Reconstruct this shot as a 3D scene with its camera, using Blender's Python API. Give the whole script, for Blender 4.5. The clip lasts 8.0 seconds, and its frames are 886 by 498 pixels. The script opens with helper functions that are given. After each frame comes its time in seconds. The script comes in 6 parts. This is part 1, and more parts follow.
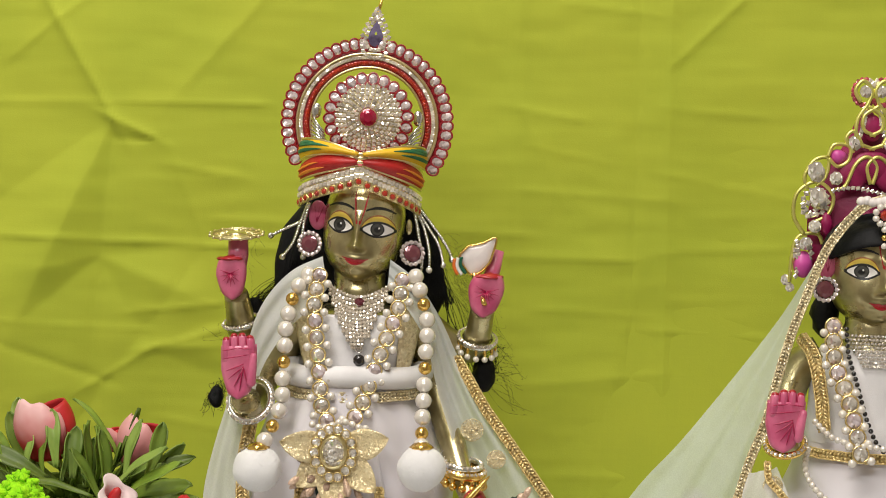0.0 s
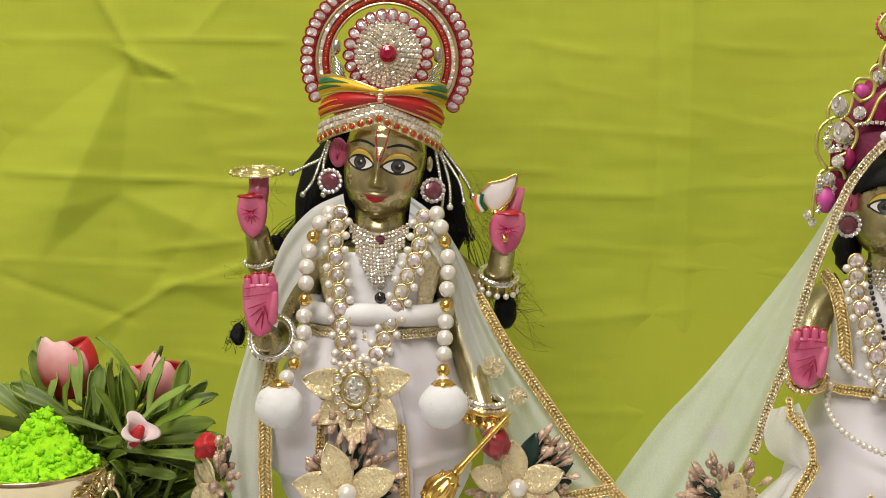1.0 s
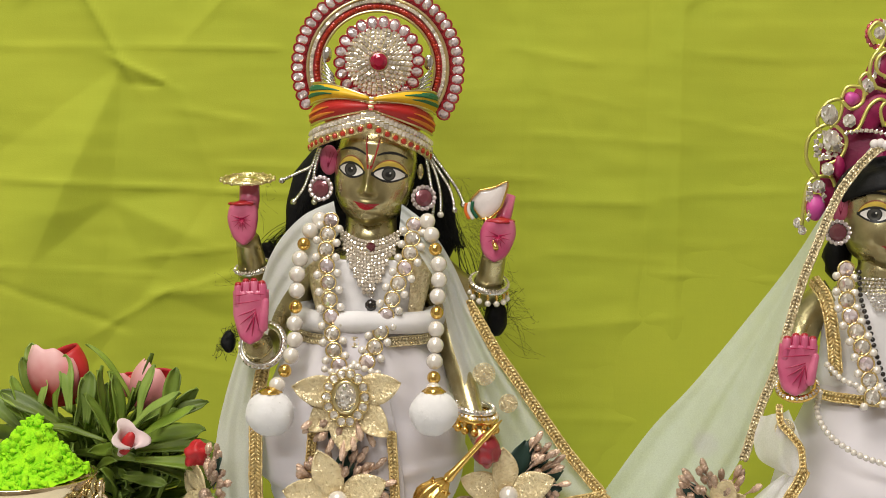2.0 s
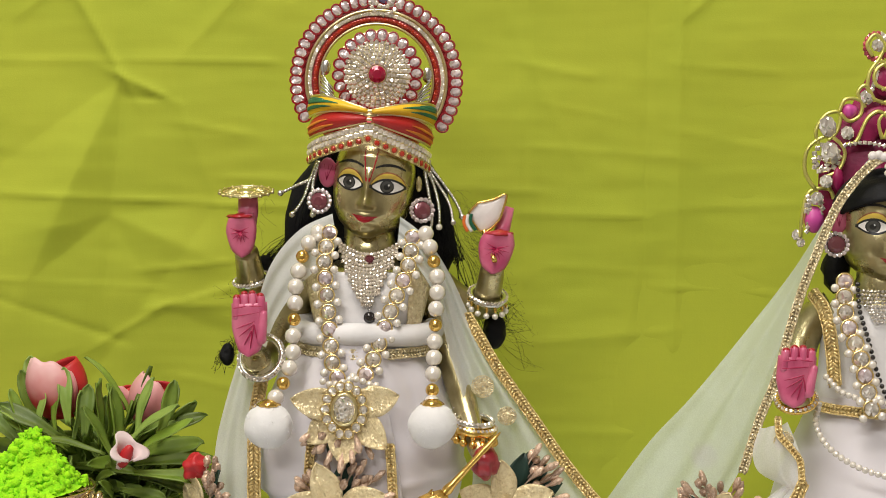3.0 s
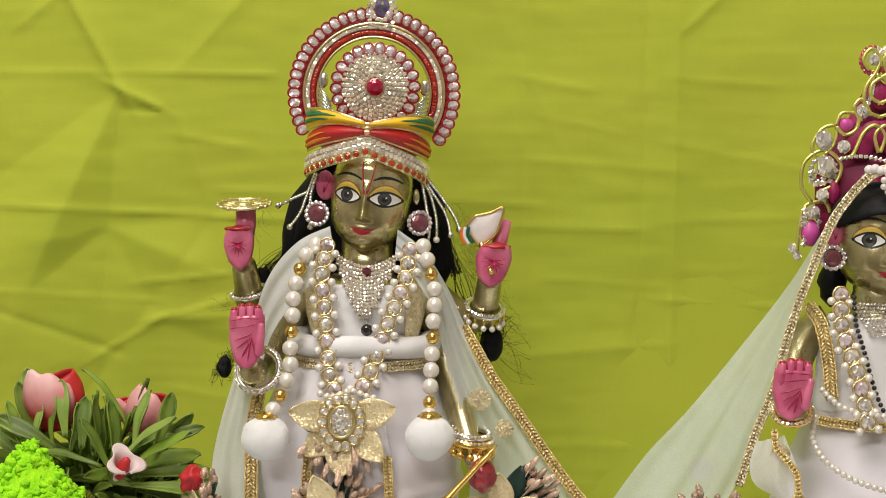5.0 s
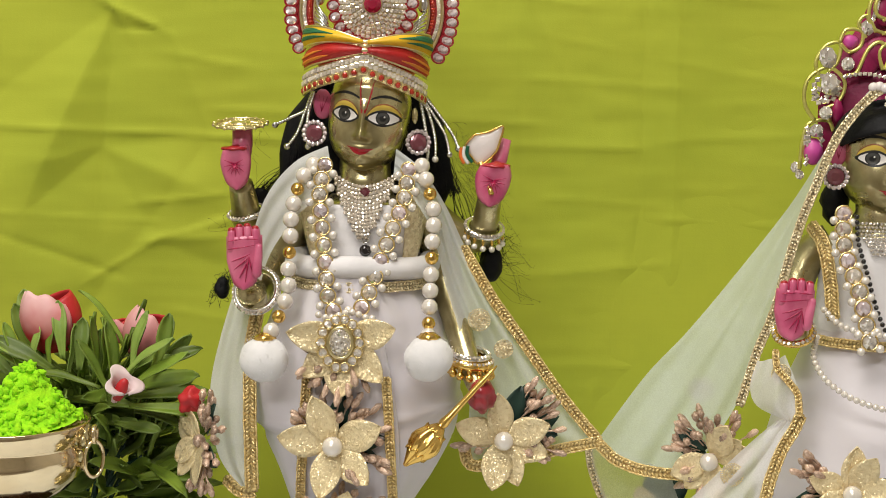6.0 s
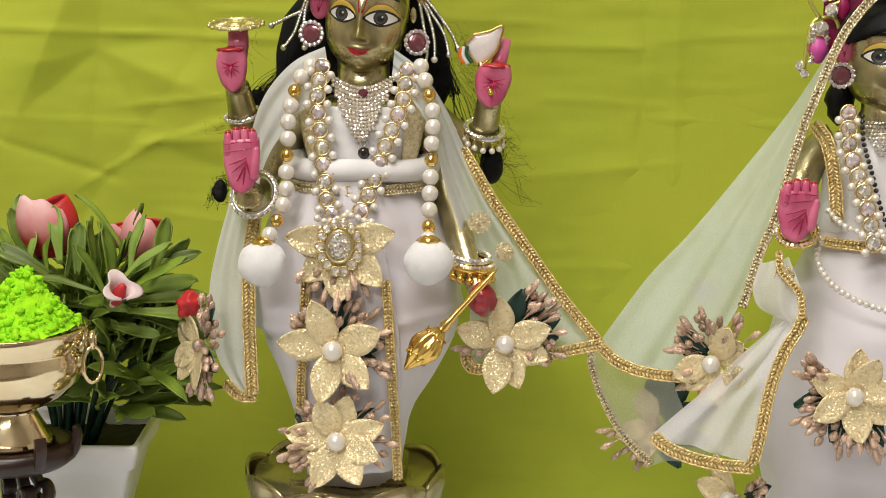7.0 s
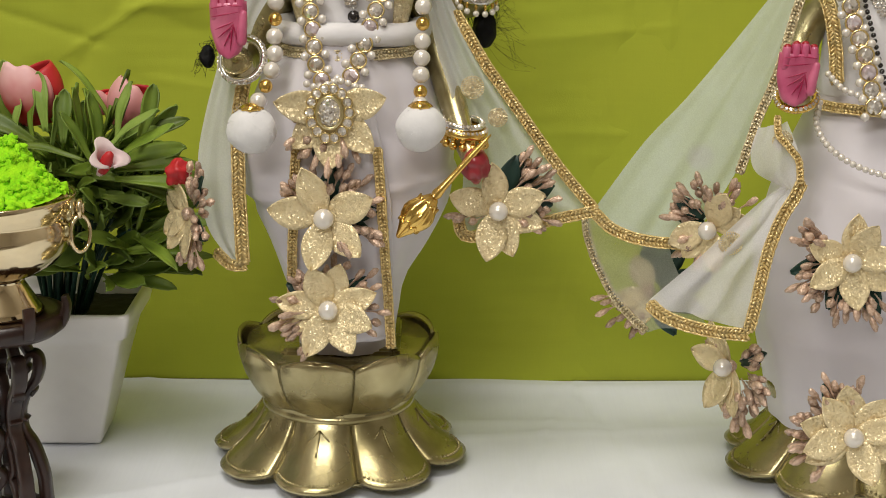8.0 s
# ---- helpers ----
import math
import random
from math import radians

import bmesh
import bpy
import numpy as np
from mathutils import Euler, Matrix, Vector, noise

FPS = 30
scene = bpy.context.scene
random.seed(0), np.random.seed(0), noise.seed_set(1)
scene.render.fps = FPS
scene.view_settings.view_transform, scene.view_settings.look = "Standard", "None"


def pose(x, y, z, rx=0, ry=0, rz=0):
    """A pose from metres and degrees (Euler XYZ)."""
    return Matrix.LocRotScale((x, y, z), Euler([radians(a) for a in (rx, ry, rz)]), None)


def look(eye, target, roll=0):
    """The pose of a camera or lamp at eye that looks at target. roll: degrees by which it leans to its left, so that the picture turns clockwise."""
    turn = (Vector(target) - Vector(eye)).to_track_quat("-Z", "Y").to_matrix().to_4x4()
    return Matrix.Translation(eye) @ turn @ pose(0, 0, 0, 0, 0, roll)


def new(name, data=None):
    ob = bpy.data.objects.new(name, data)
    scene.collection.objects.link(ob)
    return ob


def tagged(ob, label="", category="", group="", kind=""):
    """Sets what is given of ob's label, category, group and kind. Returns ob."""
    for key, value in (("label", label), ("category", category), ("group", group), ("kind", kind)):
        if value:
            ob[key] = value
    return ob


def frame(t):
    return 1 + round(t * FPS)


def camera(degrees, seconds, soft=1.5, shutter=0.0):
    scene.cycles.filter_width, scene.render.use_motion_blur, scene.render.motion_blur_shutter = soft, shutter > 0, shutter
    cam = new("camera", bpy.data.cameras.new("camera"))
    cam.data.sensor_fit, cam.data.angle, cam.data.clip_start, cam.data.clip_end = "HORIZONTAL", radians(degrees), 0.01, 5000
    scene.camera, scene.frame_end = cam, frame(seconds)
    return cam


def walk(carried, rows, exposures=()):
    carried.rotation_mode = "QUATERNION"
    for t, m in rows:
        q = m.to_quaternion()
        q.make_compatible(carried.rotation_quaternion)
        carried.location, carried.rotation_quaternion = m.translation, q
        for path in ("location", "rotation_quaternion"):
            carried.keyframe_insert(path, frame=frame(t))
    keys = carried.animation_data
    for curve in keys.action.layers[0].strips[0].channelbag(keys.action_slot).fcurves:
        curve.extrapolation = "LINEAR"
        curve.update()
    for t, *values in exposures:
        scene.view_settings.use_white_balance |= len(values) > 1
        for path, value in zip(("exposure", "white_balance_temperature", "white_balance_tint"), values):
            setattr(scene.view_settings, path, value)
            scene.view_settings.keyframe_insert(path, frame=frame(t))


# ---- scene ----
cam = camera(30.0, 8.0, 0.95)
PATH = [
    (0, (0.043, -0.853, 0.338), (0.051, 1.144, 0.229), 1.1),
    (0.5, (0.044, -0.857, 0.337), (0.022, 1.14, 0.227), 0.9),
    (1, (0.043, -0.851, 0.339), (0.027, 1.14, 0.151), 0.8),
    (2.5, (0.043, -0.852, 0.338), (0.04, 1.141, 0.167), 0.9),
    (3, (0.045, -0.852, 0.337), (0.037, 1.142, 0.178), 0.8),
    (3.5, (0.045, -0.854, 0.337), (0.037, 1.141, 0.202), 0.9),
    (4, (0.044, -0.854, 0.336), (0.04, 1.142, 0.2), 0.9),
    (5.5, (0.044, -0.852, 0.337), (0.042, 1.142, 0.179), 0.9),
    (6, (0.044, -0.846, 0.336), (0.044, 1.14, 0.097), 0.8),
    (6.5, (0.045, -0.843, 0.338), (0.044, 1.137, 0.059), 0.7),
    (7, (0.045, -0.837, 0.337), (0.044, 1.13, -0.024), 0.5),
    (7.5, (0.046, -0.831, 0.336), (0.051, 1.118, -0.115), 0.4),
    (8, (0.047, -0.825, 0.334), (0.051, 1.107, -0.183), 0.3),
]
walk(cam, [(t, look(eye, target, roll)) for t, eye, target, roll in PATH], [(0.0, 0.0), (6.5, 0.0), (7.0, 0.03), (7.5, -0.03), (8.0, -0.26)])

# ---- light ----
# faint even ambient, added as fill with no source of its own
world = bpy.data.worlds.new("ambient_fill")
scene.world = world
world.use_nodes = True
world.node_tree.nodes["Background"].inputs["Color"].default_value = (1.0, 0.95, 0.88, 1)
world.node_tree.nodes["Background"].inputs["Strength"].default_value = 0.035


def area_lamp(name, eye, target, width, depth, watts, colour):
    lamp = bpy.data.lights.new(name, "AREA")
    lamp.shape, lamp.size, lamp.size_y, lamp.energy, lamp.color = "RECTANGLE", width, depth, watts, colour
    ob = new(name, lamp)
    ob.matrix_world = look(eye, target)
    return ob


area_lamp("ceiling_panel_lamp", (-0.14, -0.56, 1.44), (0.03, 0.0, 0.05), 0.62, 0.62, 14.9, (1.0, 0.95, 0.87))
# unseen front fill, added to brighten the front faces
area_lamp("front_fill_lamp", (-0.5, -1.9, 1.45), (0.0, 0.0, 0.2), 1.2, 0.12, 16.7, (1.0, 0.97, 0.92))


# ---- materials ----
def shader(name):
    m = bpy.data.materials.new(name)
    m.use_nodes = True
    nodes, links = m.node_tree.nodes, m.node_tree.links
    return m, nodes, links, nodes["Principled BSDF"]


def mat(name, colour, rough=0.5, metal=0.0, other=None, scale=60.0, bump=0.0, bump_scale=600.0, cells=False, piece=0.0, coat=0.0, sheen=0.0,
        glitter=0.0, weave=0.0, rough_var=0.0, flake_tilt=0.9, weave_depth=0.12, streak=0.0):
    """A surface with a slow stain (colour to other), a fine relief, and, where given, glitter flakes, a woven relief or a shift from piece to piece."""
    m, nodes, links, b = shader(name)
    b.inputs["Roughness"].default_value, b.inputs["Metallic"].default_value = rough, metal
    b.inputs["Coat Weight"].default_value, b.inputs["Coat Roughness"].default_value = coat, 0.12
    b.inputs["Sheen Weight"].default_value = sheen
    where = nodes.new("ShaderNodeTexCoord")
    stain = nodes.new("ShaderNodeTexNoise")
    stain.inputs["Scale"].default_value, stain.inputs["Detail"].default_value = scale, 6
    links.new(where.outputs["Object"], stain.inputs["Vector"])
    ramp = nodes.new("ShaderNodeMapRange")
    ramp.inputs["From Min"].default_value, ramp.inputs["From Max"].default_value = 0.35, 0.65
    links.new(stain.outputs["Fac"], ramp.inputs["Value"])
    mix = nodes.new("ShaderNodeMix")
    mix.data_type = "RGBA"
    mix.inputs["A"].default_value = (*colour, 1)
    mix.inputs["B"].default_value = (*(other or [c * 0.86 for c in colour]), 1)
    links.new(ramp.outputs["Result"], mix.inputs["Factor"])
    out = mix.outputs["Result"]
    if piece:
        info = nodes.new("ShaderNodeObjectInfo")
        shift = nodes.new("ShaderNodeHueSaturation")
        span = nodes.new("ShaderNodeMapRange")
        span.inputs["To Min"].default_value, span.inputs["To Max"].default_value = 1 - piece, 1 + piece
        links.new(info.outputs["Random"], span.inputs["Value"])
        links.new(span.outputs["Result"], shift.inputs["Value"])
        links.new(out, shift.inputs["Color"])
        out = shift.outputs["Color"]
    if streak:
        for stretch in ((25, 25, 900), (900, 25, 40)):
            place, grain, bend = nodes.new("ShaderNodeMapping"), nodes.new("ShaderNodeTexNoise"), nodes.new("ShaderNodeHueSaturation")
            place.inputs["Scale"].default_value = stretch
            grain.inputs["Scale"].default_value, grain.inputs["Detail"].default_value = 1.0, 3
            links.new(where.outputs["Object"], place.inputs["Vector"]), links.new(place.outputs[0], grain.inputs["Vector"])
            span = nodes.new("ShaderNodeMapRange")
            span.inputs["From Min"].default_value, span.inputs["From Max"].default_value = 0.25, 0.75
            span.inputs["To Min"].default_value, span.inputs["To Max"].default_value = 1 - streak, 1 + streak
            links.new(grain.outputs["Fac"], span.inputs["Value"]), links.new(span.outputs[0], bend.inputs["Value"]), links.new(out, bend.inputs["Color"])
            out = bend.outputs["Color"]
    height = None
    if bump:
        fine = nodes.new("ShaderNodeTexVoronoi" if cells else "ShaderNodeTexNoise")
        fine.inputs["Scale"].default_value = bump_scale
        links.new(where.outputs["Object"], fine.inputs["Vector"])
        height = fine.outputs["Distance" if cells else "Fac"]
    if weave:
        waves = []
        for way in ("X", "Z"):
            wave = nodes.new("ShaderNodeTexWave")
            wave.bands_direction = way
            wave.inputs["Scale"].default_value, wave.inputs["Distortion"].default_value = weave, 1.2
            links.new(where.outputs["Object"], wave.inputs["Vector"])
            waves.append(wave.outputs["Fac"])
        add = nodes.new("ShaderNodeMath")
        links.new(waves[0], add.inputs[0]), links.new(waves[1], add.inputs[1])
        height = add.outputs[0]
    if glitter:
        flakes = nodes.new("ShaderNodeTexVoronoi")
        flakes.inputs["Scale"].default_value = glitter
        links.new(where.outputs["Object"], flakes.inputs["Vector"])
        tilt = nodes.new("ShaderNodeVectorMath")
        tilt.operation = "SUBTRACT"
        tilt.inputs[1].default_value = (0.5, 0.5, 0.5)
        links.new(flakes.outputs["Color"], tilt.inputs[0])
        size = nodes.new("ShaderNodeVectorMath")
        size.operation = "SCALE"
        size.inputs["Scale"].default_value = flake_tilt
        links.new(tilt.outputs[0], size.inputs[0])
        geo = nodes.new("ShaderNodeNewGeometry")
        total = nodes.new("ShaderNodeVectorMath")
        links.new(geo.outputs["Normal"], total.inputs[0]), links.new(size.outputs[0], total.inputs[1])
        unit = nodes.new("ShaderNodeVectorMath")
        unit.operation = "NORMALIZE"
        links.new(total.outputs[0], unit.inputs[0])
        last = unit.outputs[0]
        if height is not None:
            emboss = nodes.new("ShaderNodeBump")
            emboss.inputs["Strength"].default_value, emboss.inputs["Distance"].default_value = bump, 0.0006
            links.new(height, emboss.inputs["Height"]), links.new(last, emboss.inputs["Normal"])
            last = emboss.outputs["Normal"]
        links.new(last, b.inputs["Normal"])
    elif height is not None:
        relief = nodes.new("ShaderNodeBump")
        relief.inputs["Strength"].default_value, relief.inputs["Distance"].default_value = bump or weave_depth, 0.0006
        links.new(height, relief.inputs["Height"])
        links.new(relief.outputs["Normal"], b.inputs["Normal"])
    if rough_var:
        worn = nodes.new("ShaderNodeMapRange")
        worn.inputs["To Min"].default_value, worn.inputs["To Max"].default_value = max(rough - rough_var, 0.03), rough + rough_var
        links.new(stain.outputs["Fac"], worn.inputs["Value"])
        links.new(worn.outputs["Result"], b.inputs["Roughness"])
    links.new(out, b.inputs["Base Color"])
    return m


def sheer_mat(name, colour, cover):
    """Thin net: part of the light goes straight through, the rest is scattered."""
    m, nodes, links, b = shader(name)
    b.inputs["Base Color"].default_value, b.inputs["Roughness"].default_value = (*colour, 1), 0.7
    b.inputs["Sheen Weight"].default_value = 0.3
    glow = nodes.new("ShaderNodeBsdfTranslucent")
    glow.inputs["Color"].default_value = (*colour, 1)
    cloth = nodes.new("ShaderNodeMixShader")
    cloth.inputs["Fac"].default_value = 0.4
    links.new(b.outputs[0], cloth.inputs[1]), links.new(glow.outputs[0], cloth.inputs[2])
    clear = nodes.new("ShaderNodeBsdfTransparent")
    where = nodes.new("ShaderNodeTexCoord")
    net = nodes.new("ShaderNodeTexNoise")
    net.inputs["Scale"].default_value = 1500
    links.new(where.outputs["Object"], net.inputs["Vector"])
    slow = nodes.new("ShaderNodeTexNoise")
    slow.inputs["Scale"].default_value = 45
    links.new(where.outputs["Object"], slow.inputs["Vector"])
    both = nodes.new("ShaderNodeMath")
    links.new(net.outputs["Fac"], both.inputs[0]), links.new(slow.outputs["Fac"], both.inputs[1])
    fac = nodes.new("ShaderNodeMapRange")
    fac.inputs["From Min"].default_value, fac.inputs["From Max"].default_value = 0.6, 1.4
    fac.inputs["To Min"].default_value, fac.inputs["To Max"].default_value = cover - 0.09, cover + 0.09
    links.new(both.outputs[0], fac.inputs["Value"])
    mix = nodes.new("ShaderNodeMixShader")
    links.new(fac.outputs[0], mix.inputs["Fac"])
    links.new(clear.outputs[0], mix.inputs[1]), links.new(cloth.outputs[0], mix.inputs[2])
    links.new(mix.outputs[0], nodes["Material Output"].inputs["Surface"])
    return m


def blush(name, low, high, z1, z2):
    """A petal whose dye fades from the base colour to a pale rim along its height."""
    m, nodes, links, b = shader(name)
    b.inputs["Roughness"].default_value = 0.5
    where, axes, span, mix = nodes.new("ShaderNodeTexCoord"), nodes.new("ShaderNodeSeparateXYZ"), nodes.new("ShaderNodeMapRange"), nodes.new("ShaderNodeMix")
    mix.data_type = "RGBA"
    mix.inputs["A"].default_value, mix.inputs["B"].default_value = (*low, 1), (*high, 1)
    span.inputs["From Min"].default_value, span.inputs["From Max"].default_value = z1, z2
    blot = nodes.new("ShaderNodeTexNoise")
    blot.inputs["Scale"].default_value = 90
    links.new(where.outputs["Object"], axes.inputs[0]), links.new(where.outputs["Object"], blot.inputs["Vector"])
    add = nodes.new("ShaderNodeMath")
    add.operation = "MULTIPLY_ADD"
    add.inputs[1].default_value = 0.02
    links.new(blot.outputs["Fac"], add.inputs[0]), links.new(axes.outputs["Z"], add.inputs[2])
    links.new(add.outputs[0], span.inputs["Value"]), links.new(span.outputs[0], mix.inputs["Factor"])
    links.new(mix.outputs["Result"], b.inputs["Base Color"])
    return m


GREEN = mat("green_cloth", (0.415, 0.46, 0.028), 0.8, other=(0.37, 0.43, 0.024), scale=9, bump=0.12, bump_scale=1400, sheen=0.1, streak=0.012)
TABLE = mat("white_table_cloth", (0.81, 0.84, 0.90), 0.9, other=(0.75, 0.78, 0.84), scale=14, bump=0.1, bump_scale=1600, streak=0.012)
WALL = mat("room_paint", (0.80, 0.76, 0.70), 0.9, scale=3, bump=0.1, bump_scale=200)
DARK_FLOOR = mat("room_floor", (0.34, 0.29, 0.24), 0.5, scale=4)
SATIN = mat("white_satin", (0.725, 0.69, 0.73), 0.5, other=(0.67, 0.635, 0.68), scale=30, bump=0.06, bump_scale=1800, sheen=0.3)
VELVET = mat("white_velvet", (0.79, 0.77, 0.78), 0.85, scale=60, bump=0.25, bump_scale=2500, sheen=0.6)
FLUFF = mat("white_fluff", (0.80, 0.79, 0.79), 0.95, other=(0.74, 0.73, 0.73), scale=120, bump=0.25, bump_scale=900, sheen=0.5)
SHEER = sheer_mat("sheer_mint_net", (0.80, 0.88, 0.89), 0.64)
SHEER_FAR = sheer_mat("sheer_pale_net", (0.86, 0.90, 0.90), 0.76)
SHEER_WHITE = sheer_mat("sheer_white_net", (0.90, 0.89, 0.91), 0.72)
SHEER_DENSE = sheer_mat("sheer_doubled_net", (0.84, 0.85, 0.84), 0.9)
SHEER_THIN = sheer_mat("sheer_thin_net", (0.78, 0.80, 0.74), 0.38)
BRASS = mat("aged_brass", (0.58, 0.505, 0.28), 0.26, 0.84, other=(0.29, 0.245, 0.115), scale=32, bump=0.12, bump_scale=420, rough_var=0.14)
FACE_BRASS = mat("rubbed_brass", (0.66, 0.585, 0.335), 0.29, 0.9, other=(0.27, 0.225, 0.10), scale=44, bump=0.14, bump_scale=260, rough_var=0.18)
BOWL = mat("polished_brass", (0.84, 0.71, 0.47), 0.13, 1.0, other=(0.76, 0.62, 0.39), scale=50, bump=0.03, bump_scale=300, rough_var=0.05)
GOLD = mat("bright_gold", (0.90, 0.62, 0.18), 0.22, 1.0, other=(0.80, 0.52, 0.14), scale=150)
BEZEL_GOLD = mat("bezel_gold", (0.92, 0.72, 0.34), 0.25, 0.9, scale=150)
PALE_GOLD = mat("pale_gold_wire", (0.85, 0.74, 0.42), 0.3, 1.0, scale=150)
LIME_GOLD = mat("lime_gold_wire", (0.80, 0.76, 0.22), 0.35, 0.8, scale=150)
TRIM = mat("gold_sequin_trim", (0.90, 0.71, 0.34), 0.3, 0.4, other=(0.74, 0.54, 0.22), scale=420, glitter=1700, flake_tilt=0.9)
SPANGLE = mat("pale_gold_spangle", (0.90, 0.79, 0.53), 0.3, 0.4, other=(0.70, 0.57, 0.33), scale=420, glitter=1500, flake_tilt=1.1)
PETAL = mat("champagne_glitter", (0.88, 0.745, 0.46), 0.28, 0.28, other=(0.80, 0.65, 0.37), scale=260, glitter=1800, piece=0.08, flake_tilt=0.95, bump=0.4, bump_scale=480, cells=True)
BUD = mat("dusty_rose_bud", (0.74, 0.56, 0.44), 0.28, 0.4, other=(0.48, 0.31, 0.21), scale=500, bump=0.9, bump_scale=1300, piece=0.3)
CRYSTAL = mat("foil_crystal", (0.96, 0.92, 0.85), 0.08, 0.66, other=(0.72, 0.65, 0.56), scale=900, piece=0.15, glitter=1050, flake_tilt=1.45)
# darker second tones and per-stone shifts imitate facets reflecting dark and bright
CHIP_CRYSTAL = mat("small_foil_crystal", (0.94, 0.88, 0.78), 0.1, 0.6, other=(0.66, 0.57, 0.46), scale=900, piece=0.3, glitter=500, flake_tilt=0.5)
PINK_CRYSTAL = mat("pinkish_crystal", (0.92, 0.83, 0.83), 0.1, 0.5, other=(0.58, 0.46, 0.49), scale=800, piece=0.18, glitter=1050, flake_tilt=1.2)
PEARL = mat("cream_pearl", (0.84, 0.785, 0.70), 0.25, 0.25, other=(0.75, 0.70, 0.63), scale=80, coat=1.0)
SILVER = mat("silver_bead", (0.80, 0.79, 0.77), 0.2, 1.0, scale=200)
RED_ENAMEL = mat("red_enamel", (0.28, 0.008, 0.015), 0.35, scale=100)
RED_STONE = mat("orange_red_stone", (0.42, 0.03, 0.012), 0.12, 0.2, scale=300, coat=0.6, piece=0.25)
RUBY = mat("ruby_stone", (0.36, 0.005, 0.04), 0.1, 0.2, scale=300, coat=0.8)
GARNET = mat("dark_garnet", (0.10, 0.01, 0.02), 0.1, 0.1, scale=300, coat=0.8)
PLUM = mat("plum_stone", (0.22, 0.06, 0.08), 0.1, 0.3, scale=300, coat=0.8)
INDIGO = mat("indigo_stone", (0.10, 0.08, 0.16), 0.06, 0.5, other=(0.3, 0.25, 0.45), scale=150, coat=0.8)
BLACK_BEAD = mat("black_bead", (0.015, 0.012, 0.012), 0.12, 0.0, scale=200, coat=0.5)
ROSE_GLASS = mat("rose_glass", (0.45, 0.07, 0.10), 0.15, 0.3, scale=300, piece=0.5, coat=0.5)
MAGENTA = mat("magenta_satin", (0.29, 0.004, 0.075), 0.5, 0.0, other=(0.20, 0.003, 0.05), scale=120, bump=0.3, bump_scale=700)
ROSE = mat("rose_satin", (0.62, 0.09, 0.36), 0.4, other=(0.52, 0.06, 0.30), scale=120)
RED_SILK = mat("red_silk", (0.50, 0.018, 0.016), 0.42, other=(0.40, 0.012, 0.012), scale=90, weave=1400)
ORANGE_SILK = mat("orange_silk", (0.78, 0.24, 0.03), 0.4, scale=90)
YELLOW_SILK = mat("yellow_silk", (0.78, 0.47, 0.015), 0.4, other=(0.68, 0.40, 0.01), scale=90, weave=1400)
GREEN_SILK = mat("green_silk", (0.01, 0.14, 0.07), 0.4, scale=90)
HAIR = mat("black_wig_hair", (0.007, 0.007, 0.008), 0.6, scale=200, bump=0.4, bump_scale=700)
HAIR.node_tree.nodes["Principled BSDF"].inputs["Specular IOR Level"].default_value = 0.18
PINK_PAINT = mat("pink_paint", (0.50, 0.065, 0.165), 0.3, other=(0.66, 0.17, 0.28), scale=75, bump=0.1, bump_scale=300, coat=0.25)
DEEP_PINK = mat("deep_pink_paint", (0.40, 0.012, 0.07), 0.35, scale=100)
RED_PAINT = mat("red_paint", (0.40, 0.012, 0.02), 0.35, scale=100)
DARK_RED = mat("dark_red_paint", (0.24, 0.008, 0.016), 0.3, other=(0.34, 0.03, 0.04), scale=180, coat=0.4)
WHITE_PAINT = mat("white_paint", (0.80, 0.77, 0.74), 0.35, scale=100)
BLACK_PAINT = mat("black_paint", (0.012, 0.012, 0.012), 0.35, scale=100)
GREY_PAINT = mat("grey_paint", (0.06, 0.058, 0.05), 0.3, scale=100)
YELLOW_PAINT = mat("yellow_paint", (0.72, 0.52, 0.08), 0.4, scale=100)
BROWN_PAINT = mat("brown_paint", (0.32, 0.12, 0.05), 0.4, scale=100)
ENAMEL = mat("white_enamel", (0.80, 0.74, 0.72), 0.2, coat=0.5, scale=100)
ORANGE_ENAMEL = mat("orange_enamel", (0.72, 0.16, 0.03), 0.25, scale=100)
GREEN_ENAMEL = mat("green_enamel", (0.01, 0.10, 0.05), 0.25, scale=100)
POWDER = mat("lime_powder", (0.40, 0.83, 0.010), 1.0, other=(0.27, 0.68, 0.006), scale=220, bump=1.0, bump_scale=1100)
LEAF = mat("leaf_green", (0.19, 0.265, 0.03), 0.5, other=(0.08, 0.145, 0.016), scale=40, bump=0.15, bump_scale=500, piece=0.45)
LEAF_PALE = mat("leaf_pale_green", (0.25, 0.34, 0.07), 0.48, other=(0.15, 0.24, 0.04), scale=45, bump=0.15, bump_scale=500, piece=0.3)
LEAF_DARK = mat("leaf_blue_green", (0.012, 0.05, 0.035), 0.5, scale=80, piece=0.3)
FLOWER_RED = mat("flower_red", (0.55, 0.025, 0.03), 0.5, other=(0.45, 0.015, 0.02), scale=60)
FLOWER_PINK = blush("flower_pink", (0.52, 0.02, 0.035), (0.84, 0.56, 0.56), 0.126, 0.155)
FLOWER_PINK_LOW = blush("flower_pink_low", (0.52, 0.02, 0.035), (0.80, 0.44, 0.44), 0.106, 0.142)
FLOWER_WHITE = mat("flower_white", (0.74, 0.62, 0.62), 0.5, other=(0.70, 0.52, 0.53), scale=60)
POT = mat("white_glaze", (0.82, 0.805, 0.79), 0.3, other=(0.77, 0.755, 0.74), scale=40, coat=0.2)
SOIL = mat("dark_soil", (0.012, 0.011, 0.009), 0.9, bump=0.8, bump_scale=300, scale=90)
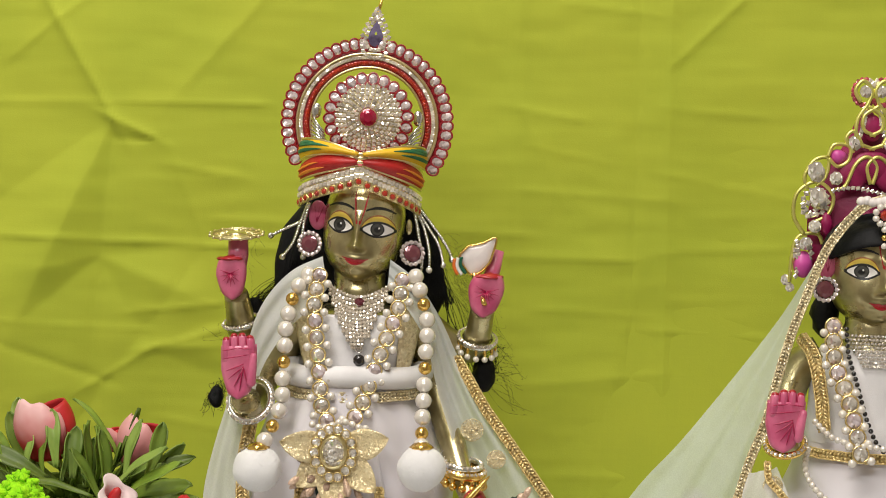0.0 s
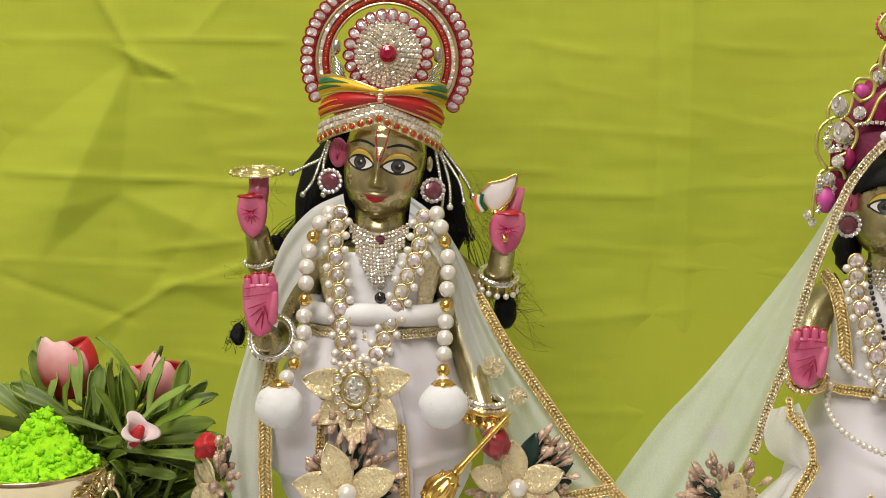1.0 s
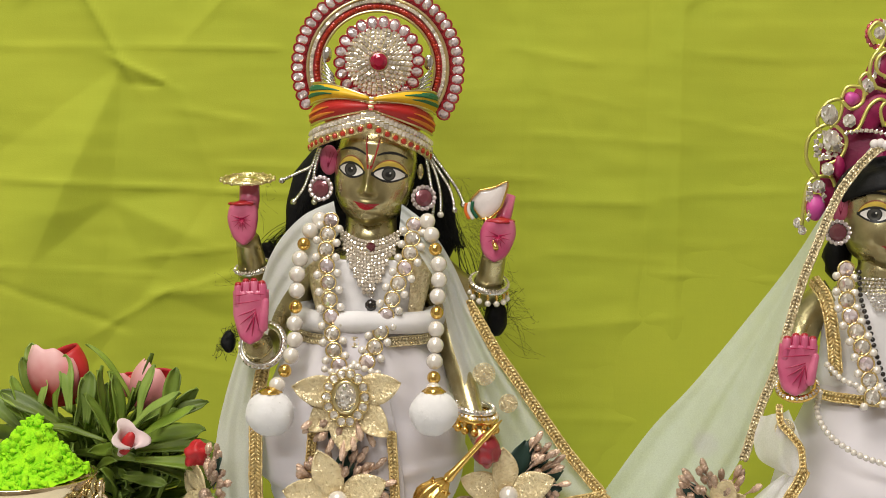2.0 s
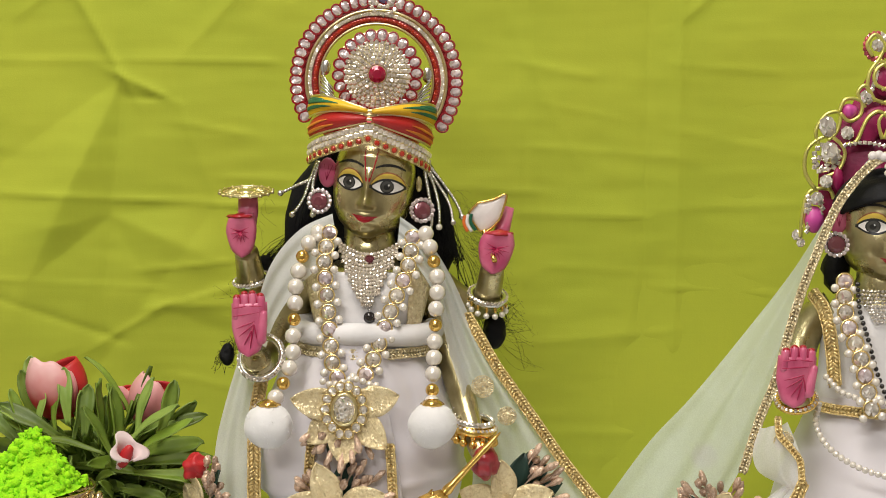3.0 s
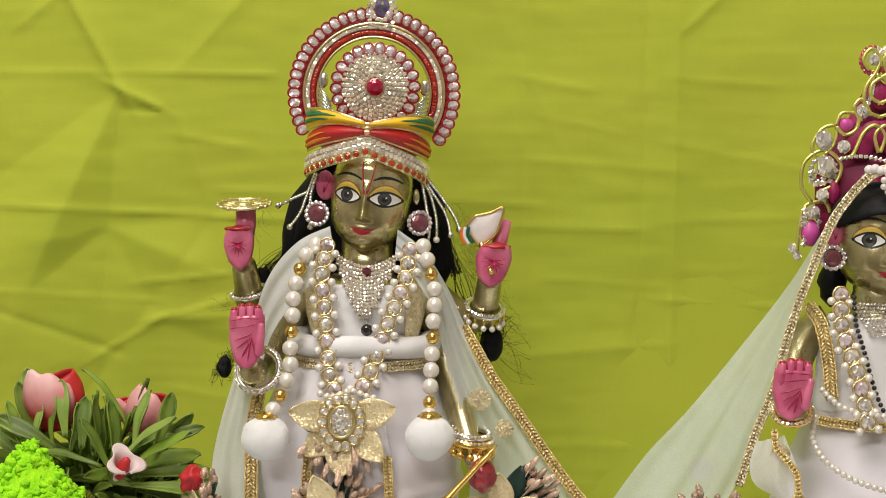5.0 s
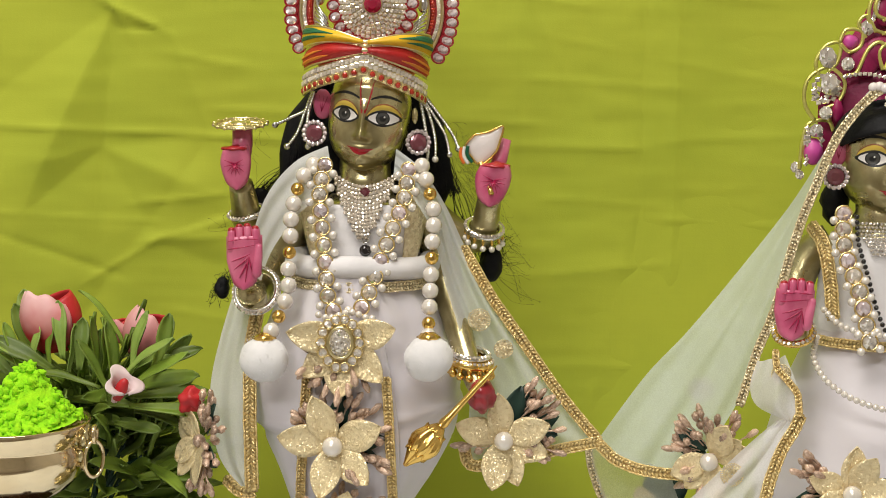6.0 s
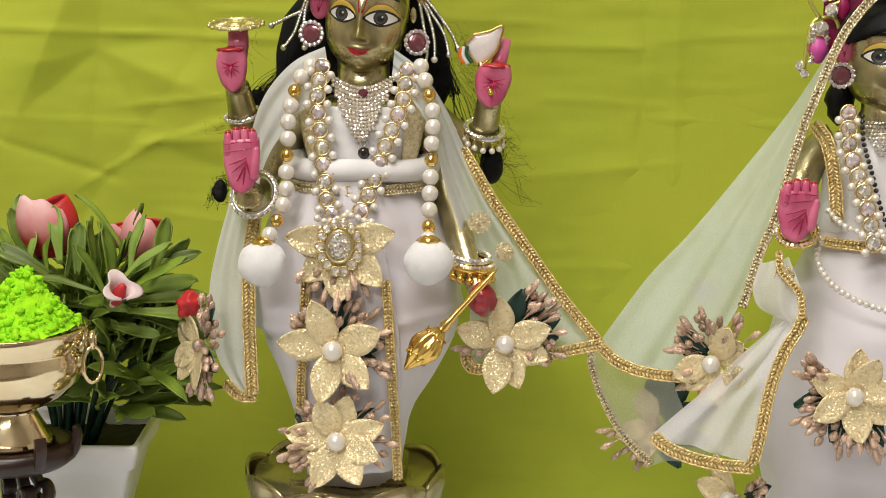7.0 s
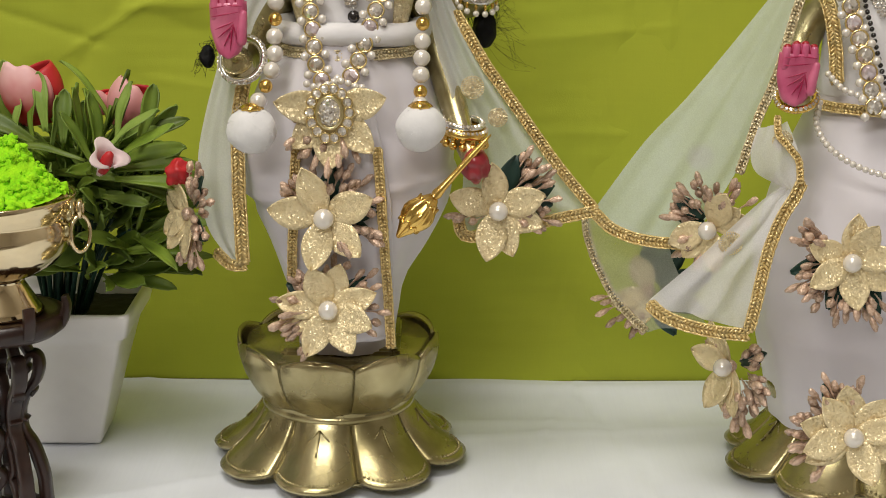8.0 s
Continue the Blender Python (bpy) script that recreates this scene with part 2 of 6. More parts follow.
WOOD = mat("dark_carved_wood", (0.034, 0.014, 0.009), 0.33, other=(0.018, 0.008, 0.006), scale=90, bump=0.15, bump_scale=400)


# ---- building helpers: all lengths below are millimetres ----
MM = Matrix.Scale(0.001, 4)
BASE = {}


def v3(p):
    return Vector(p)


def thing(name, base, label, category, group="", turn=None, kind=""):
    """A thing made of parts: an Empty at its base."""
    ob = new(name)
    ob.empty_display_size = 0.01
    ob.matrix_world = Matrix.Translation(v3(base) * 0.001) @ (turn or Matrix.Identity(4))
    BASE[ob.name] = v3(base) if turn is None else Vector((0, 0, 0))
    return tagged(ob, label, category, group, kind)


def finish(bm, base, mats, name, smooth=True):
    bmesh.ops.recalc_face_normals(bm, faces=bm.faces)
    bm.transform(MM @ Matrix.Translation(-v3(base)))
    data = bpy.data.meshes.new(name)
    bm.to_mesh(data)
    bm.free()
    if smooth:
        data.shade_smooth()
    for m in mats if isinstance(mats, (list, tuple)) else [mats]:
        data.materials.append(m)
    return data


def root_of(ob):
    while ob.parent:
        ob = ob.parent
    return ob


def part(name, bm, mats, parent, label="", smooth=True, kind=""):
    """Links a bmesh as ONE mesh object under a thing or under a part."""
    ob = new(name, finish(bm, BASE[root_of(parent).name], mats, name, smooth))
    ob.parent = parent
    return tagged(ob, label, kind=kind)


def solo(name, bm, mats, base, label, category, group="", kind="", smooth=True):
    """A thing that is one mesh."""
    ob = new(name, finish(bm, base, mats, name, smooth))
    ob.location = v3(base) * 0.001
    BASE[ob.name] = v3(base)
    return tagged(ob, label, category, group, kind)


def piece(name, data, parent, m, label=""):
    """One of many alike pieces on shared mesh data; m is in millimetres."""
    ob = new(name, data)
    ob.parent = parent
    local = Matrix.Translation(-BASE[root_of(parent).name]) @ m
    local.translation *= 0.001
    ob.matrix_local = local
    return tagged(ob, label)


def facing(p, normal=(0, -1, 0), spin=0.0, size=1.0):
    """A pose in millimetres with local z along normal, turned by spin degrees, scaled."""
    q = v3(normal).to_track_quat("Z", "Y").to_matrix().to_4x4()
    s = size if isinstance(size, (tuple, list)) else (size,) * 3
    return Matrix.Translation(v3(p)) @ q @ Matrix.Rotation(radians(spin), 4, "Z") @ Matrix.Diagonal((*s, 1))


def curve(points, n):
    """n + 1 points on a smooth line through the given ones, evenly by parameter."""
    p = [v3(q) for q in points]
    out = []
    for i in range(n + 1):
        s = i / n * (len(p) - 1)
        k = min(int(s), len(p) - 2)
        f = s - k
        a, b, c, d = p[max(k - 1, 0)], p[k], p[k + 1], p[min(k + 2, len(p) - 1)]
        out.append(0.5 * ((2 * b) + (c - a) * f + (2 * a - 5 * b + 4 * c - d) * f * f + (3 * b - a - 3 * c + d) * f ** 3))
    return out


def even(points, step):
    """Points on the smooth line, step millimetres apart."""
    fine = curve(points, 60 * (len(points) - 1))
    out, left = [fine[0]], step
    for a, b in zip(fine, fine[1:]):
        d = (b - a).length
        while d >= left:
            a = a + (b - a) * (left / d)
            d -= left
            left = step
            out.append(a)
        left -= d
    return out


def lay(bm, rows, closed=False, mi=0):
    """Faces over a grid of points, rows by columns."""
    vs = [[bm.verts.new(p) for p in row] for row in rows]
    n = len(vs[0])
    for a, b in zip(vs, vs[1:]):
        for j in range(n if closed else n - 1):
            face = bm.faces.new((a[j], a[(j + 1) % n], b[(j + 1) % n], b[j]))
            face.material_index = mi
    return vs


def slab(bm, rows, t, mi=0):
    """A sheet of thickness t over a grid of points."""
    p = np.array([[tuple(q) for q in row] for row in rows], float)
    du, dv = np.gradient(p, axis=0), np.gradient(p, axis=1)
    nrm = np.cross(du, dv)
    nrm /= np.linalg.norm(nrm, axis=2, keepdims=True) + 1e-9
    front, back = lay(bm, p + nrm * t / 2, mi=mi), lay(bm, p - nrm * t / 2, mi=mi)
    h, w = len(front), len(front[0])
    rim = [(i, 0) for i in range(h)] + [(h - 1, j) for j in range(1, w)] + [(i, w - 1) for i in range(h - 2, -1, -1)] + [(0, j) for j in range(w - 2, 0, -1)]
    for (i, j), (k, l) in zip(rim, rim[1:] + rim[:1]):
        bm.faces.new((front[i][j], front[k][l], back[k][l], back[i][j])).material_index = mi


def tube(bm, points, r, seg=8, closed=False, mi=0, flat=1.0):
    """A round (or flattened) tube along points; r is a number or one number a point."""
    pts = [v3(p) for p in points]
    n = len(pts)
    rr = r if isinstance(r, (list, tuple)) else [r] * n
    side = None
    rings = []
    for i, p in enumerate(pts):
        a, b = (pts[(i - 1) % n], pts[(i + 1) % n]) if closed else (pts[max(i - 1, 0)], pts[min(i + 1, n - 1)])
        d = (b - a).normalized()
        if side is None:
            side = d.orthogonal().normalized() if abs(d.y) > 0.9 else d.cross(Vector((0, 1, 0))).normalized()
        side = (side - d * side.dot(d)).normalized()
        up = d.cross(side)
        rings.append([p + rr[i] * (math.cos(2 * math.pi * k / seg) * side + flat * math.sin(2 * math.pi * k / seg) * up) for k in range(seg)])
    vs = lay(bm, rings, closed=True, mi=mi)
    if closed:
        for k in range(seg):
            bm.faces.new((vs[-1][k], vs[-1][(k + 1) % seg], vs[0][(k + 1) % seg], vs[0][k])).material_index = mi
    else:
        bm.faces.new(vs[0]).material_index = mi
        bm.faces.new(vs[-1]).material_index = mi


def ball(bm, c, r, seg=14, rings=9, mi=0, wob=0.0, ws=0.2):
    """An ellipsoid; wob millimetres of uneven surface."""
    rx, ry, rz = r if isinstance(r, (tuple, list)) else (r, r, r)
    c = v3(c)
    rows = []
    for i in range(1, rings):
        th = math.pi * i / rings
        row = []
        for k in range(seg):
            ph = 2 * math.pi * k / seg
            q = Vector((rx * math.sin(th) * math.cos(ph), ry * math.sin(th) * math.sin(ph), rz * math.cos(th)))
            if wob:
                q += q.normalized() * wob * noise.noise((c + q) * ws)
            row.append(c + q)
        rows.append(row)
    vs = lay(bm, rows, closed=True, mi=mi)
    for end, row, s in ((c + Vector((0, 0, rz)), vs[0], 1), (c - Vector((0, 0, rz)), vs[-1], -1)):
        tip = bm.verts.new(end)
        for k in range(seg):
            bm.faces.new((tip, row[k], row[(k + 1) % seg])).material_index = mi


def lathe(bm, profile, axis=(0, 0), seg=48, mi=0, shape=None):
    """Turns (radius, height) pairs round a vertical axis; shape(angle, height) scales the radius."""
    rows = []
    for r, z in profile:
        row = []
        for k in range(seg):
            a = 2 * math.pi * k / seg
            q = r * (shape(a, z) if shape else 1)
            row.append((axis[0] + q * math.cos(a), axis[1] + q * math.sin(a), z))
        rows.append(row)
    vs = lay(bm, rows, closed=True, mi=mi)
    for row in (vs[0], vs[-1]):
        bm.faces.new(row).material_index = mi


def loft(a, b, nu, nv, belly=None):
    """Rows of points between two smooth lines; belly(u, v) gives a push (x, y, z)."""
    ca, cb = curve(a, nv), curve(b, nv)
    rows = []
    for j in range(nv + 1):
        row = []
        for i in range(nu + 1):
            u, v = i / nu, j / nv
            p = ca[j].lerp(cb[j], u)
            if belly:
                p = p + v3(belly(u, v))
            row.append(p)
        rows.append(row)
    return rows


def ribbon(bm, points, width, normal=(0, -1, 0), step=1.9, t=0.9, mi=0):
    """A sequin braid along a line: a thin band, two rows of slanted sequins and a cord on either edge."""
    pts = even(points, step)
    nrm = v3(normal).normalized()
    rows, cords = [], ([], [])
    for i, p in enumerate(pts):
        d = (pts[min(i + 1, len(pts) - 1)] - pts[max(i - 1, 0)]).normalized()
        s = d.cross(nrm).normalized()
        n = s.cross(d).normalized()
        if n.dot(nrm) < 0:
            n = -n
        sway = 0.25 * noise.noise(p * 0.15)
        rows.append([p + s * (width * 0.84 * (k / 2 - 0.5) + sway) for k in range(3)])
        for k, row in enumerate(cords):
            row.append(p + s * (width * (k - 0.5) * 0.86 + sway) + n * (0.5 + 0.3 * (i % 2)))
        for k in (-1, 1):
            a, b = (d * 0.72 + s * k * 0.7).normalized(), n + d * random.uniform(-0.6, 0.6) + s * random.uniform(-0.5, 0.5)
            c = a.cross(b).normalized()
            q = p + s * (k * width * 0.21 + sway) + n * 0.75
            la, lc = width * 0.29, step * 0.56
            ring = [bm.verts.new(q + a * la * math.cos(h) + c * lc * math.sin(h)) for h in [math.pi * j / 3 for j in range(6)]]
            top = bm.verts.new(q + b.normalized() * 0.42)
            for j in range(6):
                bm.faces.new((ring[j], ring[(j + 1) % 6], top)).material_index = mi
            bm.faces.new(ring[::-1]).material_index = mi
    slab(bm, rows, t, mi)
    for row in cords:
        tube(bm, row, [0.62 if i % 2 else 0.45 for i in range(len(row))], 5, mi=mi)


def mesh_of(name, mats, build, smooth=True):
    """Mesh data for alike pieces, built about the origin."""
    bm = bmesh.new()
    build(bm)
    return finish(bm, (0, 0, 0), mats, name, smooth)


def cut_stone(bm, r=1.0, sides=8, mi=0, squash=1.0, h=0.55):
    """A faceted stone, table up along z, radius r."""
    rows = []
    for rr, z, off in ((1.0, -0.2, 0), (1.0, 0.12, 0), (0.78, h * 0.65, 0.5), (0.5, h, 0)):
        rows.append([(r * rr * math.cos(2 * math.pi * (k + off) / sides), r * rr * squash * math.sin(2 * math.pi * (k + off) / sides), z * r) for k in range(sides)])
    vs = lay(bm, rows, closed=True, mi=mi)
    bm.faces.new(vs[0]).material_index = mi
    bm.faces.new(vs[-1]).material_index = mi


STONE = mesh_of("stone", CRYSTAL, lambda bm: cut_stone(bm, h=0.4), False)
STONE_PINK = mesh_of("stone_pink", PINK_CRYSTAL, lambda bm: cut_stone(bm), False)
STONE_RED = mesh_of("stone_red", RED_STONE, lambda bm: cut_stone(bm, sides=7), False)


def square_chip(bm):
    rows = [[(r * math.cos(math.pi * k / 2), r * math.sin(math.pi * k / 2), z) for k in range(4)] for r, z in ((1.16, -0.3), (1.16, 0.1), (0.74, 0.42))]
    vs = lay(bm, rows, closed=True)
    bm.faces.new(vs[0]), bm.faces.new(vs[-1])


CHIP = mesh_of("chip", CHIP_CRYSTAL, square_chip, False)
CHIP_ROSE = mesh_of("chip_rose", ROSE_GLASS, lambda bm: cut_stone(bm, 1.0, 5, h=0.5), False)
PEARL_BALL = mesh_of("pearl_ball", PEARL, lambda bm: ball(bm, (0, 0, 0), 1.0, 16, 10))
SILVER_BALL = mesh_of("silver_ball", SILVER, lambda bm: ball(bm, (0, 0, 0), 1.0, 12, 8))
GOLD_BALL = mesh_of("gold_ball", GOLD, lambda bm: ball(bm, (0, 0, 0), 1.0, 14, 9))
BEZEL = mesh_of("bezel_ring", BEZEL_GOLD, lambda bm: tube(bm, [(1.12 * math.cos(a * math.pi / 10), 1.12 * math.sin(a * math.pi / 10), 0) for a in range(20)], 0.15, 6, True))

# ---- the setting ----
def creased(x, z):
    """How far the hanging cloth stands out at grids of places: pressed fold lines, slack and soft waves."""
    d = np.array([[5.0 * noise.noise((p * 0.006, q * 0.003, 0.3)) + 1.6 * noise.noise((p * 0.015, q * 0.02, 4.1)) + 0.35 * noise.noise((p * 0.05, q * 0.09, 7.0)) + 0.3 * noise.noise((p * 0.025, q * 0.15, 2.0))
                   for p, q in zip(*rows)] for rows in zip(x, z)])
    for x1, z1, x2, z2, h, w in FOLDS:
        h *= (1.0 if z1 > 300 else 0.75) if x1 < -60 or x1 == x2 else 0.55
        ax, az = x2 - x1, z2 - z1
        n = math.hypot(ax, az)
        s = ((x - x1) * ax + (z - z1) * az) / (n * n)
        away = np.abs((x - x1) * az - (z - z1) * ax) / n
        over = np.maximum(0.0, np.maximum(-s, s - 1)) * n
        fade = np.exp(-(over / (w * 1.5 + 4)) ** 2)
        d += fade * (0.5 * h * np.exp(-away / w) + 0.52 * h * np.exp(-away / (0.30 * w)))
    # flat facets that fan out from a point: the height climbs to one ray and falls to the next
    for x0, z0, th1, th2, th3, steep, reach in FACETS:
        r, th = np.hypot(x - x0, z - z0), np.arctan2(x - x0, z0 - z)
        d += steep * r * np.exp(-(r / reach) ** 4) * np.interp(th, [th1, th2, th3], [0, 1, 0])
    return d


FACETS = [(-147.5, 358.7, -0.95, -0.43, -0.09, 0.13, 150), (-156, 276.7, 0.55, 1.19, 1.7, 0.13, 66), (-156, 276.7, -1.35, -0.86, -0.2, -0.11, 62), (-126, 223, 1.2, 1.62, 1.95, 0.11, 45), (-157, 205, -1.9, -1.25, -0.8, 0.05, 55)]
LEFT_FOLDS = [
    (-186, 426, -147.5, 358, 3.6, 7), (-147.5, 358, -127, 348.5, 3.0, 4.5), (-141, 346.5, -122, 345.5, -1.6, 2.2), (-219, 289, -48, 283, 2.4, 2.8), (-219, 367, -65, 368, 1.2, 2.4),
    (-131, 245, -91, 249.5, 2.0, 4), (-126, 223, -86, 234, 2.2, 4.5), (-219, 238, -131, 234, 1.2, 3), (-219, 226, -157, 205, -2.2, 6), (-160, 201, -126, 222, 2.4, 5),
    (-60, 200, -110, 330, 1.6, 14), (-200, 400, -150, 440, 1.5, 8), (-188, 150, -110, 260, -2.0, 20), (-110, 180, -60, 172, 1.2, 7), (-105, 330, -80, 326, 1.0, 4), (-100, 385, -60, 430, 1.6, 12)]
RIGHT_FOLDS = [
    (90, 281, 152, 280, 2.2, 5), (92, 368, 120, 363, 1.6, 4), (90, 450, 88, 250, 1.2, 10), (218, 432, 187, 402, 2.8, 5), (182, 238, 250, 235, 2.0, 5), (100, 205, 172, 212, 1.8, 8), (182, 330, 250, 318, 1.3, 7),
    (120, 430, 170, 424, 1.4, 4), (95, 150, 175, 150, 1.2, 8), (182, 190, 260, 186, 1.3, 5), (100, 320, 172, 316, 1.1, 5), (120, 60, 160, 260, 1.2, 12), (60, 430, 110, 330, 1.4, 18)]
FOLDS = LEFT_FOLDS + RIGHT_FOLDS + [
    (179, 450, 179, 0, 1.2, 7), (160, 450, 160, 0, -0.8, 8), (182, 285, 260, 289, 1.2, 5), (178, 370, 230, 366, 1.2, 4), (-80, 300, 90, 294, 1.2, 6), (70, 120, 110, 90, 1.0, 9), (104, 345, 140, 338, 1.0, 3.5), (110, 250, 165, 247, 1.1, 4)]
bm = bmesh.new()
gx, gz = np.meshgrid(np.arange(-420, 521, 2.0), np.arange(-2, 621, 2.0))
lay(bm, np.dstack([gx, 120 - creased(gx, gz), gz]))
bmesh.ops.translate(bm, verts=bm.verts, vec=(0, 3, 0))
lay(bm, [[(-420, 124, -2), (520, 124, -2)], [(-420, 124, 620), (520, 124, 620)]])
solo("backdrop", bm, GREEN, (50, 123, 0), "creased lime green cloth hanging as the backdrop", "backdrop cloth", kind="structure")

bm = bmesh.new()
top = [[(x, y, 1.8 * noise.noise((x * 0.014, y * 0.022, 2.0)) - 1.4 + 1.5 * math.exp(-abs(x - 98 - 0.25 * y) / 3) - 1.3 * math.exp(-abs(x - 152 + 0.2 * y) / 3) + 1.4 * math.exp(-abs(y - 18 - 0.12 * x) / 4) * (x > 40) + 1.5 * math.exp(-abs(y + 42 - 0.5 * (x + 90)) / 5) * (x < 0) + 1.6 * math.exp(-abs(y - 52 + 0.03 * x) / 7) * (0.5 + 0.5 * math.sin(x * 0.02)) + 1.0 * math.exp(-abs(x + 92 + 0.3 * y) / 5) + (2.0 * math.exp(-((y - 108) / 8) ** 2) if y > 90 else 0))
        for x in np.arange(-450, 551, 4.0)] for y in np.arange(-330, 123, 4.0)]
lay(bm, top)
drop = [[(x, -330 - 6 * noise.noise((x * 0.02, z * 0.004, 9)) - 4, z) for x in np.arange(-450, 551, 8.0)] for z in (-300, -150, -40, -2)]
lay(bm, drop)
lay(bm, [[(-450, -330, -12), (550, -330, -12)], [(-450, 118, -12), (550, 118, -12)]])
solo("table_cloth", bm, TABLE, (50, -100, -12), "white cotton cloth spread flat over the table", "tablecloth", kind="structure")


def block(bm, lo, hi):
    geo = bmesh.ops.create_cube(bm, size=1)
    for q in geo["verts"]:
        q.co = Vector([lo[i] if q.co[i] < 0 else hi[i] for i in range(3)])


def slab_of_room(name, lo, hi, m, label):
    bm = bmesh.new()
    block(bm, lo, hi)
    solo(name, bm, m, ((lo[0] + hi[0]) / 2, (lo[1] + hi[1]) / 2, lo[2]), label, name.split("_")[0], kind="structure", smooth=False)


# unseen room shell, added and kept pale to brighten reflections in the brass
slab_of_room("wall_north", (-1700, 400, -760), (1700, 500, 1800), WALL, "unseen cream wall behind the cloth, added to close the room")
slab_of_room("wall_south", (-1700, -2700, -760), (1700, -2600, 1800), WALL, "unseen cream wall added for bounce light and reflections")
slab_of_room("wall_west", (-1800, -2700, -760), (-1700, 500, 1800), WALL, "unseen cream wall added for bounce light and reflections")
slab_of_room("wall_east", (1700, -2700, -760), (1800, 500, 1800), WALL, "unseen cream wall added for bounce light and reflections")
slab_of_room("floor", (-1800, -2700, -860), (1800, 500, -760), DARK_FLOOR, "unseen brown floor added for bounce light and reflections")
slab_of_room("ceiling", (-1800, -2700, 1800), (1800, 500, 1900), WALL, "unseen cream ceiling added for bounce light and reflections")
bm = bmesh.new()
block(bm, (-450, -325, -740), (-400, 118, -12)), block(bm, (500, -325, -740), (550, 118, -12)), block(bm, (-450, -320, -60), (550, 116, -14))
for x in (-450, 500):
    block(bm, (x, -325, -760), (x + 50, 118, -740))
solo("table", bm, WOOD, (50, -100, -760), "dark wooden table under the white cloth", "table", smooth=False)

# ---- lotus pedestals ----
def lotus_pedestal(x0, y0, first, label, flare=1.0):
    lotus = thing("lotus_pedestal", (x0, y0, 0), label, "pedestal", "lotus pedestals")
    for k in range(8):
        mid = first + 45 * k
        rows = []
        for i in range(15):
            s = i / 14
            row = []
            for j in range(13):
                q = j / 6 - 1
                reach = 1 - 0.17 * abs(q) ** 2.6
                e = s * reach
                r = 36 + 26.0 * e + 3.4 * math.sin(math.pi * e) * -0.8 + (1 - q * q) * (1.2 + 4.2 * e)
                z = 34 - 31.5 * e ** 0.82 + 2.0 * (1 - q * q) * e
                a = radians(mid + 22.0 * q * (1 + 0.03 * e) - 90)
                row.append((x0 + r * math.cos(a), y0 + r * math.sin(a), max(z, 1.2)))
            rows.append(row)
        bm = bmesh.new()
        slab(bm, rows, 2.2)
        low = part("base_petal", bm, BRASS, lotus)
        bm = bmesh.new()
        tip = rows[-1]
        for a, b in zip(tip[1:-2], tip[2:-1]):
            for f in (0.0, 0.5):
                c = v3(a).lerp(v3(b), f)
                c = c + (v3((x0, y0, c.z)) - c).normalized() * 3.0 + Vector((0, 0, 3.4))
                ball(bm, c, 0.85, 6, 4)
        for d, z0 in ((-1, 0), (0, 0), (1, 0)):
            line = [v3(rows[2 + i][6 + (d if i < 3 else 0)]) + Vector((0, 0, 0.9)) for i in range(0, 6)]
            if d == 0:
                tube(bm, [q + (q - v3((x0, y0, q.z))).normalized() * 1.3 for q in line], 0.45, 5)
        for i, j in ((11, 5), (11, 7), (10, 6), (12, 6), (3, 3), (4, 9), (8, 6)):
            q = v3(rows[i][j])
            q += (q - v3((x0, y0, q.z - 30))).normalized() * 1.15
            ball(bm, q, 0.55, 6, 4)
        for j in (4, 8):
            tube(bm, [v3(rows[2 + i][6 + (j - 6) * i // 2]) * 1.0 + (v3(rows[2 + i][6]) - v3((x0, y0, rows[2 + i][6][2] - 25))).normalized() * 1.2 for i in range(3)], 0.4, 5)
        part("petal_tooling", bm, BRASS, low)
        rows = []
        for i in range(11):
            s = i / 10
            row = []
            for j in range(13):
                q = j / 6 - 1
                e = s * (1 - 0.15 * abs(q) ** 2.4)
                r = 36.5 + 15.0 * flare * e ** 0.8 + 3.0 * math.sin(math.pi * e) + (1 - q * q) * 1.6 - 1.5 * max(0, s - 0.8) * 5 * (1 - q * q)
                z = 35 + 34 * flare * e
                a = radians(mid + 22.3 * q - 90)
                row.append((x0 + r * math.cos(a), y0 + r * math.sin(a), z))
            rows.append(row)
        bm = bmesh.new()
        slab(bm, rows, 2.0)
        part("upper_petal", bm, BRASS, lotus)
    bm = bmesh.new()
    lathe(bm, [(34, 29), (38.4, 30), (40.0, 32), (39.4, 34), (38.6, 34.6), (40.2, 36), (39.4, 38.5), (36, 39.5)], (x0, y0), 64)
    part("collar_band", bm, BRASS, lotus)
    bm = bmesh.new()
    lathe(bm, [(50, 1), (50, 3), (35, 20), (33, 34), (43, 52), (48 * flare, 60), (47.5 * flare, 65), (20, 65.5)], (x0, y0), 48)
    part("core", bm, BRASS, lotus)
    bm = bmesh.new()
    block(bm, (x0 - 27, y0 - 30, 62), (x0 + 33, y0 + 26, 68.4))
    bmesh.ops.bevel(bm, geom=bm.edges[:], offset=1.2, segments=2, affect="EDGES")
    part("foot_plate", bm, BRASS, lotus, smooth=False)
    return lotus


lotus_pedestal(-6, 0, -10, "aged brass lotus pedestal with two rings of petals")
lotus_pedestal(263, -12, 14, "aged brass lotus pedestal under the white skirt", 0.5)


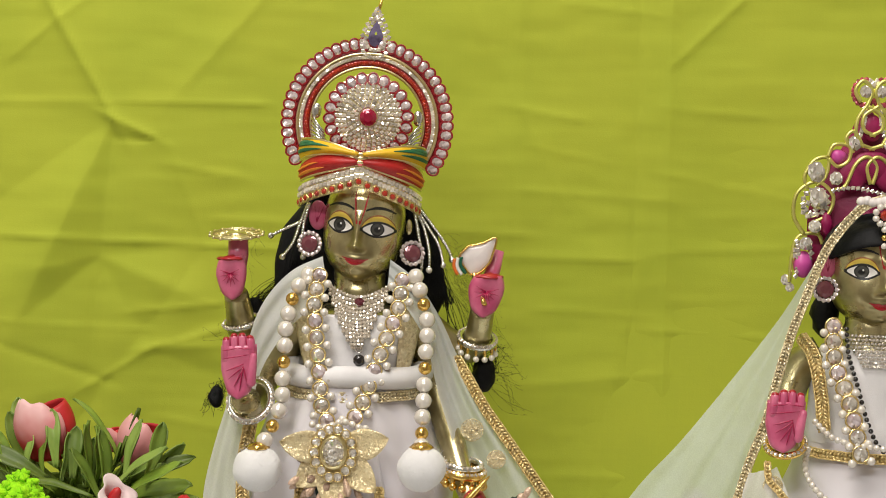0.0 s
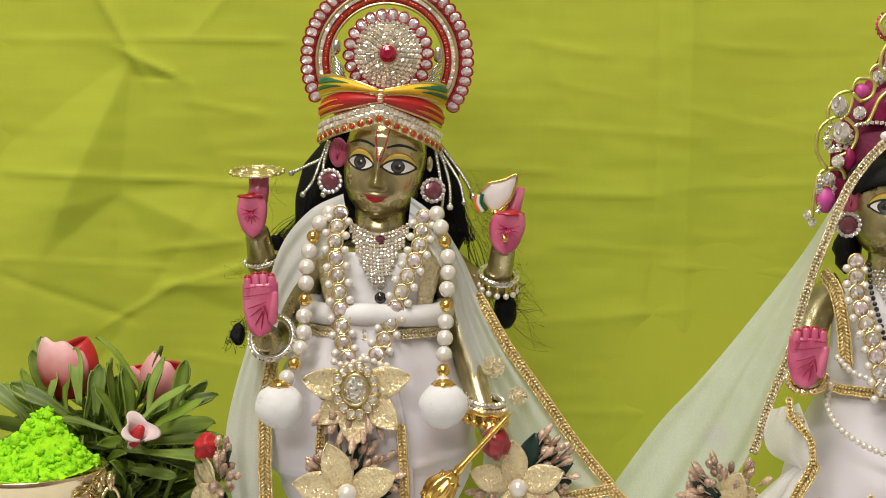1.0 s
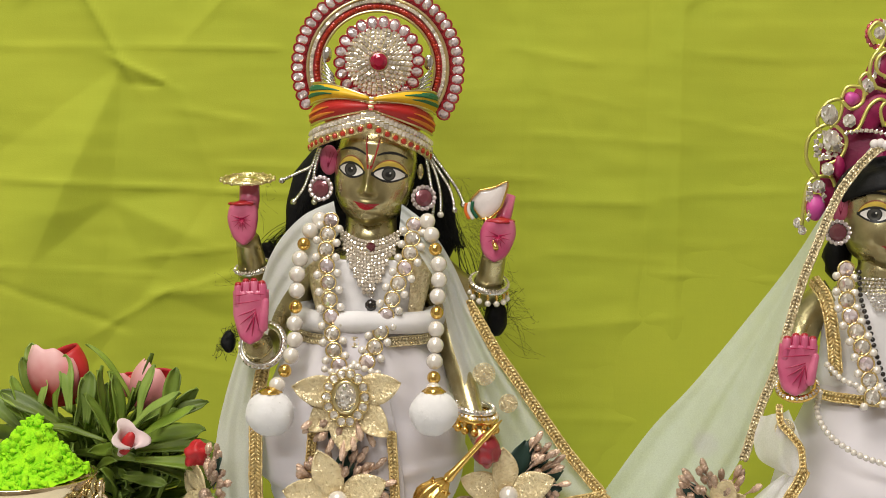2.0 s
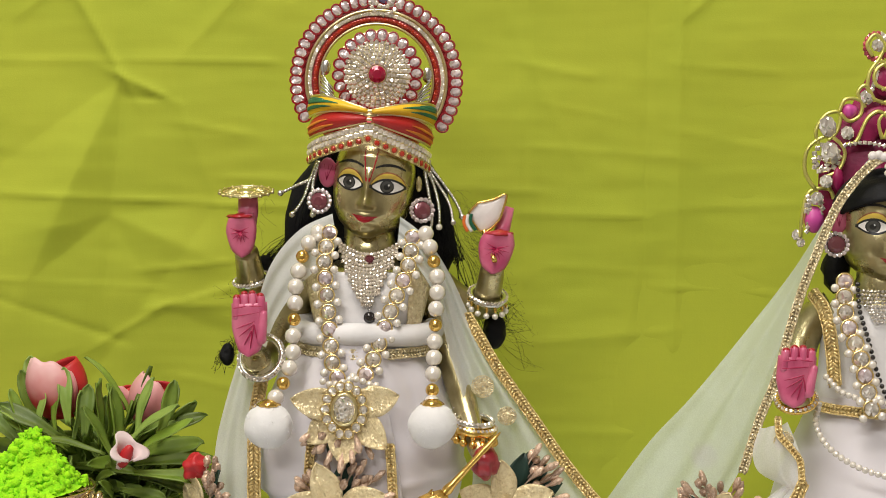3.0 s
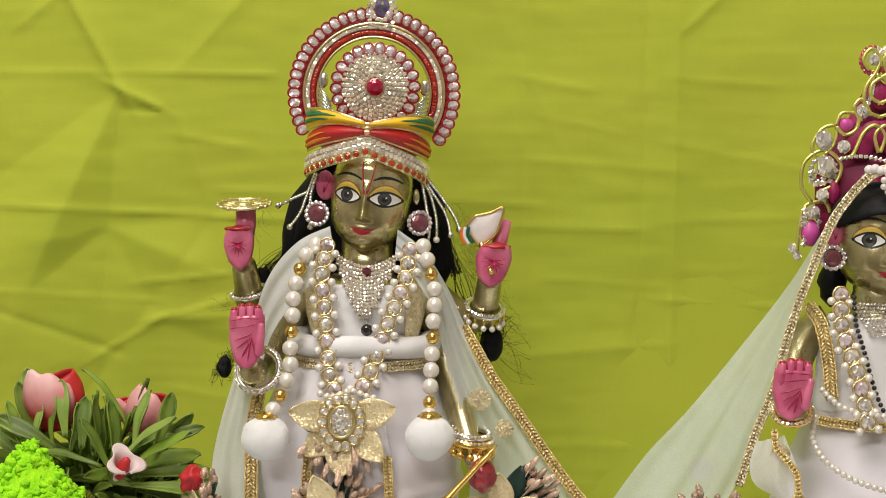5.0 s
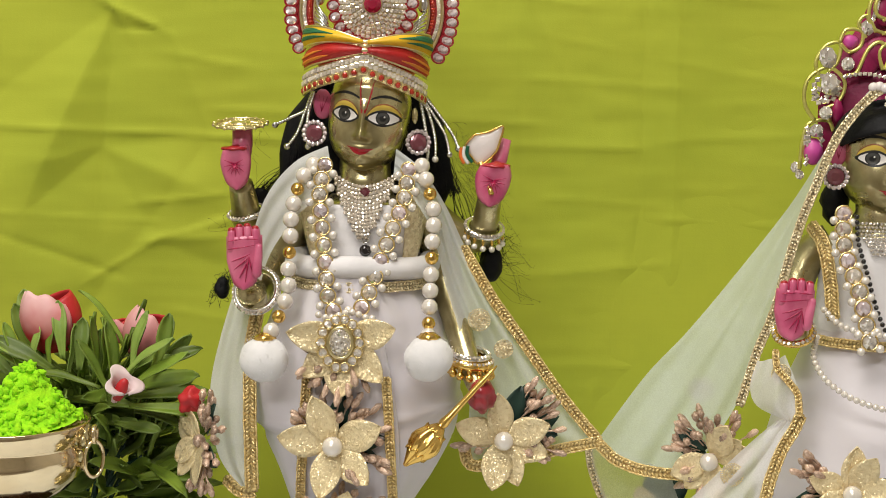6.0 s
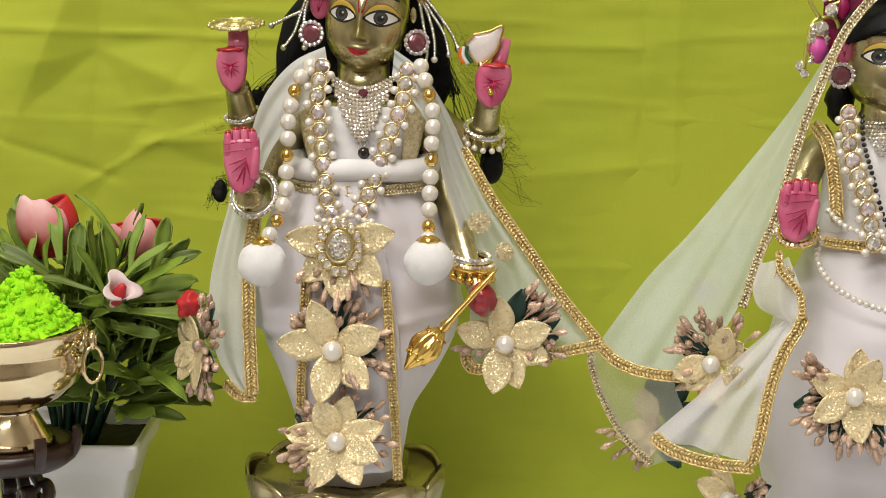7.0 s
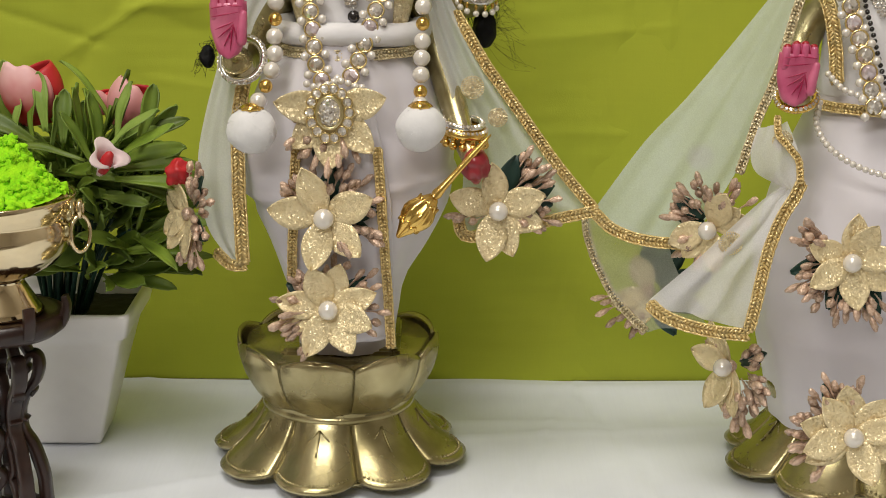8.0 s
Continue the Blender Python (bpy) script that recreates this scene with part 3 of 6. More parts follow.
# ---- statues ----
def head_shape(x, z):
    """How far the face stands out (y, negative is ahead) at local x and z: skull, nose, lips, chin, eye hollows."""
    w, d = head_half(z)
    f = max(0.0, 1 - (x / max(w, 0.1)) ** 2)
    y = -d * math.sqrt(f)
    ridge = float(np.interp(z, [-10, -8.5, -6.5, 0, 8, 11], [0, 3.0, 5.0, 4.0, 2.0, 0]))
    nose = ridge * math.exp(-(x / 2.1) ** 2) + 2.9 * math.exp(-(x / 2.9) ** 2 - ((z + 7.2) / 2.0) ** 2)
    nose += 1.9 * (math.exp(-((x - 3.3) / 1.3) ** 2 - ((z + 8.0) / 1.4) ** 2) + math.exp(-((x + 3.3) / 1.3) ** 2 - ((z + 8.0) / 1.4) ** 2))
    nose += 1.3 * (math.exp(-((x - 10.5) / 5) ** 2 - ((z + 10) / 5) ** 2) + math.exp(-((x + 10.5) / 5) ** 2 - ((z + 10) / 5) ** 2))
    lips = 0.95 * math.exp(-(x / 6.5) ** 2) * (math.exp(-((z + 13.2) / 1.5) ** 2) + 0.9 * math.exp(-((z + 16.0) / 1.4) ** 2))
    chin = 1.6 * math.exp(-(x / 5) ** 2 - ((z + 22.5) / 3) ** 2)
    hollow = -1.7 * (math.exp(-((x - 9) / 5) ** 2 - ((z - 2) / 3.5) ** 2) + math.exp(-((x + 9) / 5) ** 2 - ((z - 2) / 3.5) ** 2))
    brow = 0.8 * math.exp(-((abs(x) - 9) / 6) ** 2 - ((z - 8) / 2) ** 2)
    return y - nose - lips - chin - hollow - brow


def head_half(z):
    zz = [-25.5, -25, -23.5, -21, -17.5, -12, -5, 3, 10, 17, 23, 27, 28]
    ww = [0.5, 4.4, 8.2, 12.2, 15.7, 18.6, 20.0, 20.6, 20.6, 19.0, 14.5, 6.0, 0.5]
    dd = [5.0, 11.0, 15.0, 18.0, 20.3, 21.6, 22.5, 23.0, 23.6, 23.8, 19.0, 9.0, 1.0]
    return float(np.interp(z, zz, ww)), float(np.interp(z, zz, dd))


def painted(bm, m, x1, x2, low, high, mi, lift=0.25, nx=22, nz=5):
    """A patch of paint on the face between two lines."""
    rows = []
    for i in range(nx + 1):
        x = x1 + (x2 - x1) * i / nx
        a, b = low(x), high(x)
        rows.append([m @ Vector((x, head_shape(x, a + (b - a) * j / nz) - lift, a + (b - a) * j / nz)) for j in range(nz + 1)])
    lay(bm, rows, mi=mi)


def statue_head(bm, m):
    rows = []
    for z in list(np.arange(-25.5, -8, 0.6)) + list(np.arange(-8, 12, 0.7)) + list(np.arange(12, 28.1, 1.3)):
        w, d = head_half(z)
        row = []
        for k in range(220):
            a = 2 * math.pi * k / 220
            x = w * math.sin(a)
            y = head_shape(x, z) if math.cos(a) > 0 else d * 0.95 * abs(math.cos(a))
            row.append(m @ Vector((x, y, z)))
        rows.append(row)
    lay(bm, rows, closed=True)
    for s in (-1, 1):
        c, wide = 9.6 * s, (1.0 if s < 0 else 1.14)
        arch = lambda x: max(0.0, 1 - ((abs(x) - 9.6) / (7.0 * wide)) ** 2)
        lid = lambda x: 2.2 + 3.7 * arch(x) ** 0.8 + 0.04 * (abs(x) - 9.6)
        under = lambda x: 2.2 - 3.1 * arch(x) + 0.04 * (abs(x) - 9.6)
        painted(bm, m, c - 7.4 * wide, c + 7.4 * wide, lambda x: under(x) - 0.75, lambda x: lid(x) + 0.75, 5, 0.22)
        painted(bm, m, c - 6.3 * wide, c + 6.3 * wide, lambda x: under(x) + 0.25, lambda x: lid(x) - 0.45, 4, 0.36)
        painted(bm, m, c - 2.75 - 0.4, c + 2.75 - 0.4, lambda x: max(under(x) + 0.25, 2.5 - 2.75 * math.sqrt(max(0.02, 1 - ((x - c + 0.4) / 2.8) ** 2))),
                lambda x: min(lid(x) - 0.3, 2.5 + 2.75 * math.sqrt(max(0.02, 1 - ((x - c + 0.4) / 2.8) ** 2))), 6, 0.48, 14)
        painted(bm, m, c - 3.3 - 0.4, c + 3.3 - 0.4, lambda x: max(under(x) + 0.25, 2.5 - 3.3 * math.sqrt(max(0.02, 1 - ((x - c + 0.4) / 3.35) ** 2))),
                lambda x: min(lid(x) - 0.3, 2.5 + 3.3 * math.sqrt(max(0.02, 1 - ((x - c + 0.4) / 3.35) ** 2))), 5, 0.42, 14)
        painted(bm, m, c - 1.9, c + 1.1, lambda x: 2.3 - 1.4 * math.sqrt(max(0.02, 1 - ((x - c + 0.4) / 1.55) ** 2)),
                lambda x: 2.3 + 1.4 * math.sqrt(max(0.02, 1 - ((x - c + 0.4) / 1.55) ** 2)), 5, 0.6, 12)
        # white dot painted on the pupil as its highlight
        ball(bm, m @ Vector((c + 0.3, head_shape(c + 0.3, 3.2) - 0.6, 3.2)), (0.55, 0.25, 0.55), 8, 6, 4)
        painted(bm, m, c - 7.0 * wide, c + 7.2 * wide, lambda x: lid(x) + 0.7, lambda x: lid(x) + 0.7 + 2.5 * arch(x) ** 0.5, 7, 0.24)
        painted(bm, m, c - 7.0 * wide, c + 7.2 * wide, lambda x: lid(x) + 0.7 + 2.5 * arch(x) ** 0.5, lambda x: lid(x) + 1.3 + 2.6 * arch(x) ** 0.5, 8, 0.22)
        brow_line = lambda x: 10.4 + 2.8 * max(0, 1 - ((abs(x) - 10) / 8.2) ** 2)
        painted(bm, m, 3.0 * s, 17.0 * s, lambda x: brow_line(x) - 0.7 + 0.3 * abs(abs(x) - 10) / 7, lambda x: brow_line(x) + 0.75 - 0.3 * abs(abs(x) - 10) / 7, 5, 0.3)
        painted(bm, m, 0.4 * s, 3.3 * s, lambda x: 5.0 + max(0, abs(x) - 1.2) * 5.6 - 0.9, lambda x: 5.0 + max(0, abs(x) - 1.2) * 7.6 + 0.9, 3, 0.3, 10)
        ball(bm, m @ Vector((23.4 * s, -5.5, 5.2)), (4.8 if s < 0 else 1.6, 1.8, 7.6 if s < 0 else 4.0), 16, 11, 1 if s < 0 else 0)
        for u in (-0.5, 0.1, 0.6) if s < 0 else ():
            tube(bm, [m @ Vector((23.4 * s + 4.0 * u * f, -7.3 + 0.3 * f, 1.5 + 8.0 * f)) for f in (0, 0.5, 1)], 0.2, 4, mi=2)
    painted(bm, m, -6.6, 6.6, lambda x: -14.9 + 0.045 * x * x, lambda x: -14.7 + 1.6 * max(0, 1 - (abs(x) / 6.6) ** 1.5) - 0.6 * math.exp(-(x / 1.0) ** 2) + 0.045 * x * x, 3, 0.2)
    painted(bm, m, -5.2, 5.2, lambda x: -15.0 - 1.6 * max(0, 1 - (x / 5.2) ** 2) + 0.045 * x * x, lambda x: -15.0 + 0.045 * x * x, 3, 0.2)


def capsule(bm, a, b, r1, r2, mi, flat=0.8):
    """A finger: a rounded tube from a to b."""
    a, b = v3(a), v3(b)
    n = (b - a).length
    stops = [-r1 * 0.9, -r1 * 0.55, 0, n * 0.5, n, n + r2 * 0.55, n + r2 * 0.9]
    d = (b - a).normalized()
    tube(bm, [a + d * q for q in stops], [r1 * 0.35, r1 * 0.82, r1, (r1 + r2) / 2, r2, r2 * 0.82, r2 * 0.35], 12, mi=mi, flat=flat)


def palm(bm, c, w, h, t, tilt=0.0, side=1):
    """A painted open palm: four joined fingers with red tips, a thumb on one side, red creases, brass at the back."""
    m = Matrix.Translation(v3(c)) @ Matrix.Rotation(radians(tilt), 4, "Y")
    rows = []
    for i in range(19):
        s = i / 18
        z = -h * 0.5 + h * 0.78 * s
        half = w / 2 * (0.42 + 0.58 * min(1.0, s / 0.55) ** 0.62) * math.sqrt(max(0.05, 1 - max(0.0, (0.12 - s) / 0.13) ** 2))
        dep = t / 2 * (1.1 - 0.3 * s)
        rows.append([m @ Vector((half * math.cos(a) - side * w * 0.06 * (1 - s), -dep * math.copysign(abs(math.sin(a)) ** 0.75, math.sin(a)), z)) for a in [2 * math.pi * k / 28 for k in range(28)]])
    vs = [[bm.verts.new(q) for q in row] for row in rows]
    for low, high in zip(vs, vs[1:]):
        for k in range(28):
            bm.faces.new((low[k], low[(k + 1) % 28], high[(k + 1) % 28], high[k])).material_index = 1 if k < 14 else 0
    bm.faces.new(vs[0]).material_index = 0
    bm.faces.new(vs[-1]).material_index = 1
    for k in range(4):
        x = w * (k - 1.5) * 0.235
        top = h * (0.455 - 0.022 * (k - 1.6) ** 2)
        capsule(bm, m @ Vector((x, -t * 0.1, h * 0.08)), m @ Vector((x * 0.93, -t * 0.16, top - h * 0.05)), w * 0.135, w * 0.12, 1, 1.25)
        ball(bm, m @ Vector((x * 0.93, -t * 0.24, top - h * 0.02)), (w * 0.10, t * 0.15, h * 0.04), 10, 7, 3)
        if k < 3:
            tube(bm, [m @ Vector((w * (k - 1) * 0.225, -t * 0.33, h * q)) for q in (0.16, 0.28, 0.42)], 0.34, 5, mi=2)
    capsule(bm, m @ Vector((side * w * 0.30, -t * 0.34, -h * 0.26)), m @ Vector((side * w * 0.41, -t * 0.36, h * 0.12)), w * 0.15, w * 0.10, 1, 1.0)
    face = -t * 0.53
    for x1, z1, x2, z2 in ((-0.44, 0.10, 0.30, 0.15), (-0.42, 0.22, -0.02, 0.25), (0.02, 0.25, 0.4, 0.23), (0.16, 0.02, -0.36, -0.08), (0.14, -0.02, -0.30, -0.2), (0.12, -0.06, -0.16, -0.32), (0.12, -0.02, 0.0, -0.38), (0.12, 0.02, 0.2, -0.24)):
        tube(bm, [m @ Vector((w * (x1 + (x2 - x1) * f), face - 0.25 * math.sin(math.pi * f) - 0.1, h * (z1 + (z2 - z1) * f))) for f in (0, 0.33, 0.66, 1)], [0.15, 0.34, 0.34, 0.12], 5, mi=2)


def hand_bud(bm, c, w, h, t, tilt=0.0):
    """A painted hand curled to a cup: a rounded pink front with a dark hollow and rays, a red slanted lip, brass at the back."""
    m = Matrix.Translation(v3(c)) @ Matrix.Rotation(radians(tilt), 4, "Y")
    rows = []
    for i in range(15):
        s = i / 14
        half = w / 2 * (0.40 + 0.62 * math.sin(math.pi / 2 * min(1, 0.1 + s * 1.15)) ** 0.9) * math.sqrt(max(0.04, 1 - max(0.0, (0.22 - s) / 0.23) ** 2)) * (1 - 0.24 * max(0.0, (s - 0.6) / 0.4) ** 2)
        row = []
        for k in range(28):
            a = 2 * math.pi * k / 28
            dip = 1.6 * math.exp(-(math.cos(a) / 0.42) ** 2 - ((s - 0.62) / 0.2) ** 2) if math.sin(a) > 0 else 0.0
            row.append(m @ Vector((half * math.cos(a), -t / 2 * (0.75 + 0.3 * s) * math.copysign(abs(math.sin(a)) ** 0.85, math.sin(a)) + dip, -h / 2 + h * s + 1.3 * s * math.cos(a) * 0.8)))
        rows.append(row)
    vs = [[bm.verts.new(q) for q in row] for row in rows]
    for low, high in zip(vs, vs[1:]):
        for k in range(28):
            bm.faces.new((low[k], low[(k + 1) % 28], high[(k + 1) % 28], high[k])).material_index = 1 if k < 14 else 0
    bm.faces.new(vs[0]).material_index = 0
    bm.faces.new(vs[-1]).material_index = 3
    ball(bm, m @ Vector((0, -t * 0.12, h * 0.475)), (w * 0.40, t * 0.44, h * 0.075), 24, 12, 3, wob=1.6, ws=0.35)
    for k in range(9):
        a = radians(-200 + 220 * k / 8)
        reach = random.uniform(0.26, 0.36)
        tube(bm, [m @ Vector((w * reach * f * math.cos(a), -t * 0.53 + 1.5 * (1 - f) ** 1.5 - 0.12, h * (0.12 + 0.95 * reach * f * math.sin(a)))) for f in (0.05, 0.5, 1.0)], [0.5, 0.3, 0.08], 5, mi=2)


PAINTS = [FACE_BRASS, PINK_PAINT, DEEP_PINK, RED_PAINT, WHITE_PAINT, BLACK_PAINT, GREY_PAINT, YELLOW_PAINT, BROWN_PAINT, DARK_RED]
bm = bmesh.new()
HEAD_A = Matrix.Translation((5.8, -11, 300.5)) @ Matrix.Rotation(radians(6.3), 4, "Y") @ Matrix.Rotation(radians(-5), 4, "Z")
statue_head(bm, HEAD_A)
lathe(bm, [(17, 240), (15, 260), (14.4, 263), (15.6, 265), (13.8, 267.5), (14.8, 269.8), (13.2, 272), (13.0, 284)], (4, -7), 40)
# torso, shoulders and hidden legs
tube(bm, [(3, -12, z) for z in (60, 100, 150, 200, 222, 240, 256, 263)], [12, 18, 32, 30, 24, 27, 25, 16], 24)
for pts, rr in (
    (((-20, -8, 258), (-36, -2, 240), (-50, -6, 216), (-50, -34, 212), (-49, -46, 218)), (11, 10, 9.0, 7.5, 7)),
    (((-22, -2, 260), (-42, 4, 246), (-56, 2, 246), (-57, -10, 257), (-58, -18, 268)), (10, 8.5, 7.5, 7, 6)),
    (((28, -8, 258), (40, -6, 240), (47, -14, 215), (54, -32, 192), (60, -46, 176), (64, -50, 170)), (11, 10, 8.0, 6.5, 5.2, 5)),
    (((28, -2, 260), (48, 4, 243), (62, 2, 240), (65, -10, 248), (67, -18, 262)), (10, 8.5, 7.5, 6.8, 6)),
):
    line = curve(pts, 20)
    tube(bm, line, [float(np.interp(i / 20, np.linspace(0, 1, len(rr)), rr)) for i in range(21)], 18)
palm(bm, (-51.5, -53, 236.5), 17.5, 33, 10, -3)
hand_bud(bm, (-59.5, -24, 276), 15.5, 21, 11, -4)
tube(bm, [(-58, -20, 282), (-57, -19, 288), (-57, -19, 296)], [5.4, 5.2, 5.0], 12, mi=1)
hand_bud(bm, (68, -25, 269.5), 18, 21, 12, 8)
tube(bm, [(69, -18, 274), (72, -16, 282), (75, -15, 292)], [4.0, 3.8, 2.6], 12, mi=1)
ball(bm, (64, -53, 168.5), (6.4, 7.0, 8.0), 24, 16, 9, wob=2.2, ws=0.3)
solo("deity_statue", bm, PAINTS, (3, -8, 60), "brass deity statue with four arms, painted pink palms and face", "statue", "deity statues")

# ---- clothes of the standing figure ----
def bell(z):
    zz = [62, 80, 98, 108, 120, 141, 152, 170, 188, 205, 222, 232]
    return float(np.interp(z, zz, [24, 25, 28, 32, 38.5, 49, 53, 53.5, 50, 42, 31, 29])), float(np.interp(z, zz, [18, 24, 30, 32, 35, 39, 40, 41, 41, 40, 37, 33]))


dhoti = thing("dhoti", (1, -8, 62), "white satin draped dhoti with gold braid on its front panel", "garment")
rows = []
for z in np.arange(66, 232.1, 2.2):
    w, d = bell(z)
    row = []
    for k in range(96):
        a = 2 * math.pi * k / 96
        pleat = 1.3 * math.sin(9 * a + z * 0.035 + 2 * noise.noise((math.cos(a), math.sin(a), z * 0.02))) * (1.0 if math.sin(a) < 0 else 0.5)
        tuck = 2.2 * math.exp(-((z - 153 - 6 * math.cos(a)) / 2.2) ** 2) - 1.5 * math.exp(-((z - 148 - 6 * math.cos(a)) / 3.5) ** 2)
        drape = 2.5 * noise.noise((2 * math.cos(a), 2 * math.sin(a), z * 0.03))
        q = 1 + (pleat + tuck + drape) / 50
        row.append((float(np.interp(z, [80, 108, 141, 165], [-0.5, -1, 2.5, 1])) + w * q * math.cos(a), -14 + d * q * math.sin(a), z))
    rows.append(row)
bm = bmesh.new()
lay(bm, rows, closed=True)
part("cloth", bm, SATIN, dhoti)


def front_y(x, z, out=1.0):
    """The y of the dhoti's front at a place."""
    w, d = bell(z)
    return -14 - d * math.sqrt(max(0.05, 1 - ((x - 1) / w) ** 2)) - out


bm = bmesh.new()
rows = []
for z in np.arange(78, 207, 3.0):
    slim = float(np.interp(z, [80, 150, 175, 205], [1, 0.95, 0.8, 0.55]))
    rows.append([(x * slim, front_y(max(min(x * 0.9, 20), -26), max(z, 96), 4.5 + 0.8 * math.sin(x * 0.5)), z) for x in np.arange(-28, 25.1, 2.65)])
slab(bm, rows, 1.0)
panel = part("front_panel", bm, SATIN, dhoti)
for x0, x1, zb in ((-21, -27, 76), (17.5, 23, 74)):
    bm = bmesh.new()
    ribbon(bm, [(x0 + (x1 - x0) * f, front_y(x0 * 0.8, max(z, 96), 6.0), z) for f, z in ((0, 178), (0.25, 156), (0.5, 130), (0.85, 95), (1, zb))], 4.6, t=1.0)
    part("gold_braid", bm, TRIM, panel, "gold sequin braid")
bm = bmesh.new()
tube(bm, [(3.5 + 34 * math.cos(a), -14 + 34 * math.sin(a), 229.5 + 0.8 * math.sin(3 * a)) for a in [2 * math.pi * k / 48 for k in range(48)]], 5.6, 14, True)
part("waist_roll", bm, VELVET, dhoti, "padded white waist roll")
bm = bmesh.new()
ribbon(bm, [(3 + 35.5 * math.cos(a), -14 + 35.5 * math.sin(a), 220.5) for a in [math.pi + math.pi * k / 20 for k in range(21)]], 5, (0, -0.98, 0.2))
part("belt_braid", bm, SPANGLE, dhoti, "pale gold sequin belt")

vest = thing("vest", (4, -12, 226), "white velvet vest with sequinned gold side panels", "garment")


def chest(x, z, out=0.0):
    w = float(np.interp(z, [222, 235, 250, 262, 272], [27, 30, 33, 33, 24])) + out
    d = float(np.interp(z, [222, 235, 250, 262, 272], [26, 27, 29, 26, 17])) + out
    return -13 - d * math.sqrt(max(0.02, 1 - ((x - 4.5) / w) ** 2))


bm = bmesh.new()
rows = []
for z in np.arange(222, 261, 2.0):
    row = []
    for k in range(25):
        u = k / 12 - 1
        half = float(np.interp(z, [222, 240, 256, 271], [20, 21, 24, 25]))
        neck = max(0.0, (z - 246) * 0.62)
        x = 4.5 + u * half
        if abs(x - 4.5) < neck:
            x = 4.5 + math.copysign(neck, u if u else 1)
        row.append((x, chest(x, z, 0.6 + 0.5 * math.sin(z * 0.3 + x * 0.2)), z))
    rows.append(row)
slab(bm, rows, 1.4)
part("front", bm, VELVET, vest)
for s in (-1, 1):
    bm = bmesh.new()
    rows = []
    for z in np.arange(226, 270, 2.0):
        a, b = 4.5 + s * float(np.interp(z, [226, 240, 256, 270], [19, 20, 21, 16])), 4.5 + s * float(np.interp(z, [226, 240, 256, 270], [24, 28, 31.5, 27]))
        rows.append([(a + (b - a) * i / 6, chest(a + (b - a) * i / 6, z, 1.8 + 0.5 * ((i + int(z)) % 2)), z) for i in range(7)])
    slab(bm, rows, 1.2)
    part("side_panel", bm, SPANGLE, vest, "pale gold sequinned panel")

# the sheer shawl over both shoulders
shawl = thing("shawl", (20, -10, 115), "sheer mint white shawl with gold sequin borders over both shoulders", "shawl")
wave = lambda n, h: (lambda u, v: (0, -h * math.sin(n * math.pi * u + 2.2 * v) * (0.3 + 0.7 * v) - h * 0.6 * noise.noise((u * 3, v * 4, n)), 0))
bm = bmesh.new()
lay(bm, loft([(-14, -24, 288), (-30, -27, 280), (-44, -27, 263), (-53, -22, 238), (-68, -20, 190), (-73, -22, 160), (-68, -28, 132), (-55, -36, 116)],
             [(-11, -32, 272), (-20, -37, 262), (-33, -34, 248), (-45, -28, 226), (-51, -30, 188), (-51, -36, 160), (-50, -40, 136), (-49, -42, 116)], 16, 60, wave(4, 2.0)))
part("side_fall", bm, SHEER_DENSE, shawl)
bm = bmesh.new()
ribbon(bm, [(-48, -31, 206), (-51, -35, 185), (-51, -39, 160), (-50, -43, 136), (-49, -45, 117)], 7)
part("border", bm, TRIM, shawl, "gold sequin border")
bm = bmesh.new()
ribbon(bm, [(-63, -36, 121), (-56, -41, 116), (-47, -45, 117)], 6)
part("hem", bm, TRIM, shawl, "gold sequin hem")
R_IN = [(19, -31, 274), (30, -37, 262), (39, -35, 246), (45, -34, 222), (52, -34, 200), (58, -34, 175), (58, -36, 150), (58, -38, 132)]
R_OUT = [(20, -24, 287), (33, -27, 277), (45, -26, 259), (55, -22, 238), (68, -21, 214), (86, -20, 188), (106, -22, 162), (124, -26, 141)]
bm = bmesh.new()
lay(bm, loft(R_IN, R_OUT, 30, 60, wave(5, 2.6)))
part("far_fall", bm, SHEER_FAR, shawl)
bm = bmesh.new()
ribbon(bm, [(54, -24, 238), (60, -25, 228), (69, -25, 213), (87, -24, 188), (106, -26, 162), (125, -29, 140)], 5.5)
part("border", bm, TRIM, shawl, "gold sequin border")
bm = bmesh.new()
ribbon(bm, [(56, -40, 140), (60, -41, 131), (80, -38, 133), (100, -34, 137), (124, -29, 141)], 6)
part("hem", bm, TRIM, shawl, "gold sequin hem")


def motif(parent, c, r, normal=(0, -1, 0)):
    """An embroidered round flower of couched gold thread."""
    bm = bmesh.new()
    m = facing(c, normal)
    thread = []
    for k in range(500):
        a = 2 * math.pi * k / 500
        q = r * (0.68 + 0.27 * math.cos(31 * a)) + 0.3 * noise.noise((k * 0.1, r, 0))
        thread.append(m @ Vector((q * math.cos(3 * a), q * math.sin(3 * a), 0.3 + 0.2 * math.sin(k))))
    for k in range(90):
        a = 2 * math.pi * k / 90
        thread.append(m @ Vector((r * (0.38 - 0.32 * k / 90) * math.cos(4 * a), r * (0.38 - 0.32 * k / 90) * math.sin(4 * a), 0.45)))
    tube(bm, thread, 0.26, 4)
    part("embroidery", bm, SPANGLE, parent, "couched gold thread flower")


motif(shawl, (62.5, -33, 203), 6.0)
motif(shawl, (75, -31, 188), 5.0)

# ---- crown of the standing figure ----
TILT = Matrix.Rotation(radians(3.5), 4, "Y")
crown = thing("crown", (4.4, 0, 330), "jewelled halo crown with kundan stones over a red and yellow turban", "crown", turn=TILT)


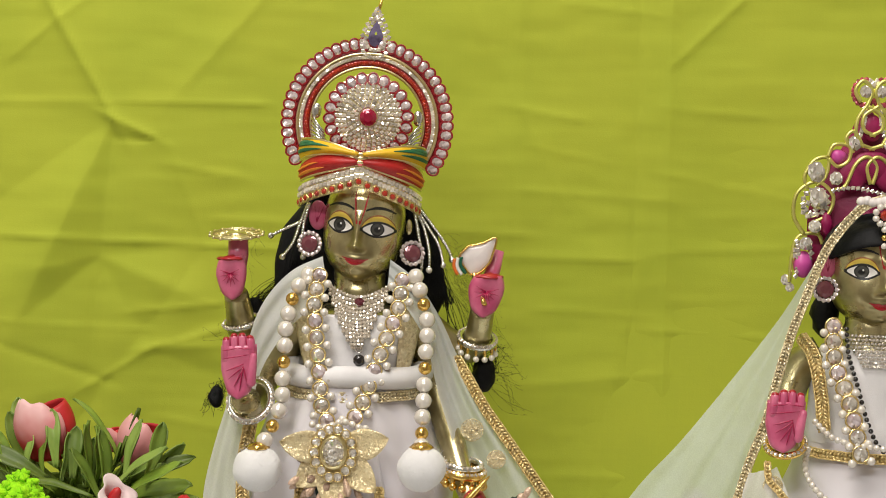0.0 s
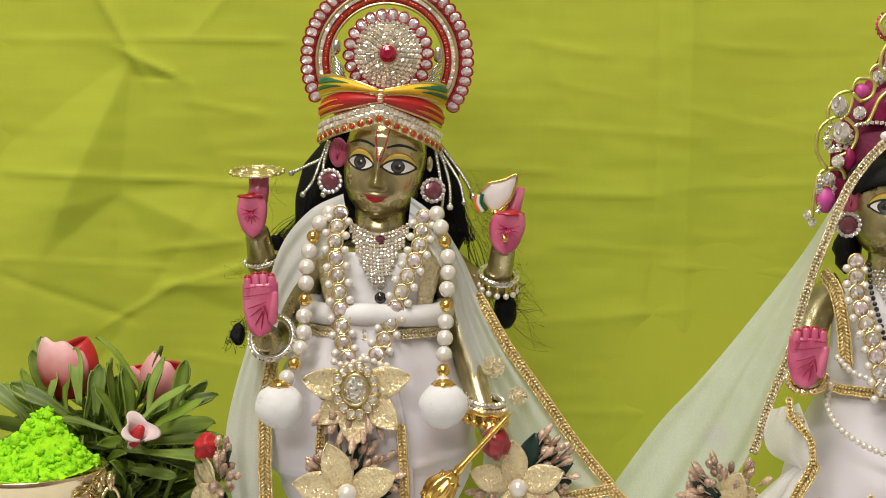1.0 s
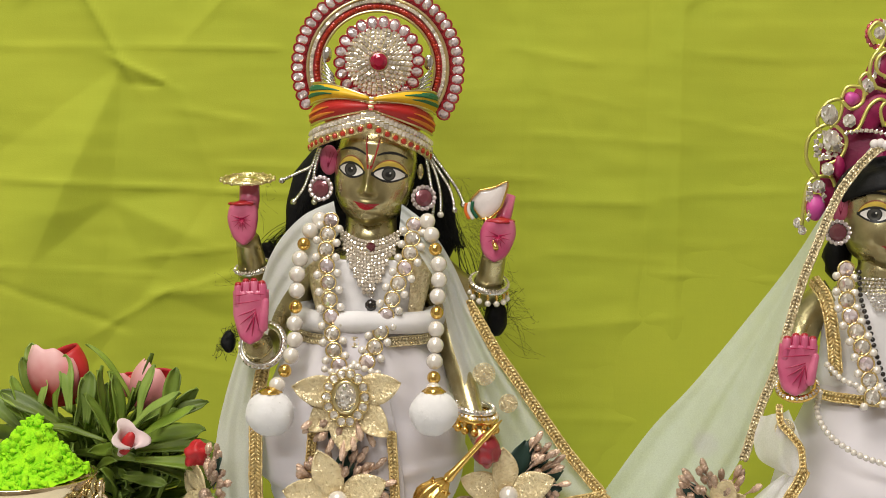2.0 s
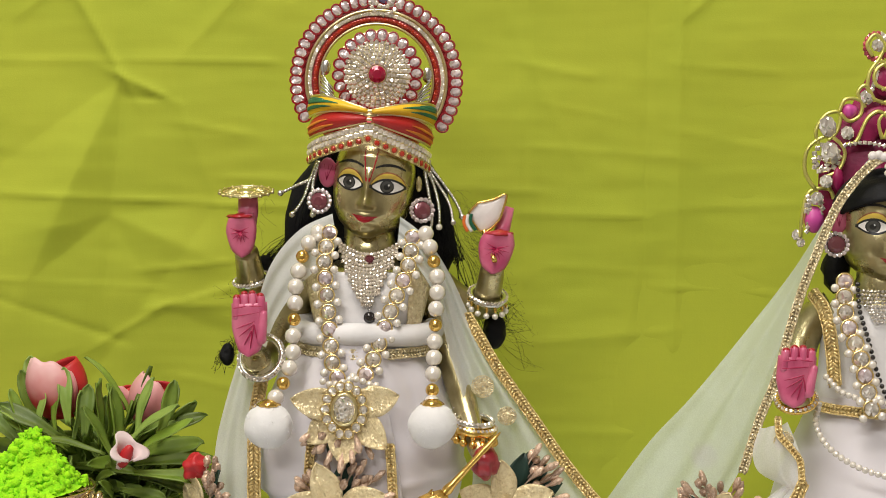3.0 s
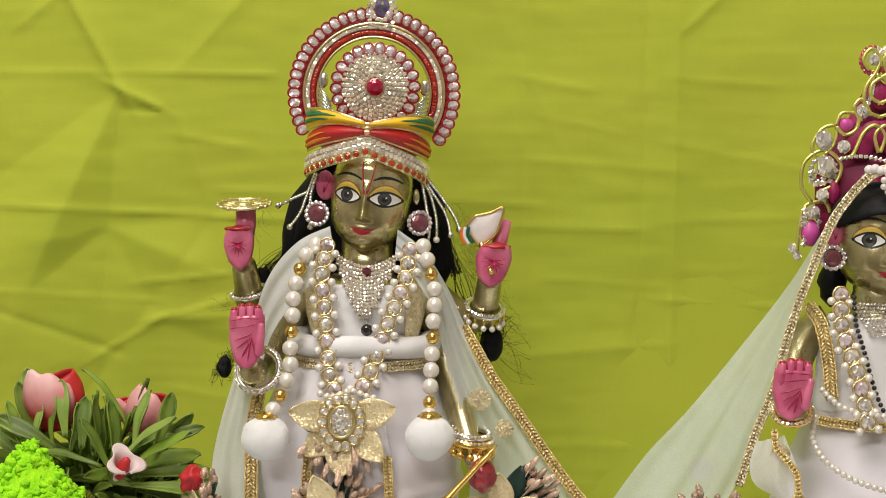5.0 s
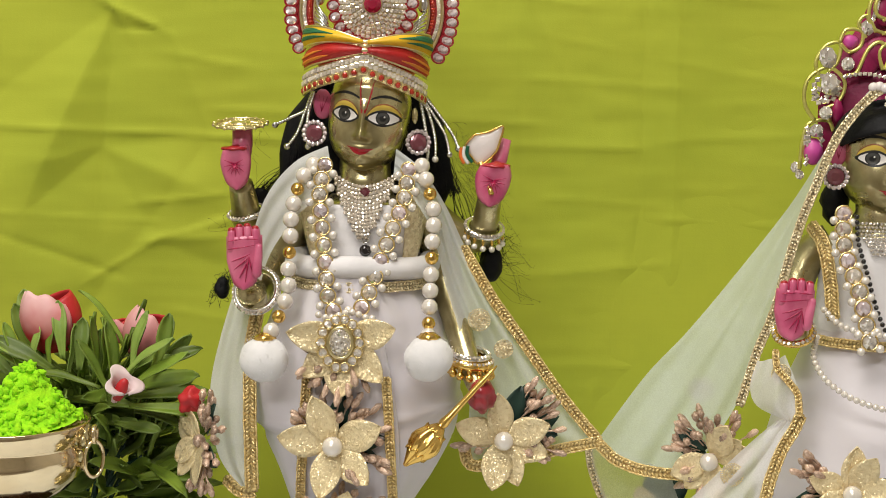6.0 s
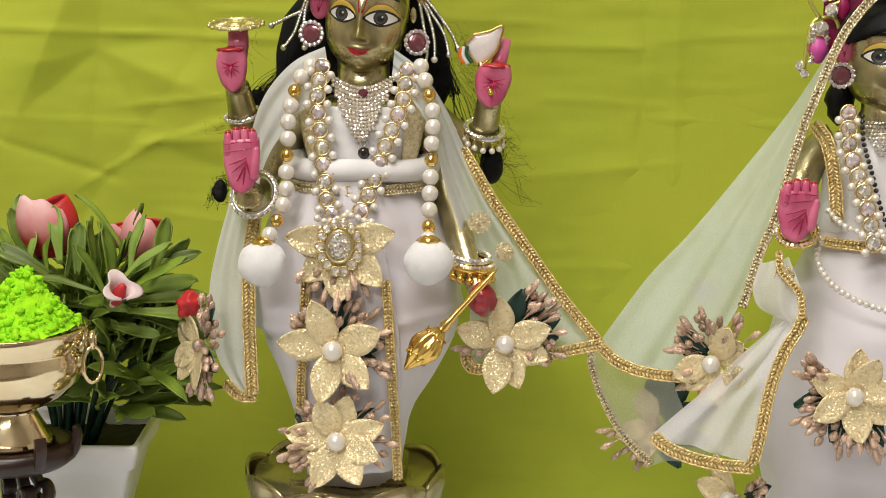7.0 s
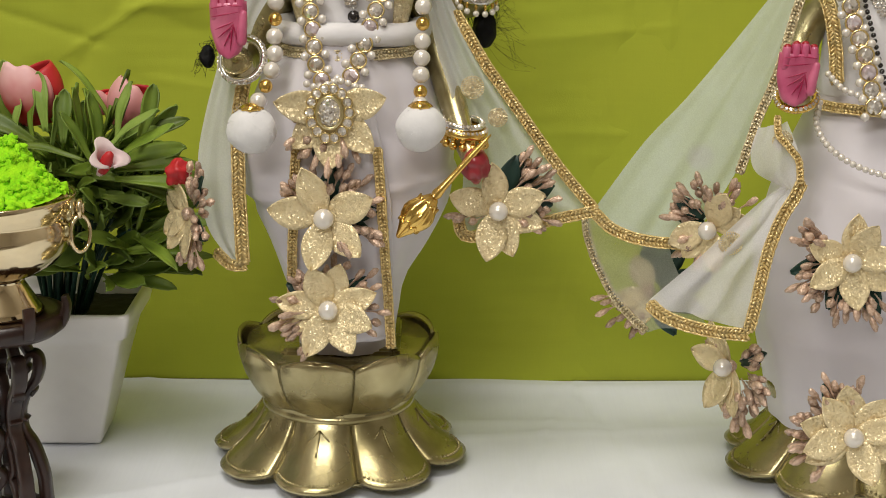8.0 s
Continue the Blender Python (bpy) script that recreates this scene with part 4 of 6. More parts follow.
def ring_points(c, r, a0, a1, n, y):
    return [(c[0] + r * math.cos(radians(a0 + (a1 - a0) * i / n)), y, c[1] + r * math.sin(radians(a0 + (a1 - a0) * i / n))) for i in range(n + 1)]


def kundan(bm):
    cut_stone(bm, 1.0, 10, 0, h=0.34)
    tube(bm, [(1.2 * math.cos(a * math.pi / 9), 1.2 * math.sin(a * math.pi / 9), 0.0) for a in range(18)], 0.2, 6, True, 1)


KUNDAN = mesh_of("kundan_stone", [PINK_CRYSTAL, RED_ENAMEL], kundan, False)
HALO = (0.0, 25.2)
bm = bmesh.new()
rows = [[(HALO[0] + r * math.cos(a), 6.0, HALO[1] + r * math.sin(a)) for r in (29.6, 32, 36, 42.0)] for a in [radians(-33 + 246 * i / 80) for i in range(81)]]
slab(bm, rows, 1.2)
halo = part("halo_plate", bm, RED_ENAMEL, crown, "red backed halo plate")
for r, tr in ((29.2, 0.8), (36.2, 0.9)):
    bm = bmesh.new()
    tube(bm, ring_points(HALO, r, -33, 213, 90, 5.0), tr, 7)
    part("halo_wire", bm, PALE_GOLD, halo, "pale gold wire")
for k in range(37):
    a = -30.5 + 241 * k / 36
    if abs(a - 90) < 5:
        continue
    p = (HALO[0] + 41.2 * math.cos(radians(a)), 4.8, HALO[1] + 41.2 * math.sin(radians(a)))
    piece("kundan_stone", KUNDAN, halo, facing(p, (0.05 * random.uniform(-1, 1), -1, 0.05 * random.uniform(-1, 1)), a + random.uniform(-8, 8), (2.75, 2.35, 2.2)))
for k in range(86):
    a = radians(-31 + 242 * k / 85)
    for r, data, s in ((34.3, CHIP, 1.25), (31.5, STONE_RED, 1.15)):
        piece("chip_stone", data, halo, facing((HALO[0] + r * math.cos(a), 5.0, HALO[1] + r * math.sin(a)), (random.uniform(-0.2, 0.2), -1, random.uniform(-0.2, 0.2)), math.degrees(a) + 45, s))
# drop on top
drop = (1.0, 72.0)
bm = bmesh.new()
outline = lambda s, n: [(drop[0] + s * 8.4 * math.sin(t) * math.sin(t / 2) ** 1.2, 4.5, drop[1] + s * 11.0 * math.cos(t) - 0.0) for t in [2 * math.pi * i / n for i in range(n)]]
rows = [[(drop[0] + f * (q[0] - drop[0]), 4.5 - 1.5 * (1 - f), drop[1] + f * (q[2] - drop[1])) for q in outline(0.62, 24)] for f in (1.0, 0.6, 0.15)]
lay(bm, rows, closed=True)
crest = part("drop_stone", bm, INDIGO, crown, "dark indigo drop stone", False)
for s in (0.8, 1.15):
    for q in outline(s, 20 if s < 1 else 26):
        piece("chip_stone", CHIP, crest, facing(q, (random.uniform(-0.2, 0.2), -1, random.uniform(-0.2, 0.2)), random.uniform(0, 90), 1.25))
bm = bmesh.new()
tube(bm, [(drop[0], 5, drop[1] + 11), (drop[0] + 1.2, 5, drop[1] + 15), (drop[0] + 1.8, 5, drop[1] + 19)], [1.2, 0.9, 0.6], 7)
part("drop_tip", bm, GOLD, crest)
# medallion
MED = (1.2, 28.2)
bm = bmesh.new()
for r0, r1, y0, y1 in ((0.5, 17.5, -15, -13.5), (17.5, 22.0, -13.5, -12)):
    lay(bm, [[(MED[0] + r * math.cos(a), y, MED[1] + r * math.sin(a)) for a in [2 * math.pi * i / 48 for i in range(48)]] for r, y in ((r0, y0), (r1, y1))], closed=True)
lay(bm, [[(MED[0] + r * math.cos(a), y, MED[1] + r * math.sin(a)) for a in [2 * math.pi * i / 48 for i in range(48)]] for r, y in ((22.0, -12), (22, -9), (1, -9))], closed=True)
medal = part("medallion", bm, PALE_GOLD, crown, "round crystal medallion")
for k in range(22):
    a = 2 * math.pi * k / 22 + 0.1
    piece("kundan_stone", KUNDAN, medal, facing((MED[0] + 19.7 * math.cos(a), -13.2, MED[1] + 19.7 * math.sin(a)), (0.3 * math.cos(a), -1, 0.3 * math.sin(a)), math.degrees(a), (2.7, 2.2, 2.2)))
for r, n in ((5.9, 15), (8.0, 20), (10.1, 25), (12.2, 30), (14.2, 34), (16.2, 38)):
    for k in range(n):
        a = 2 * math.pi * k / n
        piece("chip_stone", CHIP, medal, facing((MED[0] + r * math.cos(a), -15.6 + r * 0.09, MED[1] + r * math.sin(a)), (random.uniform(-0.3, 0.3), -1, random.uniform(-0.3, 0.3)), math.degrees(a) + 45, 1.22))
bm = bmesh.new()
cut_stone(bm, 4.4, 14, 0, h=0.42)
bm.transform(facing((MED[0], -16.0, MED[1])))
part("ruby", bm, RUBY, medal, "round deep red stone", False)
for s in (-1, 1):
    bm = bmesh.new()
    ball(bm, (s * 26.0, -2, 30), (2.6, 1.4, 4.0), 12, 8)
    wing_part = part("silver_wing", bm, SILVER, crown, "silver wire wing")
    for k in range(9):
        f = k / 8
        bm = bmesh.new()
        tube(bm, curve([(s * (18 + 3 * f), -6, 4 + 15 * f), (s * (23.5 + 2 * f), -5, 9 + 15 * f), (s * (28.6 - 0.8 * f), -1, 9 + 18 * f)], 8), 0.62, 6)
        part("wing_wire", bm, SILVER, wing_part)


# turban: puffed wings on both sides of a knot
def wrap(a, z, out=0.0):
    return Vector(((30.5 + out) * math.sin(a), -6 - (30 + out) * math.cos(a), z))


def fall(a):
    return 13.0 * (abs(a) / radians(72)) ** 0.92


def wing(s, top, bottom, puff, out):
    rows = []
    for i in range(25):
        f = i / 24
        a = s * radians(2 + 72 * f)
        zt, zb = top(f), bottom(f, a)
        rows.append([wrap(a, zb + (zt - zb) * j / 10, out + puff * math.sin(math.pi * j / 10) * (0.5 + 0.5 * math.sin(math.pi * min(f * 1.2 + 0.1, 1)))) for j in range(11)])
    return rows


RED_TOP, RED_LOW = (lambda f: 7 + 2.5 * math.sin(math.pi * f) - 5.0 * f ** 1.5), (lambda f, a: 4.5 - 0.82 * fall(a))
YEL_TOP, YEL_LOW = (lambda f: 10 + 4.0 * math.sin(math.pi * f * 0.8) + 2.0 * f), (lambda f, a: 8.5 + 1.0 * math.sin(math.pi * f) - 4.5 * f ** 1.5)
for s in (-1, 1):
    for top, low, m, stripe, name, out in ((RED_TOP, RED_LOW, RED_SILK, ORANGE_SILK, "red_fold", 0.5), (YEL_TOP, YEL_LOW, YELLOW_SILK, GREEN_SILK, "yellow_fold", 1.5)):
        bm = bmesh.new()
        slab(bm, wing(s, top, low, 3.2, out), 1.0)
        fold = part(name, bm, m, crown)
        for t0, t1, f0, f1 in ((0.58, 0.80, 0.35, 0.95), (0.26, 0.46, 0.45, 0.99), (0.72, 0.9, 0.6, 1.0)) if name == "yellow_fold" else ((0.5, 0.64, 0.5, 1.0), (0.16, 0.34, 0.42, 1.0)):
            bm = bmesh.new()
            rows = []
            for i in range(13):
                f = f0 + (f1 - f0) * i / 12
                a = s * radians(2 + 72 * f)
                zt, zb = top(f), low(f, a)
                w = math.sin(math.pi * (0.05 + 0.95 * min(1, i / 12 * 0.75)))
                row = []
                for j in range(4):
                    t = (t0 + t1) / 2 + (t1 - t0) * 0.5 * w * (j / 1.5 - 1)
                    row.append(wrap(a, zb + (zt - zb) * t, out + 0.75 + 3.2 * math.sin(math.pi * t) * (0.5 + 0.5 * math.sin(math.pi * min(f * 1.2 + 0.1, 1)))))
                rows.append(row)
            slab(bm, rows, 0.4)
            part("stripe", bm, stripe, fold)
        bm = bmesh.new()
        for edge in (top, lambda f: low(f, s * radians(2 + 72 * f))):
            tube(bm, [wrap(s * radians(2 + 72 * i / 20), edge(i / 20), out + 0.7) for i in range(21)], 0.6, 6)
        part("fold_cord", bm, PALE_GOLD, fold, "pale gold edging cord")
bm = bmesh.new()
for z in (5.5, 7.5, 9.5):
    tube(bm, [(x, -38.5 + 0.15 * x * x, z) for x in (-3, -1.5, 0, 1.5, 3)], 0.95, 7)
part("knot", bm, PALE_GOLD, crown, "gold cord knot")
bm = bmesh.new()
ball(bm, (0, 2, 0), (27, 25, 12), 30, 14)
part("cap", bm, RED_SILK, crown)
bm = bmesh.new()
slab(bm, [[wrap(radians(d), z0 - fall(radians(d)), 0.8) for z0 in (-6.2, -3, 0, 4.2)] for d in range(-74, 75, 4)], 1.2)
band = part("brow_band", bm, PALE_GOLD, crown, "gold band set with crystal rows")
for row, (z0, step) in enumerate(((2.4, 3.0), (-0.7, 3.0))):
    for k in range(36):
        a = radians(-73 + 146 * k / 35)
        p = wrap(a, z0 - fall(a), 1.8)
        piece("chip_stone", CHIP, band, facing(p, (math.sin(a) + random.uniform(-0.2, 0.2), -math.cos(a), random.uniform(-0.2, 0.2)), 45, (1.45, 1.45, 1.2)))
for k in range(19):
    a = radians(-72 + 144 * k / 18)
    p = wrap(a, -4.2 - fall(a), 1.8)
    piece("red_stone", STONE_RED, band, facing(p, (math.sin(a), -math.cos(a), 0.0), 0, 1.45))
    piece("scallop", BEZEL, band, facing(p, (math.sin(a), -math.cos(a), 0.0), 0, 1.7))
# bead tassels hanging from the crown's sides
for pts in (((-25, -14, -18), (-28, -14, -26), (-36, -10, -31), (-45, -8, -36)), ((-26, -14, -18), (-29, -15, -28), (-32, -14, -38), (-37, -14, -46)),
            ((-25, -16, -18), (-27, -17, -28), (-27, -18, -38), (-26, -18, -45)), ((28, -14, -16), (33, -12, -24), (37, -12, -36), (38, -12, -47)),
            ((29, -13, -16), (35, -10, -24), (42, -10, -34), (45, -10, -44)), ((28, -15, -16), (31, -16, -28), (34, -16, -42), (33, -16, -52)),
            ((30, -12, -15), (38, -8, -24), (46, -8, -34), (50, -8, -42))):
    bm = bmesh.new()
    line = even(pts, 1.5)
    for q in line:
        ball(bm, q, 1.0, 6, 4)
    string = part("bead_string", bm, SILVER, crown, "silver bead string", kind="stuff")
    piece("end_bead", SILVER_BALL if pts[0][0] != 28 else PEARL_BALL, string, Matrix.Translation(line[-1]) @ Matrix.Scale(1.7, 4))


# ---- earrings, wig ----
def earring(c, normal, base_label):
    ear = thing("earring", c, base_label, "earring", "earrings")
    m = facing(c, normal)
    bm = bmesh.new()
    tube(bm, [m @ Vector((5.4 * math.cos(a), 5.4 * math.sin(a), -0.6)) for a in [2 * math.pi * k / 20 for k in range(20)]], 1.0, 6, True)
    ball(bm, m @ Vector((0, 0, -1.6)), (4.8, 1.4, 4.8), 16, 8)
    part("setting", bm, SILVER, ear)
    bm = bmesh.new()
    cut_stone(bm, 4.3, 12, 0, h=0.35)
    bm.transform(m)
    part("centre_stone", bm, PLUM, ear, "dark plum stone", False)
    for k in range(15):
        a = 2 * math.pi * k / 15
        piece("rim_stone", STONE_PINK, ear, m @ Matrix.Translation((5.6 * math.cos(a), 5.6 * math.sin(a), 0.3)) @ Matrix.Scale(1.15, 4))
    return ear


earring((-21, -20, 294.0), (-0.25, -1, 0.05), "round earring with a dark plum stone and pale stone rim")
earring((30.8, -19, 290.0), (0.25, -1, 0.05), "round earring with a dark plum stone and pale stone rim")


def strands(bm, roots, tips, n, wild, r=0.16, sag=6.0):
    for _ in range(n):
        u = random.random()
        a = v3(roots[0]).lerp(v3(roots[1]), u) + Vector([random.uniform(-3, 3) for _ in range(3)])
        b = v3(tips[0]).lerp(v3(tips[1]), min(1, max(0, u + random.uniform(-0.35, 0.35)))) + Vector([random.uniform(-wild, wild) for _ in range(3)])
        mid = a.lerp(b, 0.5) + Vector((random.uniform(-wild, wild), random.uniform(-wild, wild) * 0.5, random.uniform(-sag, sag)))
        bend = b + Vector([random.uniform(-wild, wild) * 0.5 for _ in range(3)])
        tube(bm, curve([a, mid, b, bend], 15), [r] * 14 + [r * 0.6, r * 0.3], 3)


wig = thing("wig", (5, 14, 215), "long black doll wig falling behind the shoulders", "wig")
bm = bmesh.new()
rows = []
for i in range(31):
    s = i / 30
    z = 324 - 116 * s
    w = float(np.interp(s, [0, 0.1, 0.2, 0.35, 0.5, 0.6, 0.75, 1], [22, 31, 40, 44, 44, 38, 34, 28]))
    d = float(np.interp(s, [0, 0.3, 0.6, 1], [20, 16, 10, 7]))
    row = []
    for k in range(64):
        a = 2 * math.pi * k / 64
        q = 1 + 0.10 * noise.noise((4 * math.cos(a), 4 * math.sin(a), s * 2.0)) + 0.05 * noise.noise((14 * math.cos(a), 9 * math.sin(a), s * 2))
        row.append((4 + w * q * math.cos(a), 14 + d * q * math.sin(a), z))
    rows.append(row)
vs = lay(bm, rows, closed=True)
bm.faces.new(vs[0]), bm.faces.new(vs[-1])
part("hair_mass", bm, HAIR, wig)
bm = bmesh.new()
strands(bm, ((-16, -2, 318), (-24, 6, 312)), ((-30, 2, 266), (-38, 12, 262)), 90, 3)
strands(bm, ((26, -2, 316), (34, 6, 310)), ((42, 0, 268), (51, 12, 264)), 90, 3)
strands(bm, ((-34, 14, 276), (-40, 16, 268)), ((-60, 14, 254), (-50, 16, 246)), 60, 4)
strands(bm, ((44, 12, 280), (48, 14, 270)), ((64, 12, 236), (60, 14, 226)), 14, 4)
part("hair_fall", bm, HAIR, wig, kind="stuff")
bm = bmesh.new()
strands(bm, ((48, 8, 285), (70, 10, 220)), ((66, 22, 268), (90, 26, 206)), 100, 6, 0.055, 7)
strands(bm, ((46, 8, 300), (58, 10, 262)), ((52, 20, 296), (72, 24, 252)), 26, 5, 0.055, 7)
strands(bm, ((-44, 8, 290), (-66, 10, 240)), ((-56, 20, 296), (-74, 22, 240)), 14, 6, 0.055, 7)
part("loose_hairs", bm, HAIR, wig, "loose frizzy hairs", kind="stuff")
for c, r in (((-71, 6, 212), (4.5, 5, 7)), ((69, 4, 226), (7.5, 7, 11)), ((-51, 6, 258), (6, 6, 7))):
    bm = bmesh.new()
    ball(bm, c, [0.8 * q for q in r], 32, 20, wob=1.5, ws=0.2)
    strands(bm, (c, c), (v3(c) + Vector((r[0], 0, r[2])), v3(c) - Vector((r[0], 0, r[2]))), 70, 4, 0.12, 4)
    part("curl", bm, HAIR, wig)

# ---- necklaces ----
choker = thing("bib_necklace", (5, -44, 236), "crystal bib necklace with a red stone and dark bead drop", "necklace")
bm = bmesh.new()
for r in range(15):
    half = 15.5 * (1 - r / 15) ** 0.85 + 0.4
    z = 268.5 - 1.72 * r
    for k in range(int(half * 2 / 1.75) + 1):
        x = 4.6 - half + k * 1.75 + 0.8 * (r % 2)
        zz = z + 6.5 * (1 - math.cos((x - 4.6) / 16 * 1.45))
        y = chest(x, min(zz, 262), 3.0) if zz < 262 else chest(x, 262, 3.0) + (zz - 262) * 1.2
        m = facing((x, y, zz), (random.uniform(-0.3, 0.3), -1, 0.35 + random.uniform(-0.3, 0.3)), random.uniform(0, 90), 1.15)
        tmp = bmesh.new()
        cut_stone(tmp, 1.0, 6)
        tmp.transform(m)
        data = bpy.data.meshes.new("tmp")
        tmp.to_mesh(data)
        tmp.free()
        bm.from_mesh(data)
        bpy.data.meshes.remove(data)
part("crystal_mesh", bm, mat("warm_crystal", (0.80, 0.73, 0.63), 0.12, 0.5, other=(0.52, 0.44, 0.35), scale=700, coat=1.0), choker, smooth=False, kind="stuff")
bm = bmesh.new()
cut_stone(bm, 2.6, 10)
bm.transform(facing((5.4, -37.5, 266), (0, -1, 0.4)))
part("red_stone", bm, GARNET, choker, smooth=False)
bm = bmesh.new()
tube(bm, [(6 + 1.6 * math.cos(a), -46.5, 244.2 + 2.0 * math.sin(a)) for a in [2 * math.pi * k / 14 for k in range(14)]], 0.35, 6, True)
part("jump_ring", bm, SILVER, choker)
bm = bmesh.new()
cut_stone(bm, 3.0, 9, h=0.8)
bm.transform(facing((6.2, -47, 238.6)))
part("drop_bead", bm, BLACK_BEAD, choker, smooth=False)


def gem_strand(parent, pts, step, size, side=4.9, swap=1):
    line = even(pts, step)
    for i, q in enumerate(line):
        d = (line[min(i + 1, len(line) - 1)] - line[max(i - 1, 0)]).normalized()
        out = Vector((0.12 * random.uniform(-1, 1), -1, 0.15))
        ob = piece("gem", STONE if i % 3 else STONE_PINK, parent, facing(q, out, random.uniform(0, 45), size))
        piece("bezel", BEZEL, parent, facing(q, out, 0, size))
        n = d.cross(Vector((0, -1, 0))).normalized()
        for s in (-1, 1):
            piece("seed_pearl", PEARL_BALL, parent, Matrix.Translation(q + n * s * side + d * step * 0.5 + Vector((0, 1.0, 0))) @ Matrix.Scale(2.1, 4))


rani = thing("gem_necklace", (0, -60, 196), "long necklace of bezel set clear gems and seed pearls with brooch", "necklace", "gem necklaces")
gem_strand(rani, [(-14.8, -33, 279), (-16.5, -42, 266), (-14.8, -48, 249), (-13, -50, 232), (-11, -56, 216), (-6, -62, 207)], 8.4, 3.3)
gem_strand(rani, [(26.4, -30, 277), (24.5, -41, 263), (18.5, -48, 247), (13, -50, 232), (9.8, -54, 222), (6.0, -58, 214), (2.5, -61, 207.5)], 8.4, 3.3)
bm = bmesh.new()
cut_stone(bm, 1.0, 14, h=0.6)
bm.transform(facing((-4.4, -69, 196.8)) @ Matrix.Diagonal((5.2, 6.8, 4.5, 1)))
brooch = part("brooch_stone", bm, CRYSTAL, rani, "large clear oval stone", False)
bm = bmesh.new()
ball(bm, (-4.4, -66, 196.5), (11, 2.2, 12.5), 24, 10)
tube(bm, [(-4.4 + 5.8 * math.cos(a), -69.5, 196.8 + 7.4 * math.sin(a)) for a in [2 * math.pi * k / 24 for k in range(24)]], 0.8, 6, True)
part("brooch_plate", bm, PALE_GOLD, rani, "gold brooch plate")
for k in range(14):
    a = 2 * math.pi * k / 14
    q = (-4.4 + 9.2 * math.cos(a), -69, 196.8 + 11.2 * math.sin(a) - 1.0 * (math.sin(a) < -0.9))
    piece("brooch_gem", STONE, rani, facing(q, (0, -1, 0), 20 * k, 2.0))
    piece("bezel", BEZEL, rani, facing(q, (0, -1, 0), 0, 2.1))
for k in range(9):
    piece("seed_pearl", PEARL_BALL, rani, Matrix.Translation((-15 + 3.2 * k, -65, 209.5 - 0.5 * math.sin(k) * 3)) @ Matrix.Scale(1.7, 4))

garland = thing("pearl_garland", (0, -60, 176), "long pearl garland with gold beads and white fluffy pompoms", "garland")
for pts, pom in ((((-20.5, -30, 279), (-26.5, -36, 271), (-30, -44, 256), (-30.4, -47, 243), (-31, -49, 231), (-31, -52, 219), (-34.5, -56, 208), (-38.5, -60, 200)), (-41.3, -62, 187)),
                 (((33, -30, 279), (36, -36, 270), (39.3, -42, 257), (38.8, -46, 243), (38.4, -48, 230), (38, -52, 218), (37.6, -56, 207), (37.5, -60, 199)), (37.7, -62, 188.5))):
    line = even(pts, 8.05)
    line += [line[-1] + (v3(pts[-1]) - line[-1])] if (v3(pts[-1]) - line[-1]).length > 5 else []
    for i, q in enumerate(line):
        gold = i in (2, 6, 10)
        piece("gold_bead" if gold else "pearl", GOLD_BALL if gold else PEARL_BALL, garland, Matrix.Translation(q) @ Matrix.Scale(3.3 if gold else 4.1, 4))
    bm = bmesh.new()
    ball(bm, pom, (11.8, 9.5, 11.2), 34, 22, wob=0.7, ws=0.15)
    for _ in range(260):
        d = Vector([random.gauss(0, 1) for _ in range(3)]).normalized()
        a = v3(pom) + Vector((d.x * 11.2, d.y * 9.0, d.z * 10.6))
        tube(bm, [a, a + (d + Vector([random.uniform(-0.9, 0.9) for _ in range(3)])) * 1.5], [0.10, 0.03], 3)
    part("pompom", bm, FLUFF, garland, "white fluffy pompom")
    bm = bmesh.new()
    lathe(bm, [(5.2, pom[2] + 9.8), (5.6, pom[2] + 10.4), (3.8, pom[2] + 12), (2.0, pom[2] + 13)], (pom[0], pom[1]), 20, shape=lambda a, z: 1 + 0.08 * math.cos(8 * a))
    part("pompom_cap", bm, GOLD, garland, "gold bead cap")


# ---- bangles ----
def bangle(c, normal, r, thick, label, dangles=False, metal=SILVER):
    ob = thing("bangle", c, label, "bangle", "bangles")
    m = facing(c, normal)
    bm = bmesh.new()
    tube(bm, [m @ Vector((r * math.cos(a), r * math.sin(a), 0)) for a in [2 * math.pi * k / 40 for k in range(40)]], thick, 9, True)
    part("ring", bm, metal, ob)
    n = int(2 * math.pi * r / 2.0)
    for row in (-0.55, 0.55):
        for k in range(n):
            a = 2 * math.pi * (k + (row > 0) * 0.5) / n
            d = m.to_3x3() @ Vector((math.cos(a) * 0.6, math.sin(a) * 0.6, 0.8 if row > 0 else -0.2))
            p = m @ Vector(((r + thick * 0.55) * math.cos(a), (r + thick * 0.55) * math.sin(a), thick * 0.75 * (1 if row > 0 else -0.2)))
            piece("chip_stone", CHIP, ob, facing(p, d, random.uniform(0, 90), 0.95))
    if dangles:
        for k in range(13):
            a = 2 * math.pi * k / 13
            p = m @ Vector(((r + 0.6) * math.cos(a), (r + 0.6) * math.sin(a), 0))
            piece("dangle_bead", GOLD_BALL if metal is GOLD else PEARL_BALL, ob, Matrix.Translation(p - Vector((0, 0, 5.6))) @ Matrix.Scale(2.1 if metal is GOLD else 1.6, 4))
            piece("dangle_link", GOLD_BALL, ob, Matrix.Translation(p - Vector((0, 0, 2.4))) @ Matrix.Diagonal((1.3, 1.3, 2.0, 1) if metal is GOLD else (0.8, 0.8, 1.6, 1)))
    return ob


